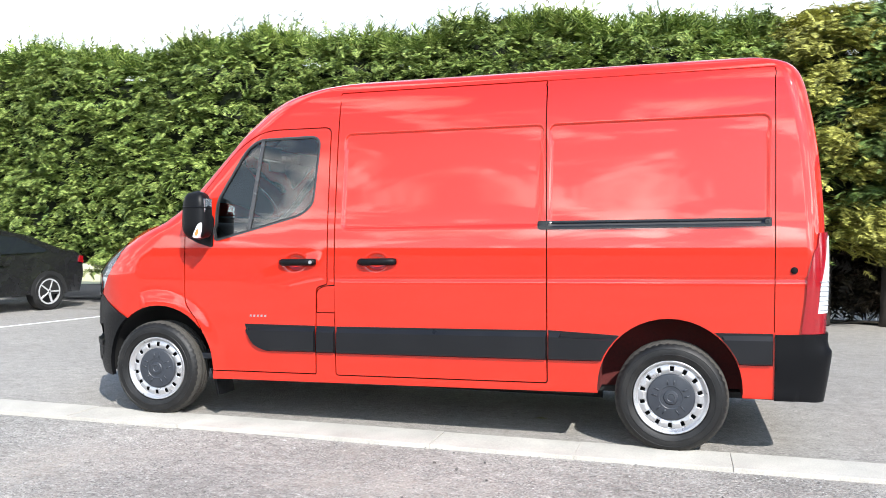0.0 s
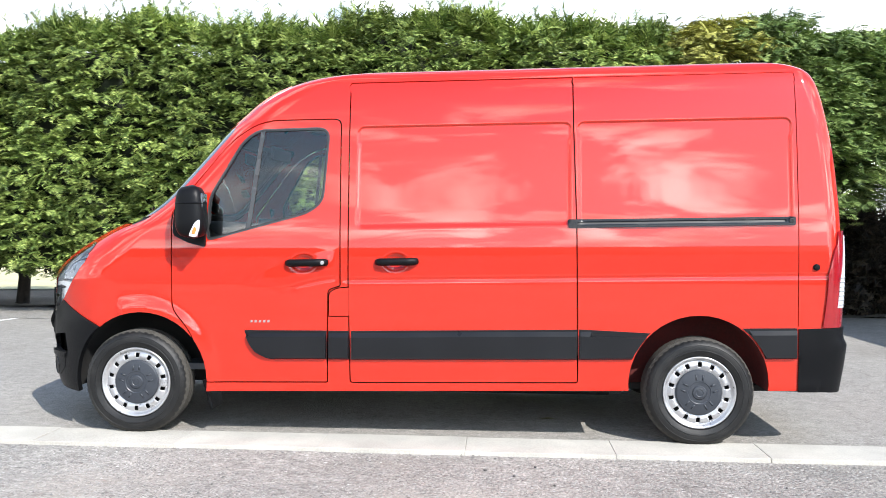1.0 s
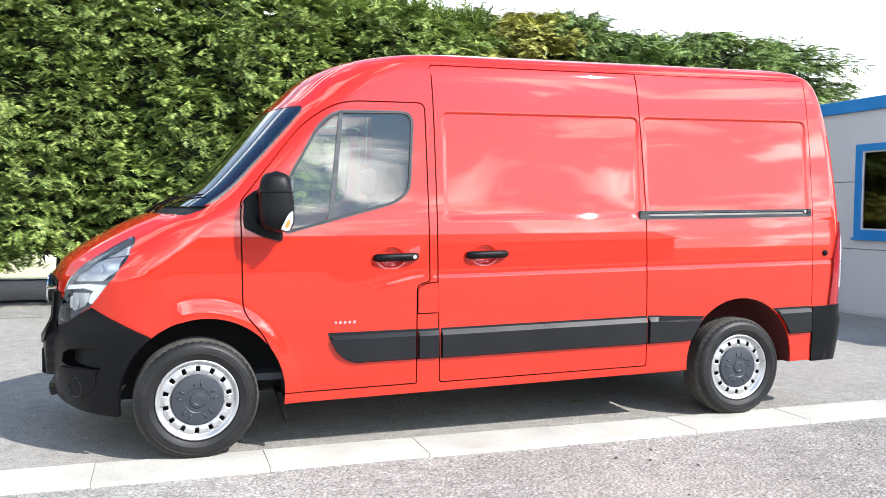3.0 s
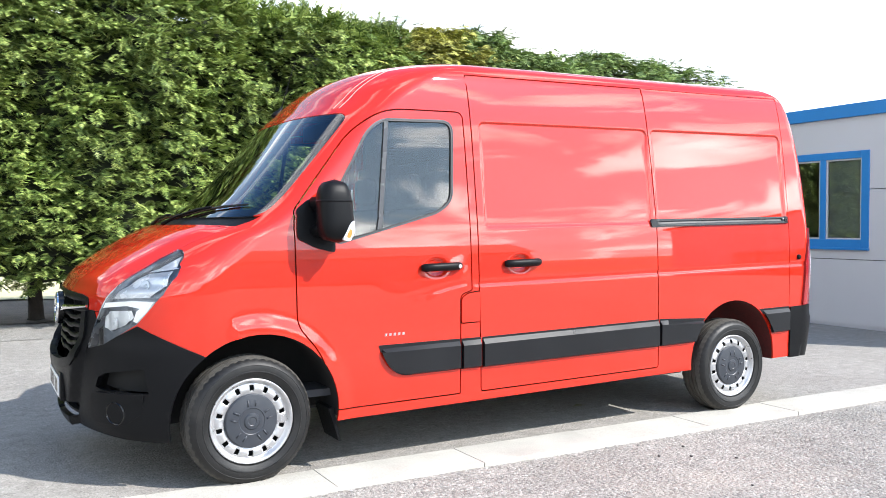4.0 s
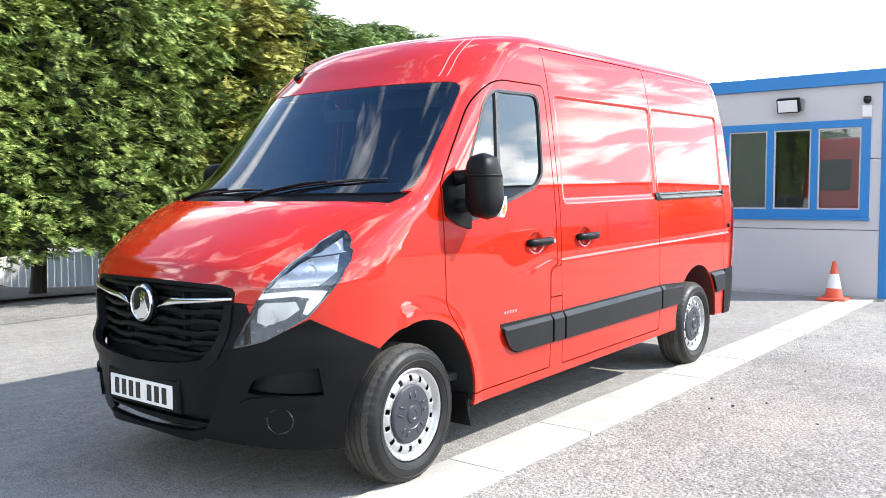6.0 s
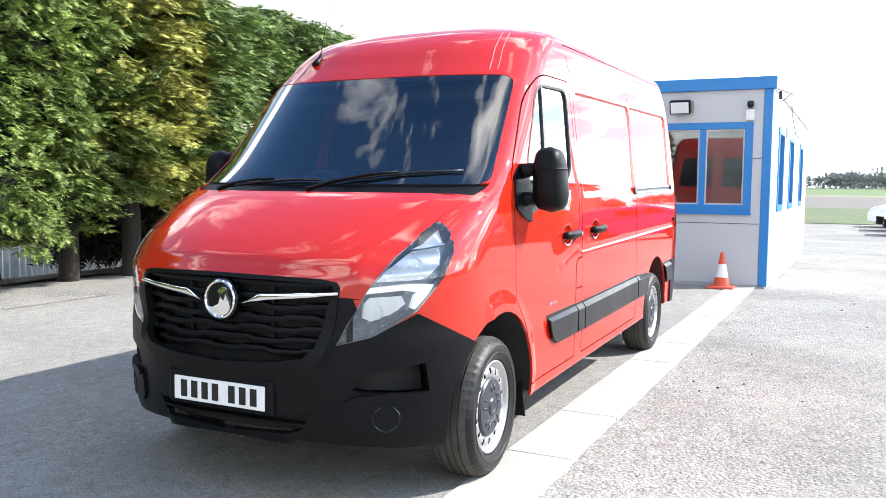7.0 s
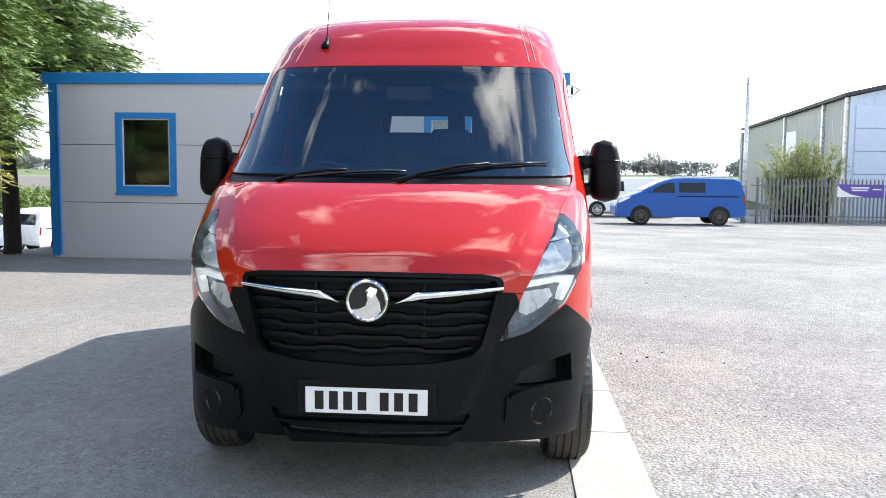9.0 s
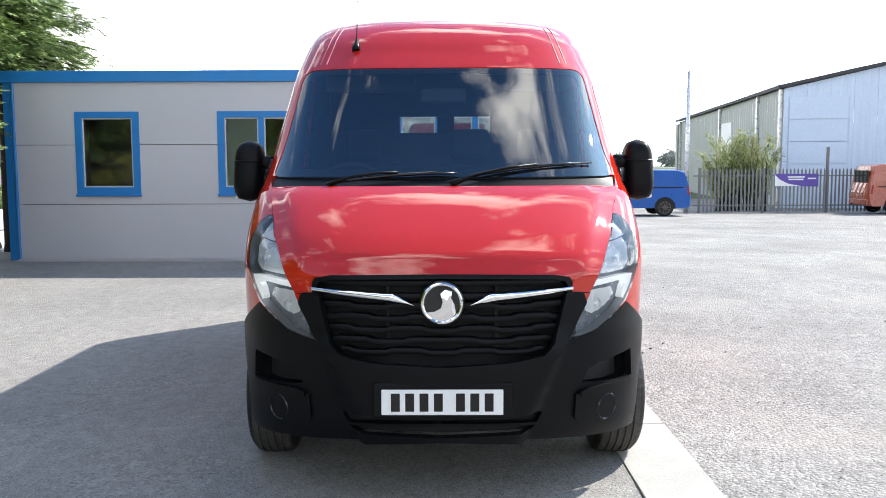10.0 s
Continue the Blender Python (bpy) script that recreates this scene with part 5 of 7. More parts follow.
def headlamp(f):
    lamp = patch(grow(C_LAMP, -0.1), "headlamp", LENS, van, 0.004, 0.008, "clear swept-back headlamp", sides=(f,))
    patch(grow(C_LAMP, 0.6), "bowl", BOWL, lamp, -0.055, 0.0, sides=(f,))
    rim = patch(grow(C_LAMP, 0.05), "lamp_rim", LAMP_GREY, lamp, -0.006, 0.045, "", [grow(C_LAMP, -0.07)], sides=(f,))
    up = skin_poly([(-0.40, 0.165, 1.215), (-0.43, 0.150, 1.130), (-0.515, 0.185, 1.065), (-0.665, 0.340, 1.062), (-0.62, 0.305, 1.125), (-0.50, 0.245, 1.205)])
    patch(grow(up, 0.22), "main_reflector", REFLECTOR, lamp, lambda P, c, r: -0.042 + 0.010 * np.sin(P[:, 2] * 40) ** 2, 0.0, "bright faceted reflector", sides=(f,))
    top = skin_poly([(-0.365, 0.19, 1.285), (-0.375, 0.150, 1.225), (-0.47, 0.20, 1.215), (-0.50, 0.25, 1.212)])
    patch(grow(top, 0.22), "indicator_reflector", REFLECTOR, lamp, -0.035, 0.0, sides=(f,))
    low = skin_poly([(-0.60, 0.25, 0.985), (-0.59, 0.237, 0.955), (-0.63, 0.28, 0.915), (-0.690, 0.355, 0.885), (-0.712, 0.385, 0.900), (-0.712, 0.378, 0.955), (-0.700, 0.355, 0.982)])
    patch(grow(low, 0.16), "dip_reflector", REFLECTOR, lamp, lambda P, c, r: -0.048 + 0.012 * np.sin(P[:, 1] * 95) ** 2, 0.0, "bright faceted reflector", sides=(f,))
    bar = skin_poly([(-0.722, 0.380, 1.024), (-0.690, 0.340, 1.034), (-0.58, 0.225, 1.044), (-0.492, 0.148, 1.036), (-0.520, 0.165, 0.990), (-0.566, 0.205, 0.930), (-0.580, 0.219, 0.938), (-0.548, 0.196, 1.004), (-0.60, 0.250, 1.018), (-0.692, 0.345, 1.008), (-0.724, 0.386, 1.002)])
    patch(bar, "light_bar", DAYLIGHT, lamp, -0.010, 0.03, "white daytime light bar, lit", sides=(f,))
    for x, y, z in ((-0.525, 0.215, 1.140), (-0.668, 0.335, 0.920)):
        c, r = skin_cr(x, y, z)
        p, n = on_skin(c, r, -0.05, f)
        disc_at(p, (n * 0.5 + Vector((-1, 0, 0))).normalized(), [(0.0, 0.030), (0.006, 0.034), (0.009, 0.030), (0.002, 0.024), (-0.004, 0.016), (-0.004, 0.011), (0.012, 0.009), (0.015, 0.0005)], "lamp_bezel", REFLECTOR, lamp, "", 32)


headlamp(False)
headlamp(True)

# wipers on the scuttle
def wiper(pts, arm):
    bm = bmesh.new()
    P = []
    for y, z, o in pts:
        c, r = front_cr(y if y <= MID else 2 * MID - y, z)
        p = skin_at(c, r, o)
        P.append((p[0], p[1] if y <= MID else 2 * MID - p[1], p[2]))
    path_tube(bm, P, [0.005] + [0.008] * (len(P) - 2) + [0.005], 6)
    w = part("wiper", bm, GLOSS_BLACK, van, "black windscreen wiper", smooth=True)
    A = []
    for y, z, o in arm:
        c, r = front_cr(y if y <= MID else 2 * MID - y, z)
        p = skin_at(c, r, o)
        A.append((p[0], p[1] if y <= MID else 2 * MID - p[1], p[2]))
    part("wiper_arm", path_tube(bmesh.new(), A, [0.014] + [0.007] * (len(A) - 1), 8), BLACK_PLASTIC, w, smooth=True)


wiper([(1.615, 1.432, 0.011), (1.46, 1.456, 0.011), (1.28, 1.474, 0.011), (1.10, 1.484, 0.011), (0.965, 1.482, 0.011)], [(1.60, 1.428, 0.011), (1.50, 1.452, 0.026), (1.36, 1.474, 0.024), (1.26, 1.480, 0.02)])
wiper([(1.02, 1.440, 0.011), (0.84, 1.480, 0.011), (0.64, 1.508, 0.011), (0.44, 1.524, 0.011), (0.262, 1.532, 0.011)], [(0.99, 1.430, 0.011), (0.88, 1.462, 0.026), (0.70, 1.500, 0.024), (0.56, 1.517, 0.02)])
# rubbed seams over the windscreen and the aerial
SEALANT = pbr("seam_sealant", (0.62, 0.30, 0.27), 0.45, 0.0, 0.05)
for f in (False, True):
    for d in (0.0, 0.052):
        q = [skin_cr(0.61, 0.315 + d, 2.107), skin_cr(0.613, 0.321 + d, 2.107), skin_cr(0.738, 0.349 + d, 2.22), skin_cr(0.963, 0.389 + d, 2.362), skin_cr(0.96, 0.383 + d, 2.362), skin_cr(0.735, 0.343 + d, 2.22)]
        patch(q, "roof_seam", SEALANT, van, 0.003, 0.004, "", sides=(f,))
c, r = skin_cr(0.63, 2 * MID - 1.545, 2.20)
ap, an = on_skin(c, r, 0.0, True)
foot = part("aerial", path_tube(bmesh.new(), [ap + Vector((-0.02, 0, -0.01)), ap + Vector((0.0, 0, 0.012)), ap + Vector((0.03, 0, 0.035)), ap + Vector((0.045, 0, 0.07))], [0.022, 0.022, 0.015, 0.006], 12), BLACK_PLASTIC, van, "thin black roof aerial", smooth=True)
part("mast", path_tube(bmesh.new(), [ap + Vector((0.042, 0, 0.06)), ap + Vector((0.10, 0, 0.26)), ap + Vector((0.15, 0, 0.42))], [0.0035, 0.0025, 0.0015], 6), BLACK_PLASTIC, foot)

# ---- flanks: windows, strips, handles, rail, lamps, mirrors ----
LAMP_RED = pbr("lamp_red", (0.24, 0.004, 0.008), 0.12, 0.0, 0.1, 20, 90, coat=0.8)
LAMP_CLEAR = pbr("lamp_clear", (0.78, 0.80, 0.82), 0.15, 0.1, 0.08, 20, 120, coat=0.8)
AMBER = pbr("amber_lens", (0.75, 0.22, 0.05), 0.2, 0.0, 0.05, coat=0.5)
SEAL_GREY = pbr("window_trim", (0.045, 0.045, 0.048), 0.28, 0.0, 0.1)
W_CR, W_MID, W_IN = side_poly(WINDOW), side_poly(grow(WINDOW, -0.007)), side_poly(grow(WINDOW, -0.017))
for f in (False, True):
    door = DOORS[f]
    glass_ob = patch(side_poly(grow(WINDOW, 0.004)), "side_window", GLASS_CLEAR, door, -0.010, 0.0, "clear side window", sides=(f,))
    patch(W_CR, "window_trim", SEAL_GREY, door, 0.003, 0.014, "", [W_MID], sides=(f,))
    patch(W_MID, "window_seal", SEAL, door, 0.001, 0.012, "", [W_IN], sides=(f,))
    patch(side_poly([(0.742, 1.374), (0.772, 1.382), (0.848, 2.028), (0.822, 2.026)]), "window_divider", SEAL_GREY, door, 0.001, 0.012, sides=(f,))
    sail = patch(side_poly(round_poly([(0.254, 1.505), (0.256, 1.345), (0.36, 1.292), (0.475, 1.262), (0.478, 1.47), (0.41, 1.56), (0.325, 1.56)], 0.02), 0.025), "mirror_base", BLACK_PLASTIC, door, 0.012, 0.012, sides=(f,))
    # protective strips
    for pts, own in ((round_poly([(0.738, 0.716), (0.765, 0.645), (0.811, 0.572), (0.89, 0.525), (1.286, 0.523), (1.286, 0.710)], [0.01, 0.06, 0.06, 0.04, 0, 0]), door),
                     ([(1.296, 0.522), (1.434, 0.520), (1.434, 0.707), (1.296, 0.709)], van), ([(1.446, 0.519), (2.906, 0.515), (2.906, 0.707), (1.446, 0.707)], DOORS[f, 1]),
                     ([(2.917, 0.515), *[(3.667 - 0.444 * math.cos(q), 0.355 + 0.444 * math.sin(q)) for q in (0.369, 0.48, 0.60, 0.72, 0.826)], (2.917, 0.709)], van),
                     ([(4.272, 0.515), (4.272, 0.709), *[(3.667 + 0.444 * math.cos(q), 0.355 + 0.444 * math.sin(q)) for q in (0.923, 0.80, 0.65, 0.50, 0.369)]], van)):
        xa, xb, za, zb = min(p[0] for p in pts), max(p[0] for p in pts), min(p[1] for p in pts), max(p[1] for p in pts)
        inn = [(xa + 0.006 + (p[0] - xa) * (1 - 0.012 / (xb - xa)), za + 0.010 + (p[1] - za) * (1 - 0.052 / (zb - za))) for p in pts]
        patch(side_poly(pts), "side_strip", STRIP, own, 0.024, 0.010, "black rubbing strip", (), (f,), inner=side_poly(inn), drop=0.021)
    # handles over their hollows
    for x0, own in ((1.019, door), (1.609, DOORS[f, 1])):
        bm = bmesh.new()
        P, n = [], 14
        for k in range(n + 1):
            u = k / n
            c, r = side_cr(x0 + 0.269 * u, 1.153)
            q = skin_at(c, r, 0)
            base_y = float(inset_of(1.153))
            P.append((q[0], base_y - 0.008 - 0.030 * (1 - (2 * u - 1) ** 4), q[2]))
        path_tube(bm, P, [0.014] + [0.019] * (n - 1) + [0.015], 12)
        for v in bm.verts:
            v.co.z = P[0][2] + (v.co.z - P[0][2]) * 1.28
        if f:
            for v in bm.verts:
                v.co.y = 2 * MID - v.co.y
        h = part("door_handle", bm, BLACK_PLASTIC, own, "black plastic pull handle", smooth=True)
        if x0 < 1.5:
            c, r = side_cr(1.262, 1.153)
            q = skin_at(c, r, 0)
            yy = float(inset_of(1.153)) - 0.046
            disc_at(Vector((q[0], yy if not f else 2 * MID - yy, q[2])), Vector((0, -1 if not f else 1, 0)), [(-0.01, 0.013), (0.004, 0.012), (0.005, 0.008), (0.003, 0.0005)], "key_lock", SILVER, h, "", 20)
    # tail lamps at the rear corners
    ct = NF + NS + NC + 1.2
    T = [side_cr(4.425, 0.712), (ct, row_of(0.712)), (ct, row_of(1.22)), (ct - 1.0, row_of(1.318)), side_cr(4.515, 1.312), side_cr(4.490, 1.20)]
    tail = patch(T, "tail_lamp", LAMP_RED, van, 0.016, 0.02, "red and clear upright tail lamp", sides=(f,))
    T2 = [(ct - 7.2, row_of(0.835)), (ct - 0.2, row_of(0.835)), (ct - 0.2, row_of(1.21)), (ct - 1.4, row_of(1.295)), (ct - 3.8, row_of(1.27)), (ct - 6.0, row_of(1.05))]
    patch(T2, "clear_section", LAMP_CLEAR, tail, 0.021, 0.01, sides=(f,))
    for k in range(7):
        z = 0.85 + k * 0.028
        patch([(ct - 7.0, row_of(z)), (ct - 0.3, row_of(z)), (ct - 0.3, row_of(z + 0.006)), (ct - 7.0, row_of(z + 0.006))], "lens_rib", LAMP_GREY, tail, 0.024, 0.006, sides=(f,))
    for k in range(3):
        z = 0.735 + k * 0.028
        patch([(ct - 8.0, row_of(z)), (ct - 0.3, row_of(z)), (ct - 0.3, row_of(z + 0.006)), (ct - 8.0, row_of(z + 0.006))], "lens_rib", LAMP_RED, tail, 0.019, 0.006, sides=(f,))
# sliding door rail on the near side
rail = patch(side_poly(round_poly([(2.842, 1.356), (4.256, 1.357), (4.256, 1.409), (2.842, 1.411)], [0.018, 0.004, 0.004, 0.018])), "door_rail", GLOSS_BLACK, van, 0.012, 0.014, "black sliding door rail",
             [side_poly([(2.90, 1.374), (4.20, 1.374), (4.20, 1.392), (2.90, 1.392)])])
patch(side_poly([(2.89, 1.37), (4.21, 1.37), (4.21, 1.396), (2.89, 1.396)]), "rail_channel", SEAL, rail, 0.003, 0.0)
c, r = side_cr(4.232, 1.383)
disc_at(Vector(skin_at(c, r, 0.012)), Vector((0, -1, 0)), [(0.0, 0.016), (0.006, 0.015), (0.007, 0.009), (0.003, 0.008), (0.003, 0.0005)], "rail_stop", SEAL, rail, "", 20)
c, r = side_cr(4.384, 1.090)
disc_at(Vector(skin_at(c, r, 0.0)), Vector((0, -1, 0)), [(-0.005, 0.021), (0.010, 0.020), (0.016, 0.014), (0.018, 0.0005)], "door_stop", BLACK_PLASTIC, van, "round black rubber door stop", 24)
# small plain bars where the door carries its chrome lettering
for k in range(5):
    x0 = 0.778 + k * 0.0285
    patch(side_poly([(x0, 0.766), (x0 + 0.014, 0.766), (x0 + 0.016, 0.781), (x0 + 0.002, 0.781)]), "letter_bar", SILVER, DOORS[False], 0.003, 0.003)
# rear bumper
c0, r0 = side_cr(4.2805, 0.32)
RB = [(c0, row_of(0.308)), (NCOL - 1, row_of(0.308)), (NCOL - 1, row_of(0.715)), (side_cr(4.2810, 0.70)[0], row_of(0.704))]
RB = dense(RB, 6.0)
patch(RB, "rear_bumper", BLACK_PLASTIC, van, lambda P, c, r: 0.012 + 0.055 * sm(0, 10, c - c0 - 8) * (1 - 0.6 * sm(0.60, 0.66, P[:, 2] - 0.06)), 0.03, "black plastic rear bumper", both=True)
patch(grow(REAR_WINDOW, 0.02), "rear_window", GLASS_CLEAR, van, -0.006, 0.0, "rear door window", sides=(False,))
patch(grow(REAR_WINDOW, 0.02), "rear_window", GLASS_CLEAR, van, -0.006, 0.0, "rear door window", sides=(True,))
# mud flaps
for y in (0.08, 2 * MID - 0.30):
    part("mud_flap", prism([(0.445, 0.36), (0.505, 0.17), (0.515, 0.17), (0.475, 0.36)], y, y + 0.22, "y"), BLACK_PLASTIC, van)


def door_mirror(f):
    sg = -1 if f else 1

    def Y(y):
        return y if not f else 2 * MID - y

    bm = bmesh.new()
    n, m = 18, 28
    rings = []
    for i in range(n + 1):
        t = i / n
        z = 1.300 + 0.348 * t
        e = (1 - abs(2 * t - 1) ** 4.2) ** (1 / 2.6)
        cx, cy = 0.435 - 0.015 * (t - 0.5), -0.068 + 0.012 * (t - 0.5)
        hx, hy = 0.107 * e * (1.03 - 0.14 * t * t) + 0.001, 0.086 * e * (1.03 - 0.16 * t * t) + 0.001
        ring = []
        for k in range(m):
            a = 2 * math.pi * k / m
            ca, sa = math.cos(a), math.sin(a)
            px = hx * math.copysign(abs(ca) ** 0.75, ca)
            if px > 0:
                px *= 0.78
            py = hy * math.copysign(abs(sa) ** 0.62, sa)
            ring.append(bm.verts.new((cx + px, Y(cy + py), z)))
        rings.append(ring)
    for a, b in zip(rings, rings[1:]):
        for k in range(m):
            bm.faces.new((a[k], a[(k + 1) % m], b[(k + 1) % m], b[k]))
    bm.faces.new(rings[0][::-1])
    bm.faces.new(rings[-1])
    mir = part("door_mirror", bm, BLACK_PLASTIC, van, "large black door mirror on two arms", smooth=True)
    for z in (1.525, 1.375):
        a = bmesh.new()
        path_tube(a, [(0.36, Y(0.075), z - 0.01), (0.39, Y(0.03), z), (0.42, Y(-0.03), z + 0.004)], [0.042, 0.036, 0.036], 14)
        part("mirror_arm", a, BLACK_PLASTIC, mir, smooth=True)
    rb, prev = bmesh.new(), None
    for z, g in ((1.519, 0.985), (1.523, 1.025), (1.530, 1.03), (1.535, 0.985)):
        ring = []
        for k in range(m):
            a = 2 * math.pi * k / m
            ca, sa = math.cos(a), math.sin(a)
            px = 0.105 * g * math.copysign(abs(ca) ** 0.75, ca) * (0.78 if ca > 0 else 1)
            ring.append(rb.verts.new((0.433 + px, Y(-0.067 + 0.083 * g * math.copysign(abs(sa) ** 0.62, sa)), z)))
        if prev:
            for k in range(m):
                rb.faces.new((prev[k], prev[(k + 1) % m], ring[(k + 1) % m], ring[k]))
        prev = ring
    part("cover_ridge", rb, BLACK_PLASTIC, mir, auto=40)
    part("mirror_glass", box((0.500, min(Y(-0.115), Y(-0.022)), 1.42), (0.512, max(Y(-0.115), Y(-0.022)), 1.59), 0.002), CHROME, mir)
    ind = prism(round_poly([(0.437, 1.318), (0.482, 1.310), (0.504, 1.362), (0.506, 1.425), (0.480, 1.405), (0.453, 1.352)], 0.012, 3), Y(-0.158), Y(-0.10), "y", bevel=0.004)
    lens = part("indicator", ind, DRL, mir, "white and amber indicator lens", auto=40)
    part("amber_bulb", prism(round_poly([(0.458, 1.330), (0.480, 1.328), (0.492, 1.362), (0.480, 1.382), (0.463, 1.352)], 0.008, 3), Y(-0.161), Y(-0.12), "y"), AMBER, lens)


door_mirror(False)
door_mirror(True)

# ---- inside the cab ----
TRIM = pbr("cab_trim", (0.035, 0.036, 0.040), 0.7, 0.0, 0.12, 6.0, 200.0, 0.0005, 500.0)
CLOTH = pbr("seat_cloth", (0.028, 0.03, 0.036), 0.9, 0.0, 0.2, 20.0, 300.0)
LINING = pbr("van_lining", (0.20, 0.20, 0.20), 0.8, 0.0, 0.1)
dash = bmesh.new()
prism([(0.02, 0.90), (0.02, 1.40), (0.22, 1.43), (0.42, 1.40), (0.56, 1.28), (0.58, 1.10), (0.48, 0.90)], 0.22, 2 * MID - 0.22, "y", dash, 0.02)
part("dashboard", dash, TRIM, van, "dark grey dashboard", auto=40)
part("binnacle", prism([(0.40, 1.36), (0.42, 1.46), (0.55, 1.45), (0.58, 1.36)], 1.44, 1.76, "y", bevel=0.02), TRIM, van, auto=40)
sw = bmesh.new()
N = 40
cen, tilt = Vector((0.70, 1.60, 1.36)), Matrix.Rotation(radians(-52), 4, "Y")
ringv = []
for k in range(N):
    a = 2 * math.pi * k / N
    ring = []
    for j in range(8):
        b = 2 * math.pi * j / 8
        rr = 0.195 + 0.016 * math.cos(b)
        ring.append(sw.verts.new(cen + tilt @ Vector((rr * math.cos(a), rr * math.sin(a), 0.016 * math.sin(b)))))
    ringv.append(ring)
for k in range(N):
    for j in range(8):
        sw.faces.new((ringv[k][j], ringv[(k + 1) % N][j], ringv[(k + 1) % N][(j + 1) % 8], ringv[k][(j + 1) % 8]))
wheel_ob = part("steering_wheel", sw, TRIM, van, "black steering wheel", smooth=True)
hub = bmesh.new()
box((-0.07, -0.09, -0.03), (0.07, 0.09, 0.02), 0.025, 3, hub)
for a in (90, 270, 180):
    d = Vector((math.cos(radians(a)), math.sin(radians(a)), 0))
    tube(hub, d * 0.05, d * 0.19, 0.016, 0.012, 8)
hub.transform(Matrix.Translation(cen) @ tilt)
part("hub", hub, TRIM, wheel_ob)
for y, w in ((0.42, 0.24), (0.86, 0.22), (1.58, 0.25)):
    seat = part("seat", box((0.72, y - w, 0.78), (1.22, y + w, 0.96), 0.06, 4), CLOTH, van, "dark cloth cab seat", smooth=True)
    back = prism([(1.16, 0.90), (1.30, 1.50), (1.38, 1.52), (1.40, 1.46), (1.30, 0.88)], y - w, y + w, "y", bevel=0.03)
    part("backrest", back, CLOTH, seat, auto=40)
    part("headrest", box((1.30, y - 0.13, 1.55), (1.39, y + 0.13, 1.75), 0.04, 4), CLOTH, seat, smooth=True)
# bulkhead with its window
bx = 1.43
for lo, hi in (((0.12, 0.4), (2 * MID - 0.12, 1.73)), ((0.16, 1.73), (0.72, 1.84)), ((1.34, 1.73), (2 * MID - 0.16, 1.84)), ((0.26, 1.84), (2 * MID - 0.26, 2.30))):
    part("bulkhead", box((bx, lo[0], lo[1]), (bx + 0.02, hi[0], hi[1])), TRIM, van)
part("cab_floor", box((0.0, 0.16, 0.42), (1.44, 2 * MID - 0.16, 0.46)), TRIM, van)
part("load_floor", box((1.46, 0.42, 0.52), (4.46, 2 * MID - 0.42, 0.56)), LINING, van)
part("cab_roof_lining", box((0.82, 0.36, 2.17), (1.43, 2 * MID - 0.36, 2.20), 0.02), TRIM, van)
mm = box((0.47, MID - 0.13, 1.86), (0.50, MID + 0.13, 1.94), 0.012)
part("rear_view_mirror", mm, TRIM, van, "cab mirror")
part("sun_visor", box((0.58, 1.20, 1.93), (0.62, 1.72, 2.03), 0.01), TRIM, van)
part("sun_visor", box((0.58, 0.36, 1.93), (0.62, 0.86, 2.03), 0.01), TRIM, van)
# dark lining of the load space
for y in (0.24, 2 * MID - 0.25):
    part("side_lining", box((1.48, y, 0.86), (4.40, y + 0.01, 2.20)), TRIM, van)
part("roof_lining", box((1.48, 0.30, 2.26), (4.30, 2 * MID - 0.30, 2.27)), TRIM, van)

# ---- hedge and conifers ----
def spray_template(kind, n=6, full=0.85):
    """A flat feathery spray along +x, one connected piece of narrow leaflets with gaps between."""
    rs = np.random.RandomState(40 + kind)
    vs, fs = [], []
    for i in range(n + 1):
        t = i / n
        vs.append((t, 0.05 * math.sin(i * 1.1 + kind), -0.26 * t ** 2))
    for i in range(n):
        t = i / n
        p, q = np.array(vs[i]), np.array(vs[i + 1])
        for sg in (-1, 1):
            w = (0.40 * (1 - t) ** 0.7 + 0.08) * rs.uniform(0.7, 1.25)
            vs.append(tuple(p + (q - p) * full))
            vs.append((t + 0.18 + 0.18 * rs.rand(), sg * w, p[2] - 0.06 * rs.rand() - 0.30 * w * w))
            k = len(vs)
            fs.append((i, k - 2, k - 1) if sg > 0 else (k - 2, i, k - 1))
    # the stem itself, as a narrow blade that holds the leaflets together
    vs.append((1.08, 0.0, -0.30))
    fs.append((0, n // 2, len(vs) - 1))
    fs.append((n // 2, 0, 1))
    return np.array(vs), np.array(fs)


TEMPLATES = [spray_template(k) for k in range(5)]
COARSE = [spray_template(k, 3, 1.0) for k in range(5)]


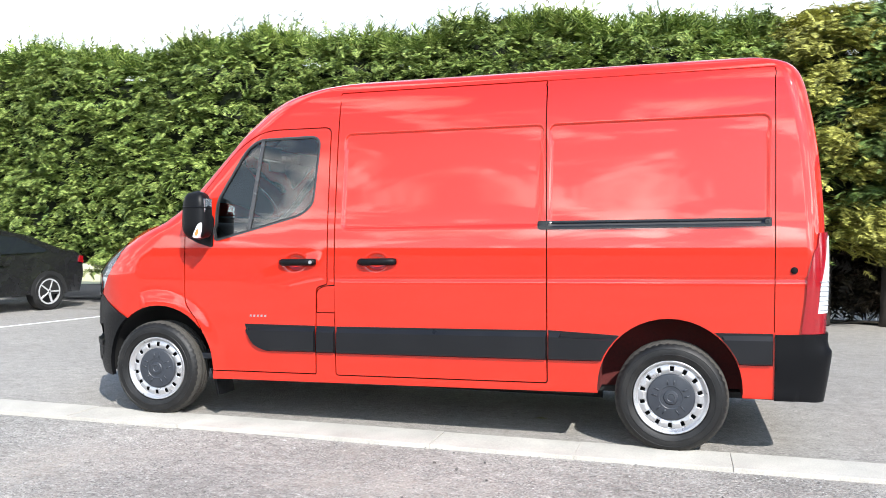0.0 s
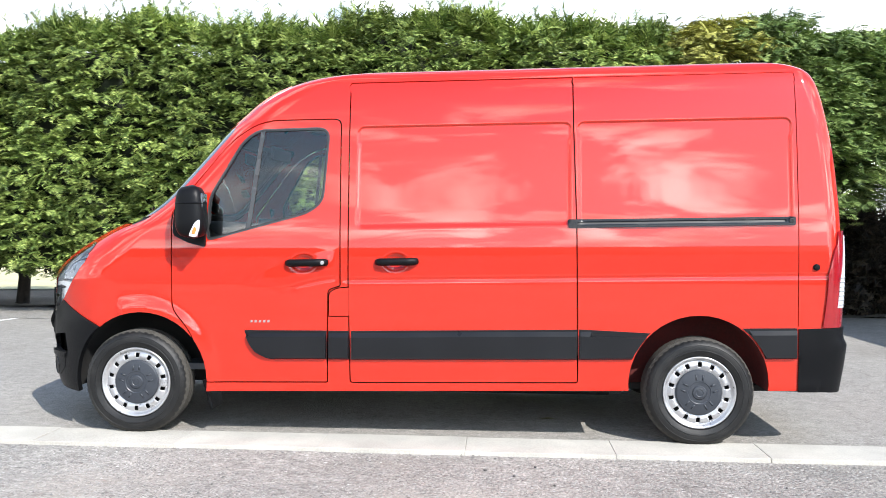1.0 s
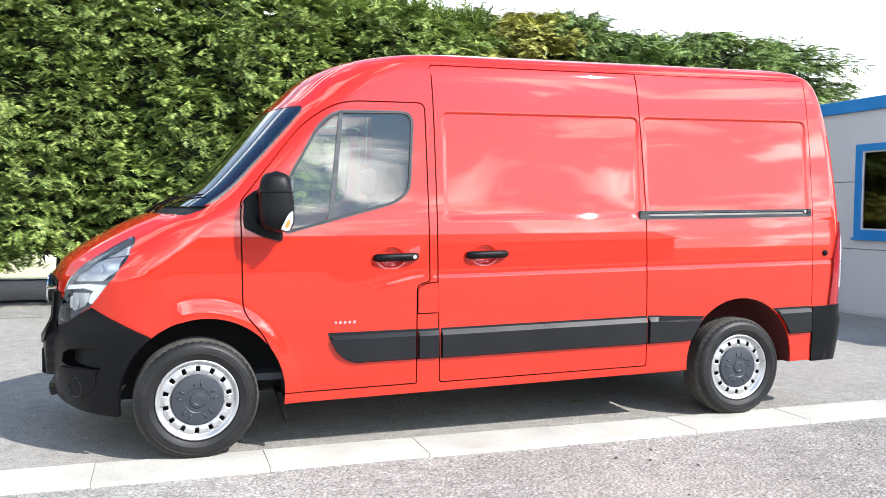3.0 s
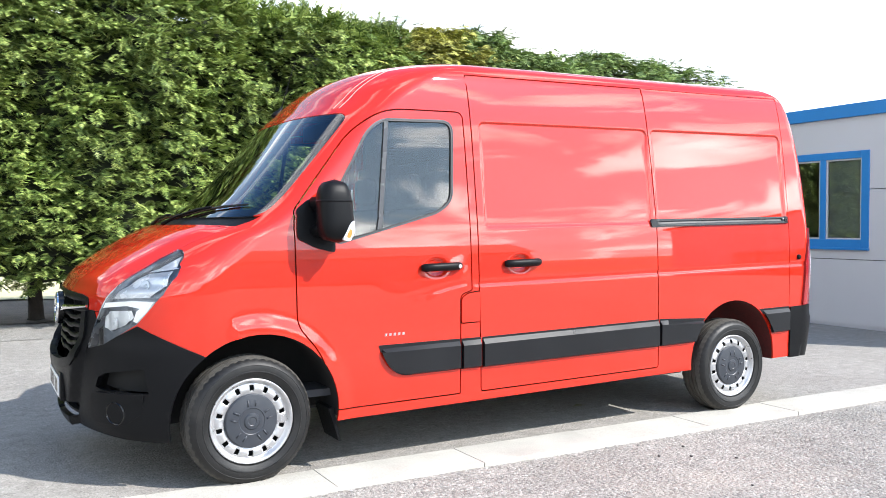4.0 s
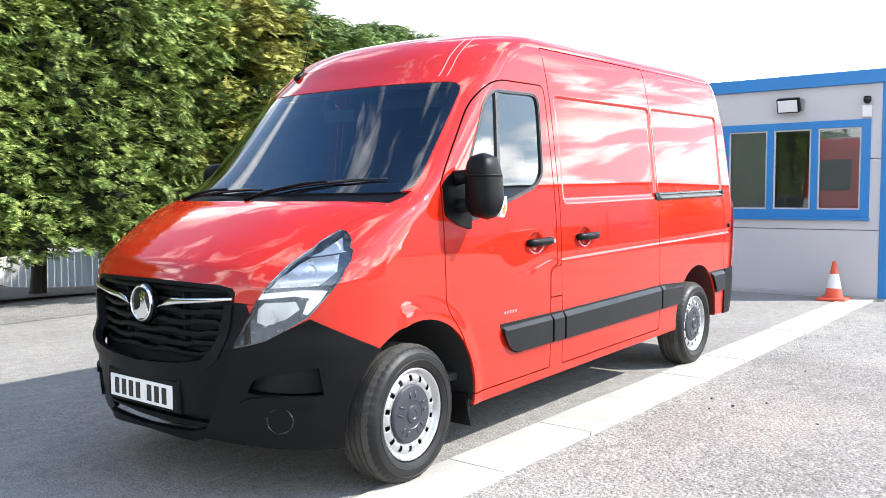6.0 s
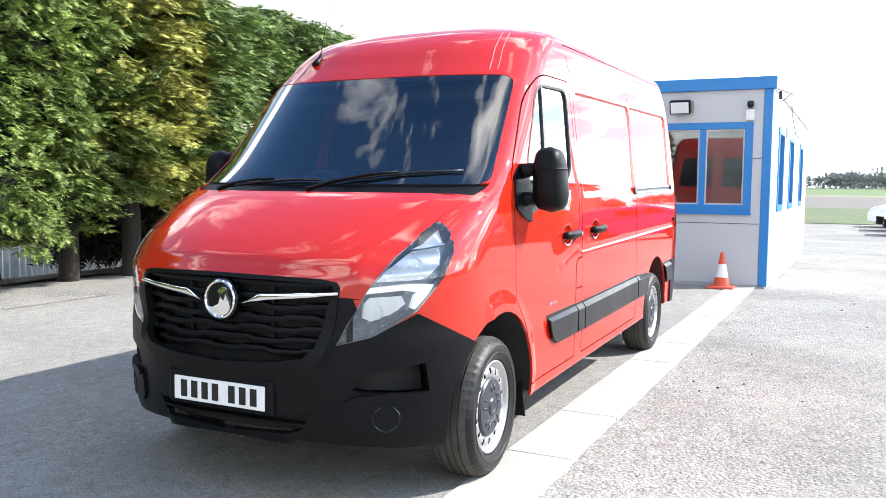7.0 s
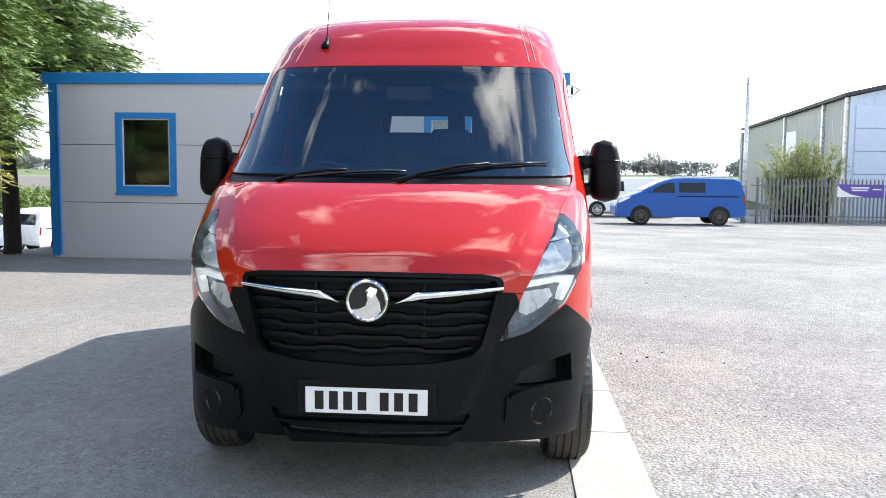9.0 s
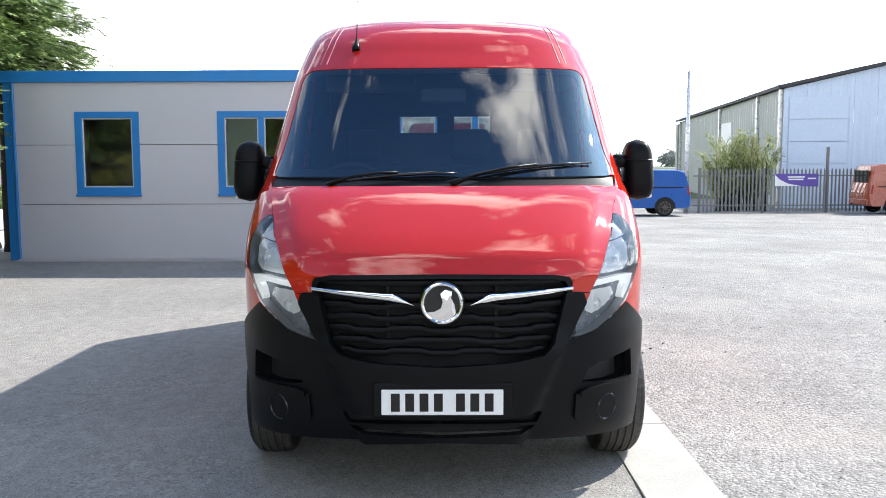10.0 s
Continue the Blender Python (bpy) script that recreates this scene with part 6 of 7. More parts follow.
def foliage(name, P, D, size, mat, parent, rs, flat=0.38, label="", shapes=TEMPLATES):
    """Sprays at points P that grow along D, as one mesh."""
    n = len(P)
    D = D / np.linalg.norm(D, axis=1, keepdims=True)
    up = np.tile(np.array((0, 0, 1.0)), (n, 1)) + rs.normal(0, flat, (n, 3))
    S = np.cross(up, D)
    S /= np.linalg.norm(S, axis=1, keepdims=True) + 1e-9
    U = np.cross(D, S)
    kinds = rs.randint(0, len(shapes), n)
    V, F, o = [], [], 0
    for k, (tv, tf) in enumerate(shapes):
        idx = np.nonzero(kinds == k)[0]
        if not len(idx):
            continue
        L = size[idx][:, None, None]
        v = P[idx][:, None, :] + L * (tv[None, :, 0:1] * D[idx][:, None, :] + tv[None, :, 1:2] * S[idx][:, None, :] + tv[None, :, 2:3] * U[idx][:, None, :])
        m = len(tv)
        f = tf[None, :, :] + (np.arange(len(idx)) * m)[:, None, None] + o
        V.append(v.reshape(-1, 3))
        F.append(f.reshape(-1, 3))
        o += len(idx) * m
    V, F = np.concatenate(V), np.concatenate(F)
    me = bpy.data.meshes.new(name)
    me.vertices.add(len(V))
    me.vertices.foreach_set("co", V.ravel())
    me.loops.add(F.size)
    me.loops.foreach_set("vertex_index", F.ravel().astype(np.int32))
    me.polygons.add(len(F))
    me.polygons.foreach_set("loop_start", np.arange(0, F.size, 3, dtype=np.int32))
    me.update(calc_edges=True)
    me.materials.append(mat)
    ob = new(name, me)
    attach(ob, parent)
    if label:
        ob["label"] = label
    ob["kind"] = "stuff"
    return ob


def lump(x, z, s=0.0):
    """Uneven face of the hedge: swells of single trees and smaller tufts."""
    x, z = np.asarray(x, float), np.asarray(z, float)
    return 0.16 * np.sin(x * 2.3 + 0.7 * np.sin(z * 1.1 + s)) + 0.10 * np.sin(x * 5.1 + z * 2.2 + 1.3) + 0.07 * np.sin(x * 9.7 - z * 6.3 + 0.4) + 0.05 * np.sin(z * 11.0 + x * 3.0) + 0.07 * np.sin(x * 15.0 + 2.0 * np.sin(z * 3.0)) * np.sin(z * 12.5 + x * 1.9)


def top_of(x):
    return 4.66 + 0.10 * np.sin(x * 1.3) + 0.07 * np.sin(x * 3.7 + 1) - 0.06 * np.clip((-x) / 8, 0, 1) - 0.12 * np.clip((x - 3.0) / 2.0, 0, 1)


def face_y(x, z):
    low = np.clip((1.3 - z) / 1.0, 0, 1)
    hi = np.clip((z - 3.6) / 1.0, 0, 1)
    return 7.72 + 0.45 * low ** 1.5 + 0.35 * hi ** 2 - lump(x, z)


hedge = base("hedge", (-3.0, 9.3, 0.0), "tall clipped green cypress hedge with bare stems below", "hedge")
# added inner mass, near-black to paint the shade between the leaves; set back from them, and shallow enough to leave
# the stems free below
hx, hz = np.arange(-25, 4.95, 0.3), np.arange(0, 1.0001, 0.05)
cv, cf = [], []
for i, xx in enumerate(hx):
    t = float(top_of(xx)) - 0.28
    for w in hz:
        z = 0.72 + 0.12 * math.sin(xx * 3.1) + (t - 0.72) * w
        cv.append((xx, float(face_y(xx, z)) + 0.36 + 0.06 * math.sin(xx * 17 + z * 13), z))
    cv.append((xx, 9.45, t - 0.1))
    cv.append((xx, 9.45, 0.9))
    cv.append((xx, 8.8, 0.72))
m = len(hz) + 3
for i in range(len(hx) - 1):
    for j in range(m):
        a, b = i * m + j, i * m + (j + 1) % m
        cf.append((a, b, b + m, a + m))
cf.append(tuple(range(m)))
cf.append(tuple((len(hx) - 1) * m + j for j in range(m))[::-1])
mesh_ob("foliage_shade_core", cv, cf, GAP_SHADE, hedge)
rs = np.random.RandomState(5)


def face_sprays(n, x0, x1, z0, size=(0.085, 0.175), tuft=8):
    """Sprays in tufts that stand out from the hedge by different depths, with dark gaps between."""
    c = n // tuft
    x = rs.uniform(x0, x1, c)
    top = top_of(x)
    z = z0 + 0.10 * np.sin(x * 3.1) + (top - z0) * rs.rand(c) ** 0.92
    z += 0.05 * np.sin(z * 31 + 2.2 * np.sin(x * 4.3) + x * 1.7)
    y = face_y(x, z) + rs.uniform(-0.10, 0.34, c)
    way = np.stack([rs.normal(0, 0.55, c), -0.75 + rs.normal(0, 0.2, c), -0.05 + rs.normal(0, 0.25, c)], 1)
    P = np.repeat(np.stack([x, y, z], 1), tuft, 0) + rs.normal(0, 1, (c * tuft, 3)) * np.array((0.050, 0.040, 0.030))
    D = np.repeat(way, tuft, 0) + rs.normal(0, 1, (c * tuft, 3)) * np.array((0.50, 0.22, 0.20)) + np.array((0, 0, -0.10))
    return P, D, rs.uniform(size[0], size[1], c * tuft)


def top_sprays(n, x0, x1, tall=1.0):
    x = rs.uniform(x0, x1, n)
    z = top_of(x) - 0.12 + rs.uniform(-0.1, 0.1, n)
    y = rs.uniform(8.0, 9.3, n)
    D = np.stack([rs.normal(0, 0.45, n), rs.normal(-0.25, 0.4, n), 0.8 + rs.normal(0, 0.2, n)], 1)
    return np.stack([x, y, z], 1), D, rs.uniform(0.2, 0.38, n) * tall


P, D, S = face_sprays(68000, -13.0, 4.9, 0.62)
foliage("foliage", P, D, S, LEAF_GREEN, hedge, rs, 0.26)
P, D, S = face_sprays(3500, -25.0, -13.0, 0.62)
foliage("foliage_far", P, D, S * 1.8, LEAF_GREEN, hedge, rs)
P, D, S = top_sprays(5500, -16.0, 4.9)
foliage("top_growth", P, D, S, LEAF_GREEN, hedge, rs)
# leading shoots above the clipped top: stems with small sprays
sx = rs.uniform(-14, 4.6, 330)
PP, DD, SS = [], [], []
for xx in sx:
    h, yy = rs.uniform(0.10, 0.34) + 0.32 * rs.rand() ** 3, rs.uniform(8.0, 8.8)
    lean = rs.normal(0, 0.30), rs.normal(-0.1, 0.2)
    for k in range(8):
        t = k / 7
        PP.append((xx + lean[0] * h * t * t, yy + lean[1] * h * t, float(top_of(xx)) + 0.0 + h * t))
        DD.append((rs.normal(0, 0.6) + lean[0], rs.normal(0, 0.5), 0.75))
        SS.append(0.17 * (1.15 - 0.65 * t))
foliage("top_shoot", np.array(PP), np.array(DD), np.array(SS), LEAF_GREEN, hedge, rs)
for k, xx in enumerate(np.arange(-14.5, 5.0, 1.15)):
    xx += rs.uniform(-0.25, 0.25)
    yy = 9.35 + rs.uniform(-0.12, 0.25)
    r = rs.uniform(0.07, 0.12)
    part("stem", path_tube(bmesh.new(), [(xx, yy, -0.05), (xx + 0.01, yy, 0.06), (xx + rs.uniform(-.05, .05), yy, 0.5), (xx + rs.uniform(-.1, .1), yy, 1.3)], [r * 1.6, r * 1.15, r, r * 0.8], 10), BARK, hedge, smooth=True)


def conifer(name, cx, cy, radius, z0, z1, mat, n, label, thin=0.0, side=None):
    """A loose cypress: stem, limbs and drooping boughs of many sprays."""
    t = base(name, (cx, cy, 0.0), label, "tree", "conifers at the end of the hedge")
    r = 0.14
    part("trunk", path_tube(bmesh.new(), [(cx, cy, -0.05 + float(hollow(cx, cy))), (cx + 0.02, cy, 0.12), (cx + 0.04, cy + 0.02, 0.9), (cx - 0.03, cy, 2.2), (cx, cy, z1 - 0.5)], [r * 1.12, r * 1.04, r, r * 0.75, 0.03], 12), BARK, t, smooth=True)
    P, D, S = [], [], []
    limbs = bmesh.new()
    nb = 62
    for k in range(nb):
        u = (k + rs.rand()) / nb
        z = z0 + 0.25 + (z1 - z0 - 0.35) * u
        a = k * 2.399 + rs.uniform(-0.4, 0.4)
        reach = radius * (0.55 + 0.55 * math.sin(math.pi * min(1, 0.22 + 0.80 * u)) ** 0.6) * rs.uniform(0.78, 1.12)
        if u > 0.85:
            reach *= 0.35 + 0.65 * (1 - u) / 0.15
        d = np.array((math.cos(a), math.sin(a)))
        droop = rs.uniform(0.05, 0.30)
        pts = []
        for q in np.linspace(0, 1, 5):
            pts.append((cx + d[0] * reach * q, cy + d[1] * reach * q, z + 0.10 * reach * q - droop * reach * q * q))
        path_tube(limbs, pts, [0.035, 0.028, 0.02, 0.012, 0.006], 5)
        m = int(n / nb)
        q = rs.rand(m) ** 0.6
        base_p = np.array([np.interp(q, np.linspace(0, 1, 5), [p[i] for p in pts]) for i in range(3)]).T
        spread = 0.05 + 0.10 * q[:, None]
        P.append(base_p + rs.normal(0, 1, (m, 3)) * spread * np.array((1, 1, 0.55)))
        D.append(np.stack([d[0] + rs.normal(0, 0.5, m), d[1] + rs.normal(0, 0.5, m), -0.08 + rs.normal(0, 0.28, m)], 1))
        S.append(rs.uniform(0.10, 0.21, m))
    lm = part("bough", limbs, BARK, t, smooth=True)
    lm["kind"] = "stuff"
    # added core inside the crown; its near-black colour paints the shade between boughs
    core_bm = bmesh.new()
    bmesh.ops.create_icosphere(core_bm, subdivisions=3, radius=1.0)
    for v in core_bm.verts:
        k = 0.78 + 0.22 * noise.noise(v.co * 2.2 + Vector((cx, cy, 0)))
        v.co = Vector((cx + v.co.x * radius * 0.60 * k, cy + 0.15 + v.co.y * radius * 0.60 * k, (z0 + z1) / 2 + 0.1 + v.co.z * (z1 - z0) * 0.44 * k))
    part("crown_shade_core", core_bm, GAP_SHADE, t, smooth=True)
    crown = foliage("crown", np.concatenate(P), np.concatenate(D), np.concatenate(S), mat, t, rs, 0.28)
    return t


conifer("conifer", 4.75, 8.75, 1.15, 0.95, 4.88, LEAF_GREEN, 14000, "green cypress tree with drooping boughs")
conifer("conifer", 5.75, 8.55, 1.28, 1.00, 4.86, LEAF_YELLOW, 17000, "yellowing cypress tree with drooping boughs")
conifer("conifer", 6.75, 8.70, 1.30, 1.40, 4.95, LEAF_DARK, 14000, "dark green cypress tree with drooping boughs")
conifer("conifer", 7.60, 9.0, 1.25, 1.65, 4.75, LEAF_DARK, 15000, "green cypress tree with a bare lower stem")
conifer("conifer", 8.65, 9.55, 1.30, 2.55, 4.90, LEAF_DARK, 14000, "green cypress tree with a bare lower stem")
conifer("conifer", 10.0, 9.35, 1.50, 2.9, 5.0, LEAF_DARK, 8000, "green cypress tree overhanging the office roof")
conifer("conifer", 11.4, 9.25, 1.45, 3.1, 4.9, LEAF_DARK, 6000, "green cypress tree overhanging the office roof")
conifer("conifer", 11.2, 12.4, 1.35, -0.35, 3.6, LEAF_DARK, 7000, "low dark cypress beyond the corner of the office")
conifer("conifer", 13.0, 14.6, 1.45, -0.6, 3.6, LEAF_DARK, 6000, "low dark cypress beyond the corner of the office")
# undergrowth behind the stems: brown twigs, coloured near-black for the shade there
TWIG = leaf_mat("twig_in_shade", (0.012, 0.010, 0.007), (0.035, 0.028, 0.018), (0.09, 0.07, 0.045), thin=0.0)
thicket = base("undergrowth", (3.0, 9.9, 0.0), "tangled twigs behind the hedge stems, coloured dark for shade", "bush", kind="stuff")
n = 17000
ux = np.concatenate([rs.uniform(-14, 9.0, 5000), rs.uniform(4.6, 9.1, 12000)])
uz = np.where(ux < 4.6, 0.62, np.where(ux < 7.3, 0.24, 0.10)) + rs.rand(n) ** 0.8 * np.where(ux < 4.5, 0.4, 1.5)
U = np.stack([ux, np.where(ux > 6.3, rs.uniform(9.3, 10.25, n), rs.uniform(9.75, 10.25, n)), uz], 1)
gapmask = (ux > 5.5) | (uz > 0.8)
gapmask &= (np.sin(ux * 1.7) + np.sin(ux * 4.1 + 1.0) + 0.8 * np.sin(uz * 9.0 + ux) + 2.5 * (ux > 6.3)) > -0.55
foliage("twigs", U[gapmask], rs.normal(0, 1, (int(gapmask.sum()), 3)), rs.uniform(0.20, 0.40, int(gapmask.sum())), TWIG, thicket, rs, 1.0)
# dark twigs and litter under the trees
verge = sheet("verge", np.arange(-30, 9.3, 0.5), np.arange(8.9, 13.0, 0.4), 0.03, pbr("leaf_litter", (0.10, 0.085, 0.065), 0.95, 0.0, 0.5, 5.0, 60.0, 0.02, 30.0), "dry leaf litter under the hedge", "ground", 0.05)

# sunlit rough grass beyond the hedge's shadow
MEADOW = pbr("sunlit_dry_grass", (0.52, 0.48, 0.28), 0.9, 0.0, 0.3, 0.8, 14.0, tint=(0.46, 0.46, 0.24))
sheet("meadow", np.arange(-34, 4.6, 0.8), np.arange(12.6, 40.0, 1.2), 0.05, MEADOW, "sunlit yellow-green rough grass beyond the hedge", "grass", 0.08)
# pale fence on the lower ground behind the trees
fence = base("fence", (6.0, 14.2, -0.75), "pale picket fence in the sun behind the trees", "fence")
FENCE = pbr("pale_fence", (0.74, 0.72, 0.68), 0.7, 0.0, 0.08, 2.0, 40.0)
for k, xx in enumerate(np.arange(2.4, 13.0, 1.83)):
    zf = float(hollow(xx + 0.9, 14.2))
    part("post", box((xx - 0.05, 14.15, zf - 0.1), (xx + 0.05, 14.25, zf + 1.05), 0.006, 1), FENCE, fence)
    for j in range(12):
        a = xx + 0.05 + j * 0.144
        part("board", box((a + 0.006, 14.18, zf + 0.03), (a + 0.132, 14.20 + 0.006 * (j % 2), zf + 0.95), 0.003, 1), FENCE, fence)
    part("cap_rail", box((xx + 0.05, 14.16, zf + 0.95), (xx + 1.78, 14.23, zf + 1.0), 0.004, 1), FENCE, fence)

# ---- vehicles and buildings further off ----
def profile_body(M, prof, width, top_in, belt, name, mat, parent, bev=0.06, label=""):
    """A vehicle body from its side outline (along, height), drawn in above the belt line."""
    bm = bmesh.new()
    W = width / 2
    n = len(prof)
    cols = []
    for u in (-1.0, -0.94, -0.6, 0.0, 0.6, 0.94, 1.0):
        ring = []
        for a, z in prof:
            k = W - top_in * max(0.0, min(1.0, (z - belt) / 0.8))
            e = 0.05 if abs(u) == 1.0 else 0.0
            ring.append(bm.verts.new((a * (1 - 0.012 * (abs(u) == 1.0)), k * u, z - e * (z > belt) * 0.6)))
        cols.append(ring)
    for p, q in zip(cols, cols[1:]):
        for k in range(n):
            bm.faces.new((p[k], p[(k + 1) % n], q[(k + 1) % n], q[k]))
    bm.faces.new(cols[0][::-1])
    bm.faces.new(cols[-1])
    bm.transform(M)
    return part(name, bm, mat, parent, label, auto=32)


def side_panel(M, poly, width, top_in, belt, side, name, mat, parent, proud=0.006, label=""):
    bm = bmesh.new()
    W = width / 2

    def y(z, o):
        return side * (W - top_in * max(0.0, min(1.0, (z - belt) / 0.8)) + o)

    a = [bm.verts.new((p[0], y(p[1], proud), p[1])) for p in poly]
    b = [bm.verts.new((p[0], y(p[1], -0.02), p[1])) for p in poly]
    bm.faces.new(a)
    for k in range(len(poly)):
        bm.faces.new((a[k], a[(k + 1) % len(poly)], b[(k + 1) % len(poly)], b[k]))
    bm.transform(M)
    return part(name, bm, mat, parent, label)


def road_wheel(M, x, side, width, r, parent, rim_mat, spokes=10):
    y = side * (width / 2 - 0.02)
    w = base("wheel", tuple(M @ Vector((x, y, 0))), "", "")
    attach(w, parent)
    t = lathe(bmesh.new(), [(-0.10 * side, r * 0.66), (-0.02 * side, r * 0.68), (0.0, r * 0.85), (-0.03 * side, r), (-0.19 * side, r), (-0.21 * side, r * 0.7)], (x, y, r), "y", 32, True)
    t.transform(M)
    part("tyre", t, RUBBER, w, auto=40)
    d = lathe(bmesh.new(), [(-0.10 * side, r * 0.66), (-0.09 * side, 0.0005)], (x, y, r), "y", 24)
    d.transform(M)
    part("brake", d, DARK, w)
    g = lathe(bmesh.new(), [(-0.03 * side, r * 0.68), (-0.01 * side, r * 0.68), (-0.01 * side, r * 0.60), (-0.04 * side, r * 0.60)], (x, y, r), "y", 32, True)
    g.transform(M)
    rim = part("rim", g, rim_mat, w, auto=40)
    for k in range(spokes):
        a = 2 * math.pi * k / spokes
        s = bmesh.new()
        tube(s, (x + 0.02 * math.cos(a), y - 0.03 * side, r + 0.02 * math.sin(a)), (x + r * 0.64 * math.cos(a), y - 0.02 * side, r + r * 0.64 * math.sin(a)), 0.026, 0.018, 6)
        s.transform(M)
        part("spoke", s, rim_mat, rim)
    return w


TINT = pbr("dark_tinted_glass", (0.012, 0.015, 0.018), 0.05, 0.0, 0.02)
VAN_BLUE = pbr("blue_van_paint", (0.003, 0.075, 0.32), 0.35, 0.0, 0.03, coat=0.1, spec=0.25)
VAN_WHITE = pbr("white_van_paint", (0.80, 0.80, 0.80), 0.3, 0.0, 0.02, coat=0.8)
VAN_ORANGE = pbr("orange_van_paint", (0.33, 0.045, 0.012), 0.3, 0.0, 0.03, coat=0.9)
CAR_BLACK = pbr("black_car_paint", (0.012, 0.012, 0.013), 0.25, 0.0, 0.05, coat=0.9)
ALLOY = pbr("alloy_wheel", (0.62, 0.62, 0.63), 0.3, 0.5, 0.04)
DARK_ALLOY = pbr("dark_alloy_wheel", (0.10, 0.09, 0.08), 0.3, 0.5, 0.05)


def far_van(at, yaw, mat, label, L=4.9, H=1.97, Wd=1.9, rim=ALLOY, glazed=True, group="", nose_black=True, rails=False):
    """A mid-size van, nose towards local -x."""
    M = Matrix.Translation(at) @ pose(0, 0, 0, 0, 0, yaw)
    v = base("parked_van", at, label, "van", group)
    h = H
    prof = [(-L / 2 + 0.06, 0.30), (-L / 2, 0.50), (-L / 2 + 0.03, 0.78), (-L / 2 + 0.16, 0.98), (-L / 2 + 0.75, 1.16), (-L / 2 + 1.0, 1.26), (-L / 2 + 1.72, h - 0.13), (-L / 2 + 2.05, h - 0.03), (-L / 2 + 2.6, h), (L / 2 - 0.45, h - 0.02), (L / 2 - 0.22, h - 0.09), (L / 2 - 0.06, 1.15),
            (L / 2, 0.75), (L / 2 - 0.02, 0.42), (L / 2 - 0.1, 0.32)]
    profile_body(M, prof, Wd, 0.17, 1.15, "body", mat, v)
    wf, wr = -L / 2 + 0.93, L / 2 - 0.97
    for side in (-1, 1):
        side_panel(M, [(-L / 2 + 1.12, 1.22), (-L / 2 + 1.78, h - 0.22), (-L / 2 + 2.12, h - 0.18), (-L / 2 + 2.16, 1.20)], Wd, 0.17, 1.15, side, "cab_window", TINT, v)
        if glazed:
            side_panel(M, [(-L / 2 + 2.30, 1.22), (-L / 2 + 2.30, h - 0.18), (-L / 2 + 3.25, h - 0.18), (-L / 2 + 3.25, 1.22)], Wd, 0.17, 1.15, side, "load_window", TINT, v)
        side_panel(M, [(-L / 2 + 2.22, 1.06), (L / 2 - 0.3, 1.06), (L / 2 - 0.3, 1.10), (-L / 2 + 2.22, 1.10)], Wd, 0.17, 1.15, side, "door_rail", DARK, v)
        for wx in (wf, wr):
            # flat near-black patch in place of the shaded hollow over the wheel
            side_panel(M, [(wx + 0.40 * math.cos(q), max(0.28, 0.33 + 0.40 * math.sin(q))) for q in np.linspace(-0.1, math.pi + 0.1, 14)], Wd, 0.17, 1.15, side, "wheel_arch", DARK, v, 0.004)
            road_wheel(M, wx, side, Wd + 0.07, 0.335, v, rim)
        side_panel(M, [(-L / 2 + 0.10, 0.80), (-L / 2 + 0.48, 0.98), (-L / 2 + 0.55, 1.06), (-L / 2 + 0.30, 1.02), (-L / 2 + 0.12, 0.94)], Wd, 0.17, 1.15, side, "headlamp", LAMP_CLEAR, v)
        side_panel(M, [(L / 2 - 0.12, 0.80), (L / 2 - 0.04, 0.80), (L / 2 - 0.09, 1.15), (L / 2 - 0.16, 1.15)], Wd, 0.17, 1.15, side, "tail_lamp", LAMP_RED, v)
        if nose_black:
            side_panel(M, [(-L / 2 + 0.06, 0.31), (-L / 2 + 0.01, 0.50), (-L / 2 + 0.02, 0.70), (-L / 2 + 0.45, 0.66), (-L / 2 + 0.50, 0.31)], Wd, 0.17, 1.15, side, "bumper_side", BLACK_PLASTIC, v)
        mb = box((-L / 2 + 1.18, side * (Wd / 2 + 0.02) - 0.07, 1.20), (-L / 2 + 1.32, side * (Wd / 2 + 0.10) + 0.07, 1.38), 0.05, 3)
        mb.transform(M)
        part("door_mirror", mb, mat, v, smooth=True)
        if rails:
            rb = tube(bmesh.new(), (-L / 2 + 2.2, side * 0.68, h + 0.05), (L / 2 - 0.5, side * 0.68, h + 0.04), 0.02)
            rb.transform(M)
            part("roof_rail", rb, ALLOY, v)
    ws = bmesh.new()
    q = [ws.verts.new(p) for p in ((-L / 2 + 1.02, -0.74, 1.295), (-L / 2 + 1.02, 0.74, 1.295), (-L / 2 + 1.70, 0.62, h - 0.13), (-L / 2 + 1.70, -0.62, h - 0.13))]
    ws.faces.new(q)
    ws.transform(Matrix.Translation((0, 0, 0)) @ M @ Matrix.Translation((-0.012, 0, 0.012)))
    part("windscreen", ws, TINT, v)
    rw = box((L / 2 - 0.10, -0.62, 1.22), (L / 2 - 0.075, 0.62, h - 0.25), 0.01)
    rw.transform(M)
    part("rear_window", rw, TINT, v)
    nb = box((-L / 2 - 0.012, -0.80, 0.32), (-L / 2 + 0.1, 0.80, 0.70), 0.03)
    nb.transform(M)
    part("front_bumper", nb, BLACK_PLASTIC if nose_black else mat, v)
    rb = box((L / 2 - 0.06, -0.84, 0.36), (L / 2 + 0.02, 0.84, 0.58), 0.03)
    rb.transform(M)
    part("rear_bumper", rb, mat, v)
    return v


def gz(x):
    return float(ground_z(x))


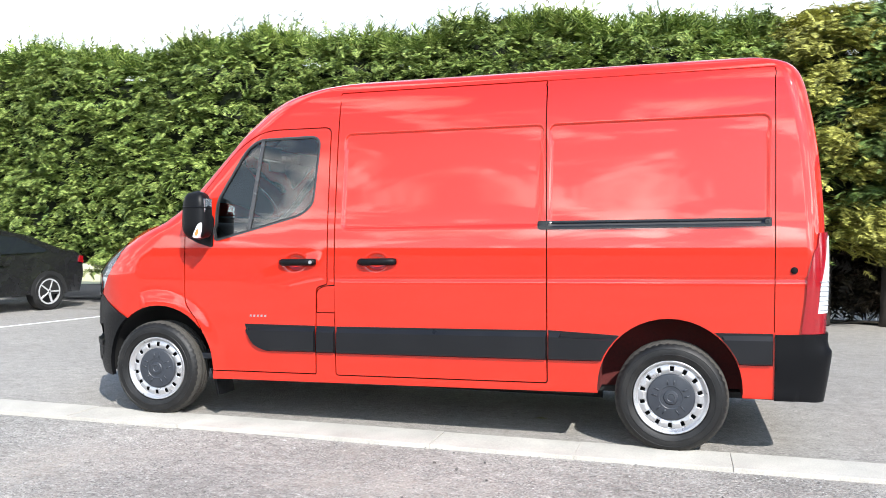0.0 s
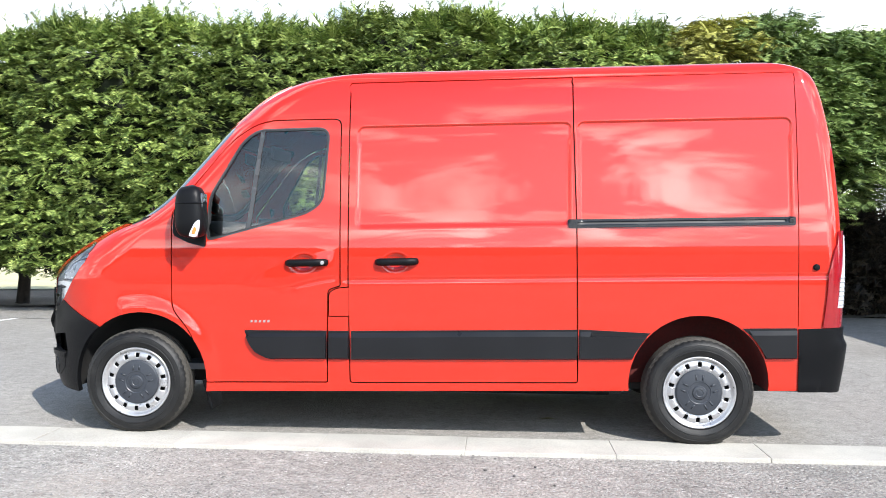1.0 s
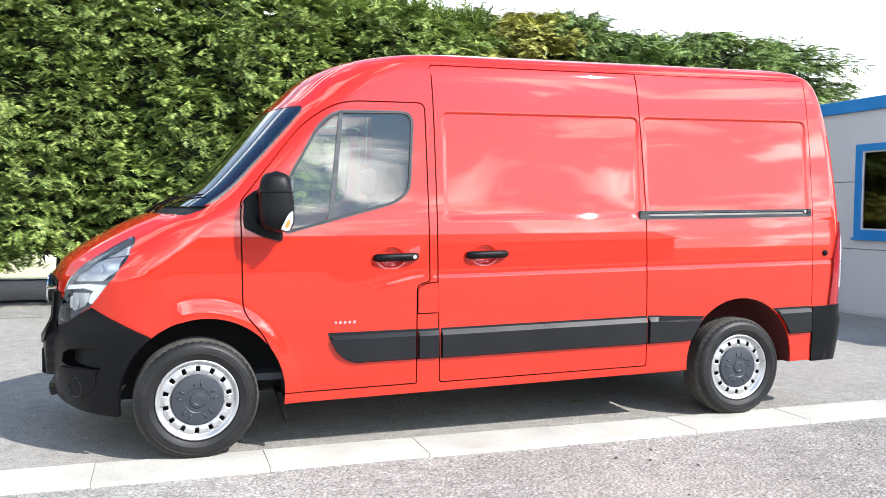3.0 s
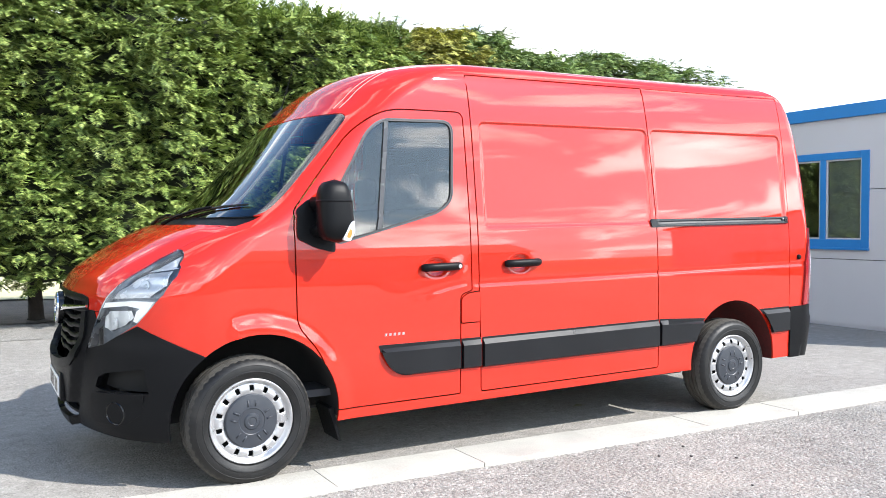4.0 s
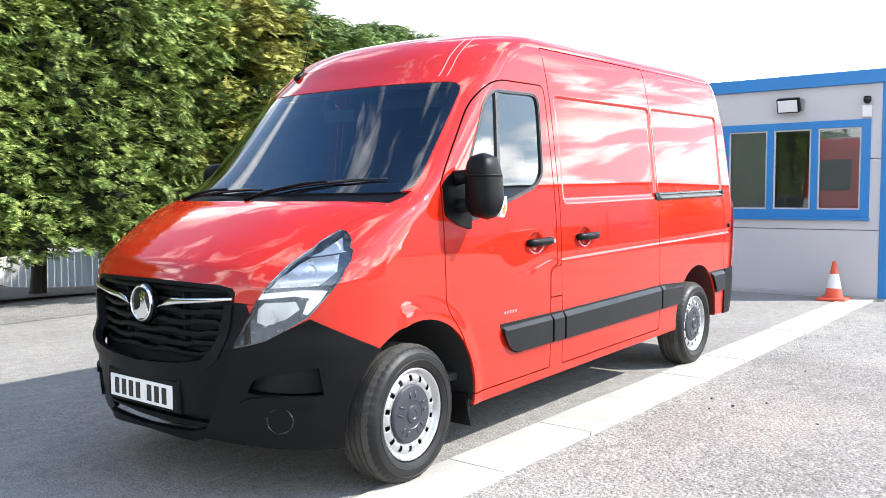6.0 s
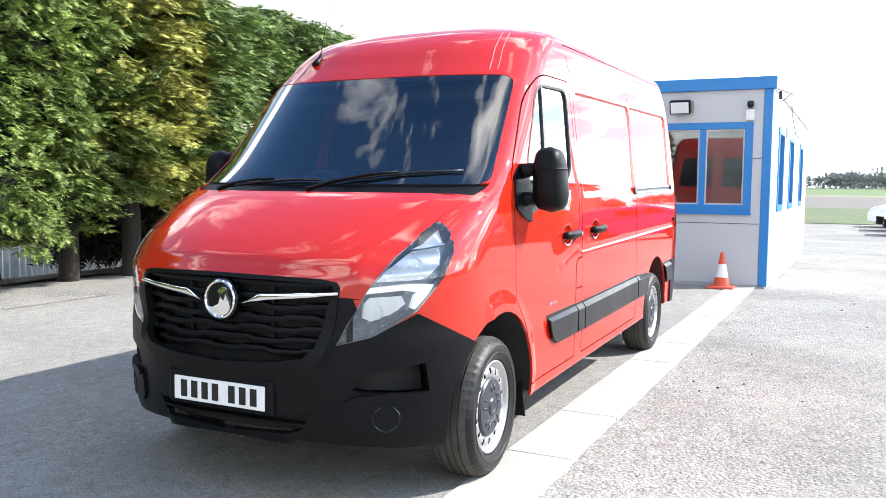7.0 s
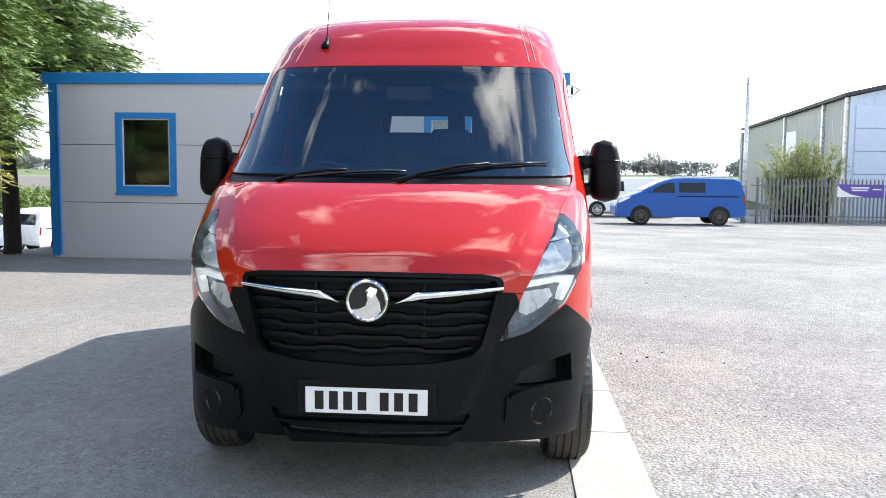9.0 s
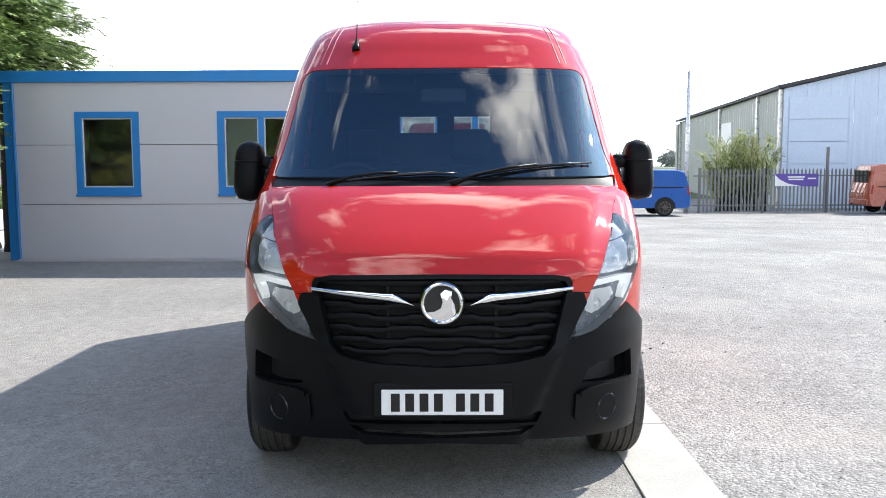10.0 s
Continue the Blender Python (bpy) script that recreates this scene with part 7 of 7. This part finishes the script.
ROW = "vans parked in a row"
far_van((28.4, -5.75, gz(28.4)), -90, VAN_BLUE, "blue side-windowed van with dark alloy wheels", 4.75, 1.76, rim=DARK_ALLOY, group=ROW, nose_black=False, rails=True)
far_van((36.5, -5.0, gz(36.5)), -92, VAN_WHITE, "white van with black bumper beside the blue one", 4.8, 1.85, glazed=False, group=ROW)
far_van((41.0, -4.75, gz(41.0)), -92, VAN_WHITE, "white van with black bumper among parked vans", 4.7, 1.85, glazed=False, group=ROW)
far_van((45.5, -4.3, gz(45.5)), -92, VAN_WHITE, "small white van at the end of the row", 4.4, 1.75, glazed=False, group=ROW, nose_black=False)
far_van((29.4, -17.85, gz(29.4)), 88, VAN_ORANGE, "orange panel van parked at the palisade fence", 4.9, 1.97, glazed=False)

# grey clad shed, its gable end towards the yard
SHED_GREY = pbr("weathered_cladding", (0.33, 0.355, 0.33), 0.5, 0.1, 0.2, 0.5, 10.0)
SHED_BLUE = pbr("pale_blue_cladding", (0.56, 0.66, 0.80), 0.5, 0.1, 0.08, 0.4, 10.0)
ROOF_DARK = pbr("dark_roof_sheet", (0.05, 0.05, 0.055), 0.7, 0.0, 0.1)
shed = base("shed", (50.0, -24.0, -0.42), "large metal-clad shed with a pale blue gable", "building")
A, B = Vector((36.0, -14.85, -0.45)), Vector((64.7, -17.75, -0.45))
eave, ridge, span = 5.2, 7.1, 17.0
along = (B - A).normalized()
across = Vector((along.y, -along.x, 0)).normalized()


def clad(p, q, z0a, z1a, z0b, z1b, mat, n, name):
    """Upright ribbed sheets from p to q."""
    d = (q - p) / n
    nrm = Vector((d.y, -d.x, 0)).normalized()
    if nrm.dot(Vector((-4, 1, 0)) - p) < 0:
        nrm = -nrm
    for i in range(n):
        a, b = p + d * i, p + d * (i + 1)
        ta, tb = z1a + (z1b - z1a) * i / n, z1a + (z1b - z1a) * (i + 1) / n
        bm = bmesh.new()
        m = 6
        prev = None
        for k in range(m + 1):
            c = a + (b - a) * (k / m) * 0.995 + nrm * (0.035 if k % 2 else 0.0)
            t = ta + (tb - ta) * k / m
            cur = (bm.verts.new((c.x, c.y, z0a)), bm.verts.new((c.x, c.y, t)))
            if prev:
                bm.faces.new((prev[0], cur[0], cur[1], prev[1]))
            prev = cur
        part(name, bm, mat, shed)


clad(A, B, -0.45, eave, -0.45, eave, SHED_GREY, 20, "wall_sheet")
mid = A + across * span / 2
end = A + across * span
clad(A, mid, -0.45, eave, -0.45, ridge, SHED_BLUE, 8, "gable_sheet")
clad(mid, end, -0.45, ridge, -0.45, eave, SHED_BLUE, 8, "gable_sheet")
for p0, p1, z0, z1 in ((A, mid, eave, ridge), (end, mid, eave, ridge)):
    bm = bmesh.new()
    o = -along * 0.25
    outw = (p0 - p1).normalized() * 0.3
    vs = [bm.verts.new(q) for q in ((p0 + o + outw) + Vector((0, 0, z0 + 0.45)), (p1 + o) + Vector((0, 0, z1 + 0.45)), (p1 + along * 29) + Vector((0, 0, z1 + 0.45)), (p0 + along * 29 + outw) + Vector((0, 0, z0 + 0.45)))]
    f = bm.faces.new(vs)
    r = bmesh.ops.extrude_face_region(bm, geom=[f])
    for v in r["geom"]:
        if isinstance(v, bmesh.types.BMVert):
            v.co.z += 0.16
    part("roof", bm, ROOF_DARK, shed)
for d in (0.25, 4.4, 13.5, 28.0):
    p = A + along * d
    part("wall_post", box((p.x - 0.10, p.y + 0.02, -0.45), (p.x + 0.10, p.y + 0.16, eave), 0.01, 1), ALLOY, shed, "pale steel post")
p0, p1 = A + across * 0.25 - along * 0.09, A + across * 2.9 - along * 0.09
for k in range(5):
    z_a, z_b = -0.42 + 1.05 * k, -0.42 + 1.05 * (k + 1) - 0.03
    dbm = bmesh.new()
    dv_ = [dbm.verts.new((q.x, q.y, z)) for q, z in ((p0, z_a), (p1, z_a), (p1, z_b), (p0, z_b))]
    dfc = dbm.faces.new(dv_)
    ex = bmesh.ops.extrude_face_region(dbm, geom=[dfc])
    for v in ex["geom"]:
        if isinstance(v, bmesh.types.BMVert):
            v.co += along * 0.05
    part("door_section", dbm, SHED_BLUE, shed)
pw = A + along * 11.3
part("roof_light", box((pw.x - 0.9, pw.y + 0.10, 2.3), (pw.x + 0.9, pw.y + 0.16, 4.2), 0.01, 1), WHITE_PAINT, shed, "pale translucent wall sheet")
part("end_wall", box((64.0, -34.5, -0.45), (64.6, -17.4, 5.0)), SHED_GREY, shed)

# palisade fence with a banner
pal = base("palisade_fence", (30.6, -14.0, gz(30.6)), "grey steel palisade fence", "fence")
STEEL = pbr("galvanised_steel", (0.17, 0.175, 0.18), 0.5, 0.5, 0.15, 4.0)
z0 = gz(30.6)
y = -9.38
k = 0
while y > -24.0:
    if k % 17 == 0:
        part("post", box((30.63, y - 0.05, z0), (30.71, y + 0.05, z0 + (2.7 if k % 34 == 0 and k else 1.85)), 0.004, 1), STEEL, pal)
    p = part("pale", prism([(y - 0.034, z0 + 0.05), (y + 0.034, z0 + 0.05), (y + 0.034, z0 + 1.74), (y, z0 + 1.84), (y - 0.034, z0 + 1.74)], 30.56, 30.575, "x"), STEEL, pal)
    y -= 0.155
    k += 1
for z in (0.28, 1.50):
    part("rail", box((30.575, -24.0, z0 + z), (30.625, -9.1, z0 + z + 0.05)), STEEL, pal)
banner = base("banner", (30.54, -13.1, z0 + 1.2), "purple and white advertising banner on the fence", "banner")
part("sheet", box((30.535, -14.24, 0.72), (30.545, -12.44, 1.24), 0.004, 1), pbr("purple_vinyl", (0.10, 0.06, 0.32), 0.5, 0.0, 0.05), banner)
part("white_sweep", prism([(-12.45, 0.73), (-12.45, 1.20), (-12.62, 1.02), (-12.97, 0.84), (-13.52, 0.735)], 30.530, 30.536, "x"), WHITE_PAINT, banner)
for y0, y1, zz in ((-13.67, -12.97, 1.08), (-13.62, -13.00, 0.98), (-14.14, -13.80, 1.02)):
    part("letter_bar", box((30.529, y0, zz), (30.534, y1, zz + 0.055)), WHITE_PAINT, banner)
lamp_post = base("lamp_post", (31.2, -9.0, gz(31.2)), "thin grey steel lamp post", "post")
part("pole", path_tube(bmesh.new(), [(31.2, -9.0, gz(31.2)), (31.2, -9.0, 2.4), (31.2, -9.0, 5.5)], [0.11, 0.09, 0.07], 12), ALLOY, lamp_post, smooth=True)
# pale willow bush behind the fence
rs = np.random.RandomState(21)
bush = base("bush", (33.0, -11.8, gz(33.0)), "pale green willow bush behind the fence", "bush")
LEAF_PALE = leaf_mat("willow_leaf", (0.20, 0.24, 0.08), (0.38, 0.42, 0.18), (0.56, 0.56, 0.32))
st = bmesh.new()
BP, BD, BS = [], [], []
for k in range(80):
    bx, by = 33.0 + rs.uniform(-0.5, 0.5), -11.85 + rs.uniform(-1.15, 1.15)
    hgt = rs.uniform(1.7, 3.6) * (1 - 0.07 * abs(by + 11.7))
    lean = rs.normal(0, 0.18, 2)
    pts = [(bx + lean[0] * hgt * q * q, by + lean[1] * hgt * q * q, gz(33.0) + hgt * q) for q in (0, 0.35, 0.7, 1.0)]
    path_tube(st, pts, [0.03, 0.022, 0.014, 0.004], 5)
    m = 70
    q = rs.uniform(0.3, 1.0, m)
    BP.append(np.array([np.interp(q, (0, 0.35, 0.7, 1.0), [p[i] for p in pts]) for i in range(3)]).T + rs.normal(0, 0.10, (m, 3)))
    BD.append(rs.normal(0, 0.6, (m, 3)) + np.array((0, 0, 0.6)))
    BS.append(rs.uniform(0.12, 0.24, m))
sb = part("branch", st, BARK, bush, smooth=True)
sb["kind"] = "stuff"
foliage("leaves", np.concatenate(BP), np.concatenate(BD), np.concatenate(BS), LEAF_PALE, bush, rs, 1.0)

# white vans on the lower ground behind the office
def low(x, y):
    return gz(x) + float(hollow(x, y))


far_van((30.2, 23.6, low(30.2, 23.6)), 150, VAN_WHITE, "white van on lower ground behind the trees", 4.6, 1.95, glazed=False, group=ROW)
far_van((33.0, 20.8, low(33.0, 20.8)), 155, VAN_WHITE, "white panel van on lower ground behind the office", 4.6, 1.95, glazed=False, group=ROW)
scrub = base("scrub", (41.0, 27.0, -1.2), "green scrub on the bank beyond the parked vans", "bush", kind="stuff")
SP, SD, SS2 = [], [], []
for k in range(60):
    u = rs.rand()
    c = np.array((38.0 + 7.0 * u + rs.normal(0, 0.8), 20.0 + 16.0 * u + rs.normal(0, 0.8), -0.75 + rs.uniform(0, 0.5)))
    m = 110
    q = rs.normal(0, 1, (m, 3))
    q /= np.linalg.norm(q, axis=1, keepdims=True)
    SP.append(c + q * np.array((0.9, 1.0, rs.uniform(0.6, 1.2))) * rs.uniform(0.5, 1, (m, 1)))
    SD.append(q + np.array((0, 0, 0.5)))
    SS2.append(rs.uniform(0.14, 0.30, m))
foliage("scrub_leaves", np.concatenate(SP), np.concatenate(SD), np.concatenate(SS2), LEAF_GREEN, scrub, rs, 0.8, shapes=COARSE)
# tree line on the horizon; the haze of distance is mixed into its pale grey colours
woods = base("tree_line", (200.0, 0.0, 2.0), "hazy distant line of mixed bare and green trees", "trees", kind="stuff")
for j, (mat_c, cnt, hs) in enumerate((((0.28, 0.295, 0.285), 170, (2.4, 3.8)), ((0.35, 0.31, 0.285), 36, (4.6, 6.6)), ((0.25, 0.275, 0.26), 50, (2.6, 5.2)))):
    wm = pbr("hazed_foliage", mat_c, 0.95, 0.0, 0.3, 0.5, 2.0)
    WP, WD, WS = [], [], []
    for k in range(cnt):
        wy = rs.uniform(-135, 150)
        if j == 1:
            wy = rs.choice([-18, -14, 40, 60, -70, 110]) + rs.normal(0, 5)
        wx = 205 + rs.uniform(-6, 10)
        h = rs.uniform(*hs)
        m = 190
        q = rs.normal(0, 1, (m, 3))
        q /= np.linalg.norm(q, axis=1, keepdims=True)
        WP.append(np.array((wx, wy, 2.0 + h * 0.5)) + q * np.array((2.2, 2.6, h * 0.45)) * rs.uniform(0.2, 1, (m, 1)))
        WD.append(q + np.array((0, 0, 0.4)))
        WS.append(rs.uniform(0.5, 0.95, m))
    foliage("crowns", np.concatenate(WP), np.concatenate(WD), np.concatenate(WS), wm, woods, rs, 1.0, shapes=COARSE)
# unseen low depot, added across the yard behind the camera as a skyline for the van's flank to mirror
back = base("unseen_depot", (0.0, -40.0, 0.0), "unseen long low depot with a dark roof, added for reflections", "building")
part("wall", box((-34, -46, -0.1), (30, -40, 3.4), 0.02), PANEL_GREY, back)
part("roof", prism([(-46.6, 3.4), (-39.5, 3.4), (-43.0, 5.0)], -34.5, 30.5, "x"), ROOF_DARK, back)


# black car by the hedge
def black_car():
    at = (-7.80, 5.47, 0.0)
    M = Matrix.Translation(at) @ pose(0, 0, 0, 0, 0, 80.7)
    c = base("black_car", at, "black saloon car backed towards the hedge", "car")
    prof = [(-2.30, 0.25), (-2.34, 0.50), (-2.20, 0.72), (-1.35, 0.92), (-0.95, 0.98), (-0.25, 1.36), (0.45, 1.40), (1.10, 1.28), (1.66, 1.06), (1.98, 1.02), (2.10, 0.95), (2.12, 0.60), (2.04, 0.30)]
    profile_body(M, prof, 1.80, 0.24, 0.92, "body", CAR_BLACK, c)
    for side in (-1, 1):
        side_panel(M, [(-0.82, 0.98), (-0.22, 1.28), (0.22, 1.30), (0.24, 0.97)], 1.8, 0.24, 0.92, side, "front_window", TINT, c)
        side_panel(M, [(0.32, 0.97), (0.30, 1.30), (0.80, 1.25), (1.36, 1.04), (1.30, 1.00)], 1.8, 0.24, 0.92, side, "rear_window", TINT, c)
        for wx in (-1.42, 1.38):
            # the arch hollow's shade, laid on as a flat dark patch
            side_panel(M, [(wx + 0.37 * math.cos(q), max(0.24, 0.31 + 0.37 * math.sin(q))) for q in np.linspace(-0.1, math.pi + 0.1, 14)], 1.8, 0.24, 0.92, side, "wheel_arch", DARK, c, 0.004)
            road_wheel(M, wx, side, 1.87, 0.325, c, ALLOY, 5)
        side_panel(M, [(1.99, 0.82), (2.09, 0.80), (2.085, 0.92), (2.02, 0.93)], 1.8, 0.24, 0.92, side, "tail_lamp", LAMP_RED, c, 0.01)
        side_panel(M, [(0.28, 0.30), (0.31, 0.30), (0.33, 0.96), (0.30, 0.96)], 1.8, 0.24, 0.92, side, "door_seam", DARK, c, 0.002)
        hb = box((0.40, side * 0.915 - 0.012, 0.80), (0.60, side * 0.915 + 0.012, 0.83), 0.008)
        hb.transform(M)
        part("door_handle", hb, CAR_BLACK, c)


black_car()

# ---- small things at the office ----
cone = base("traffic_cone", (8.86, 0.19, 0.0), "orange and white traffic cone by the office wall", "traffic cone")
CONE_RED = pbr("cone_orange", (0.70, 0.10, 0.05), 0.45, 0.0, 0.08)
CONE_WHITE = pbr("cone_white", (0.80, 0.80, 0.79), 0.4, 0.0, 0.05)
part("cone_base", box((8.68, 0.01, 0.004), (9.04, 0.37, 0.045), 0.015), CONE_RED, cone)
for z0, z1, m in ((0.045, 0.17, CONE_RED), (0.17, 0.36, CONE_WHITE), (0.36, 0.53, CONE_RED)):
    r0, r1 = 0.125 - 0.195 * z0, 0.125 - 0.195 * z1
    part("cone_band", tube(bmesh.new(), (8.86, 0.19, z0), (8.86, 0.19, z1), r0, r1, 32), m, cone, smooth=False)
flood = base("floodlight", (WX, 0.88, 2.64), "grey outdoor floodlight on the office wall", "floodlight")
GREY_METAL = pbr("grey_metal", (0.30, 0.30, 0.30), 0.45, 0.4, 0.1)
part("bracket", box((WX - 0.07, 0.72, 2.58), (WX, 0.76, 2.74), 0.006), GREY_METAL, flood)
hd = box((-0.05, -0.15, -0.10), (0.05, 0.15, 0.10), 0.015)
hd.transform(Matrix.Translation((WX - 0.13, 0.90, 2.65)) @ pose(0, 0, 0, 0, -18, 0))
head = part("housing", hd, BLACK_PLASTIC, flood)
fg = box((-0.058, -0.13, -0.082), (-0.049, 0.13, 0.082), 0.004)
fg.transform(Matrix.Translation((WX - 0.13, 0.90, 2.65)) @ pose(0, 0, 0, 0, -18, 0))
part("lens", fg, LAMP_CLEAR, head)
cctv = base("security_camera", (WX, -0.09, 2.66), "small black and white dome camera on the wall", "camera")
part("mount", box((WX - 0.05, -0.14, 2.44), (WX, -0.02, 2.60), 0.01), WHITE_PAINT, cctv)
part("dome", lathe(bmesh.new(), [(-0.05, 0.0005), (-0.045, 0.03), (-0.02, 0.048), (0.02, 0.05), (0.05, 0.04), (0.055, 0.0005)], (WX - 0.055, -0.085, 2.665), "z", 24), GLOSS_BLACK, cctv, smooth=True)
cam2 = base("bullet_camera", (WX + 0.4, -0.42, 2.80), "white camera bracket on the office corner", "camera")
part("arm", path_tube(bmesh.new(), [(WX + 0.02, -0.40, 2.90), (WX + 0.30, -0.62, 2.83)], [0.012, 0.010], 8), GREY_METAL, cam2)
part("brace", path_tube(bmesh.new(), [(WX + 0.30, -0.60, 2.84), (WX + 0.30, -0.50, 2.74), (WX + 0.30, -0.44, 2.72)], [0.010, 0.010, 0.008], 8), GREY_METAL, cam2)
part("body", box((WX + 0.10, -0.49, 2.74), (WX + 0.16, -0.45, 2.86), 0.012), SEAL, cam2)
wire = base("cable", (WX + 0.3, -0.61, 2.83), "thin black cable hanging from the corner bracket", "cable")
part("strand", path_tube(bmesh.new(), [(WX + 0.30, -0.61, 2.83), (WX + 0.32, -0.62, 2.55), (WX + 0.35, -0.68, 2.24), (WX + 0.36, -0.74, 2.20)], [0.006] * 4, 6), SEAL, wire)
vent = base("wall_light", (WX + 2.75, -0.38, 2.45), "white bulkhead light on the office side", "wall light")
part("cover", box((WX + 2.65, -0.46, 2.30), (WX + 2.85, -0.38, 2.58), 0.03, 3), WHITE_PAINT, vent, smooth=True)
# loose stones and leaves on the yard
rs = np.random.RandomState(77)
STONE = pbr("dark_stone", (0.10, 0.095, 0.09), 0.9, 0.0, 0.3, 20.0)
pebble = bmesh.new()
bmesh.ops.create_icosphere(pebble, subdivisions=1, radius=1.0)
for v in pebble.verts:
    v.co *= 0.8 + 0.35 * noise.noise(v.co * 1.7)
pm = bpy.data.meshes.new("stone")
pebble.to_mesh(pm)
pebble.free()
pm.materials.append(STONE)
for k in range(30):
    px, py = rs.uniform(-2.5, 9.0), rs.uniform(-3.6, -0.4)
    s = rs.uniform(0.005, 0.013)
    st = new("stone", pm)
    st.matrix_basis = Matrix.Translation((px, py, -0.012 + s * 0.45)) @ pose(0, 0, 0, 0, 0, rs.uniform(0, 360)) @ Matrix.Diagonal((s * 1.4, s, s * 0.8, 1))
    tagged(st, "small dark loose stone on the worn tarmac", "stone", "loose stones on the yard")
chips = base("loose_gravel", (2.0, -2.0, 0.0), "pale and dark loose stone chips on the worn tarmac", "gravel", kind="stuff")
CHIP = leaf_mat("stone_chip", (0.09, 0.088, 0.085), (0.24, 0.235, 0.225), (0.42, 0.41, 0.395), rough=0.8, thin=0.0)
n = 15000
far_off = rs.rand(n) ** 1.3
cx_ = rs.uniform(-5.2, 9.5, n)
cy_ = -0.245 - 5.4 * far_off
cz_ = rs.uniform(0.0022, 0.0060, n) * (1 + 0.9 * (rs.rand(n) < 0.06))
oct_v = np.array(((1, 0, 0), (-0.8, 0.3, 0), (0, 1, 0.1), (0.1, -0.9, -0.1), (0, 0.1, 0.8), (0.1, 0, -0.6)), float)
oct_f = np.array(((0, 2, 4), (2, 1, 4), (1, 3, 4), (3, 0, 4)))
an = rs.uniform(0, 2 * math.pi, n)
ca_, sa_ = np.cos(an)[:, None], np.sin(an)[:, None]
qx, qy = oct_v[None, :, 0] * cz_[:, None] * 1.5, oct_v[None, :, 1] * cz_[:, None] * rs.uniform(0.7, 1.2, (n, 1))
cvv = np.stack([cx_[:, None] + qx * ca_ - qy * sa_, cy_[:, None] + qx * sa_ + qy * ca_, -0.011 + cz_[:, None] * (0.35 + oct_v[None, :, 2])], 2).reshape(-1, 3)
cff = (oct_f[None] + (np.arange(n) * 6)[:, None, None]).reshape(-1, 3)
cm = bpy.data.meshes.new("chip_layer")
cm.vertices.add(len(cvv))
cm.vertices.foreach_set("co", cvv.ravel())
cm.loops.add(cff.size)
cm.loops.foreach_set("vertex_index", cff.ravel().astype(np.int32))
cm.polygons.add(len(cff))
cm.polygons.foreach_set("loop_start", np.arange(0, cff.size, 3, dtype=np.int32))
cm.update(calc_edges=True)
cm.materials.append(CHIP)
chip_ob = new("chip_layer", cm)
attach(chip_ob, chips)
chip_ob["kind"] = "stuff"
twig = base("dry_leaf", (2.75, 0.75, 0.0), "small dry leaf on the tarmac", "leaf")
lf = bmesh.new()
lv = [lf.verts.new(p) for p in ((2.70, 0.74, 0.010), (2.75, 0.71, 0.022), (2.82, 0.73, 0.012), (2.76, 0.78, 0.016))]
lf.faces.new(lv)
part("blade", lf, STRAW, twig)
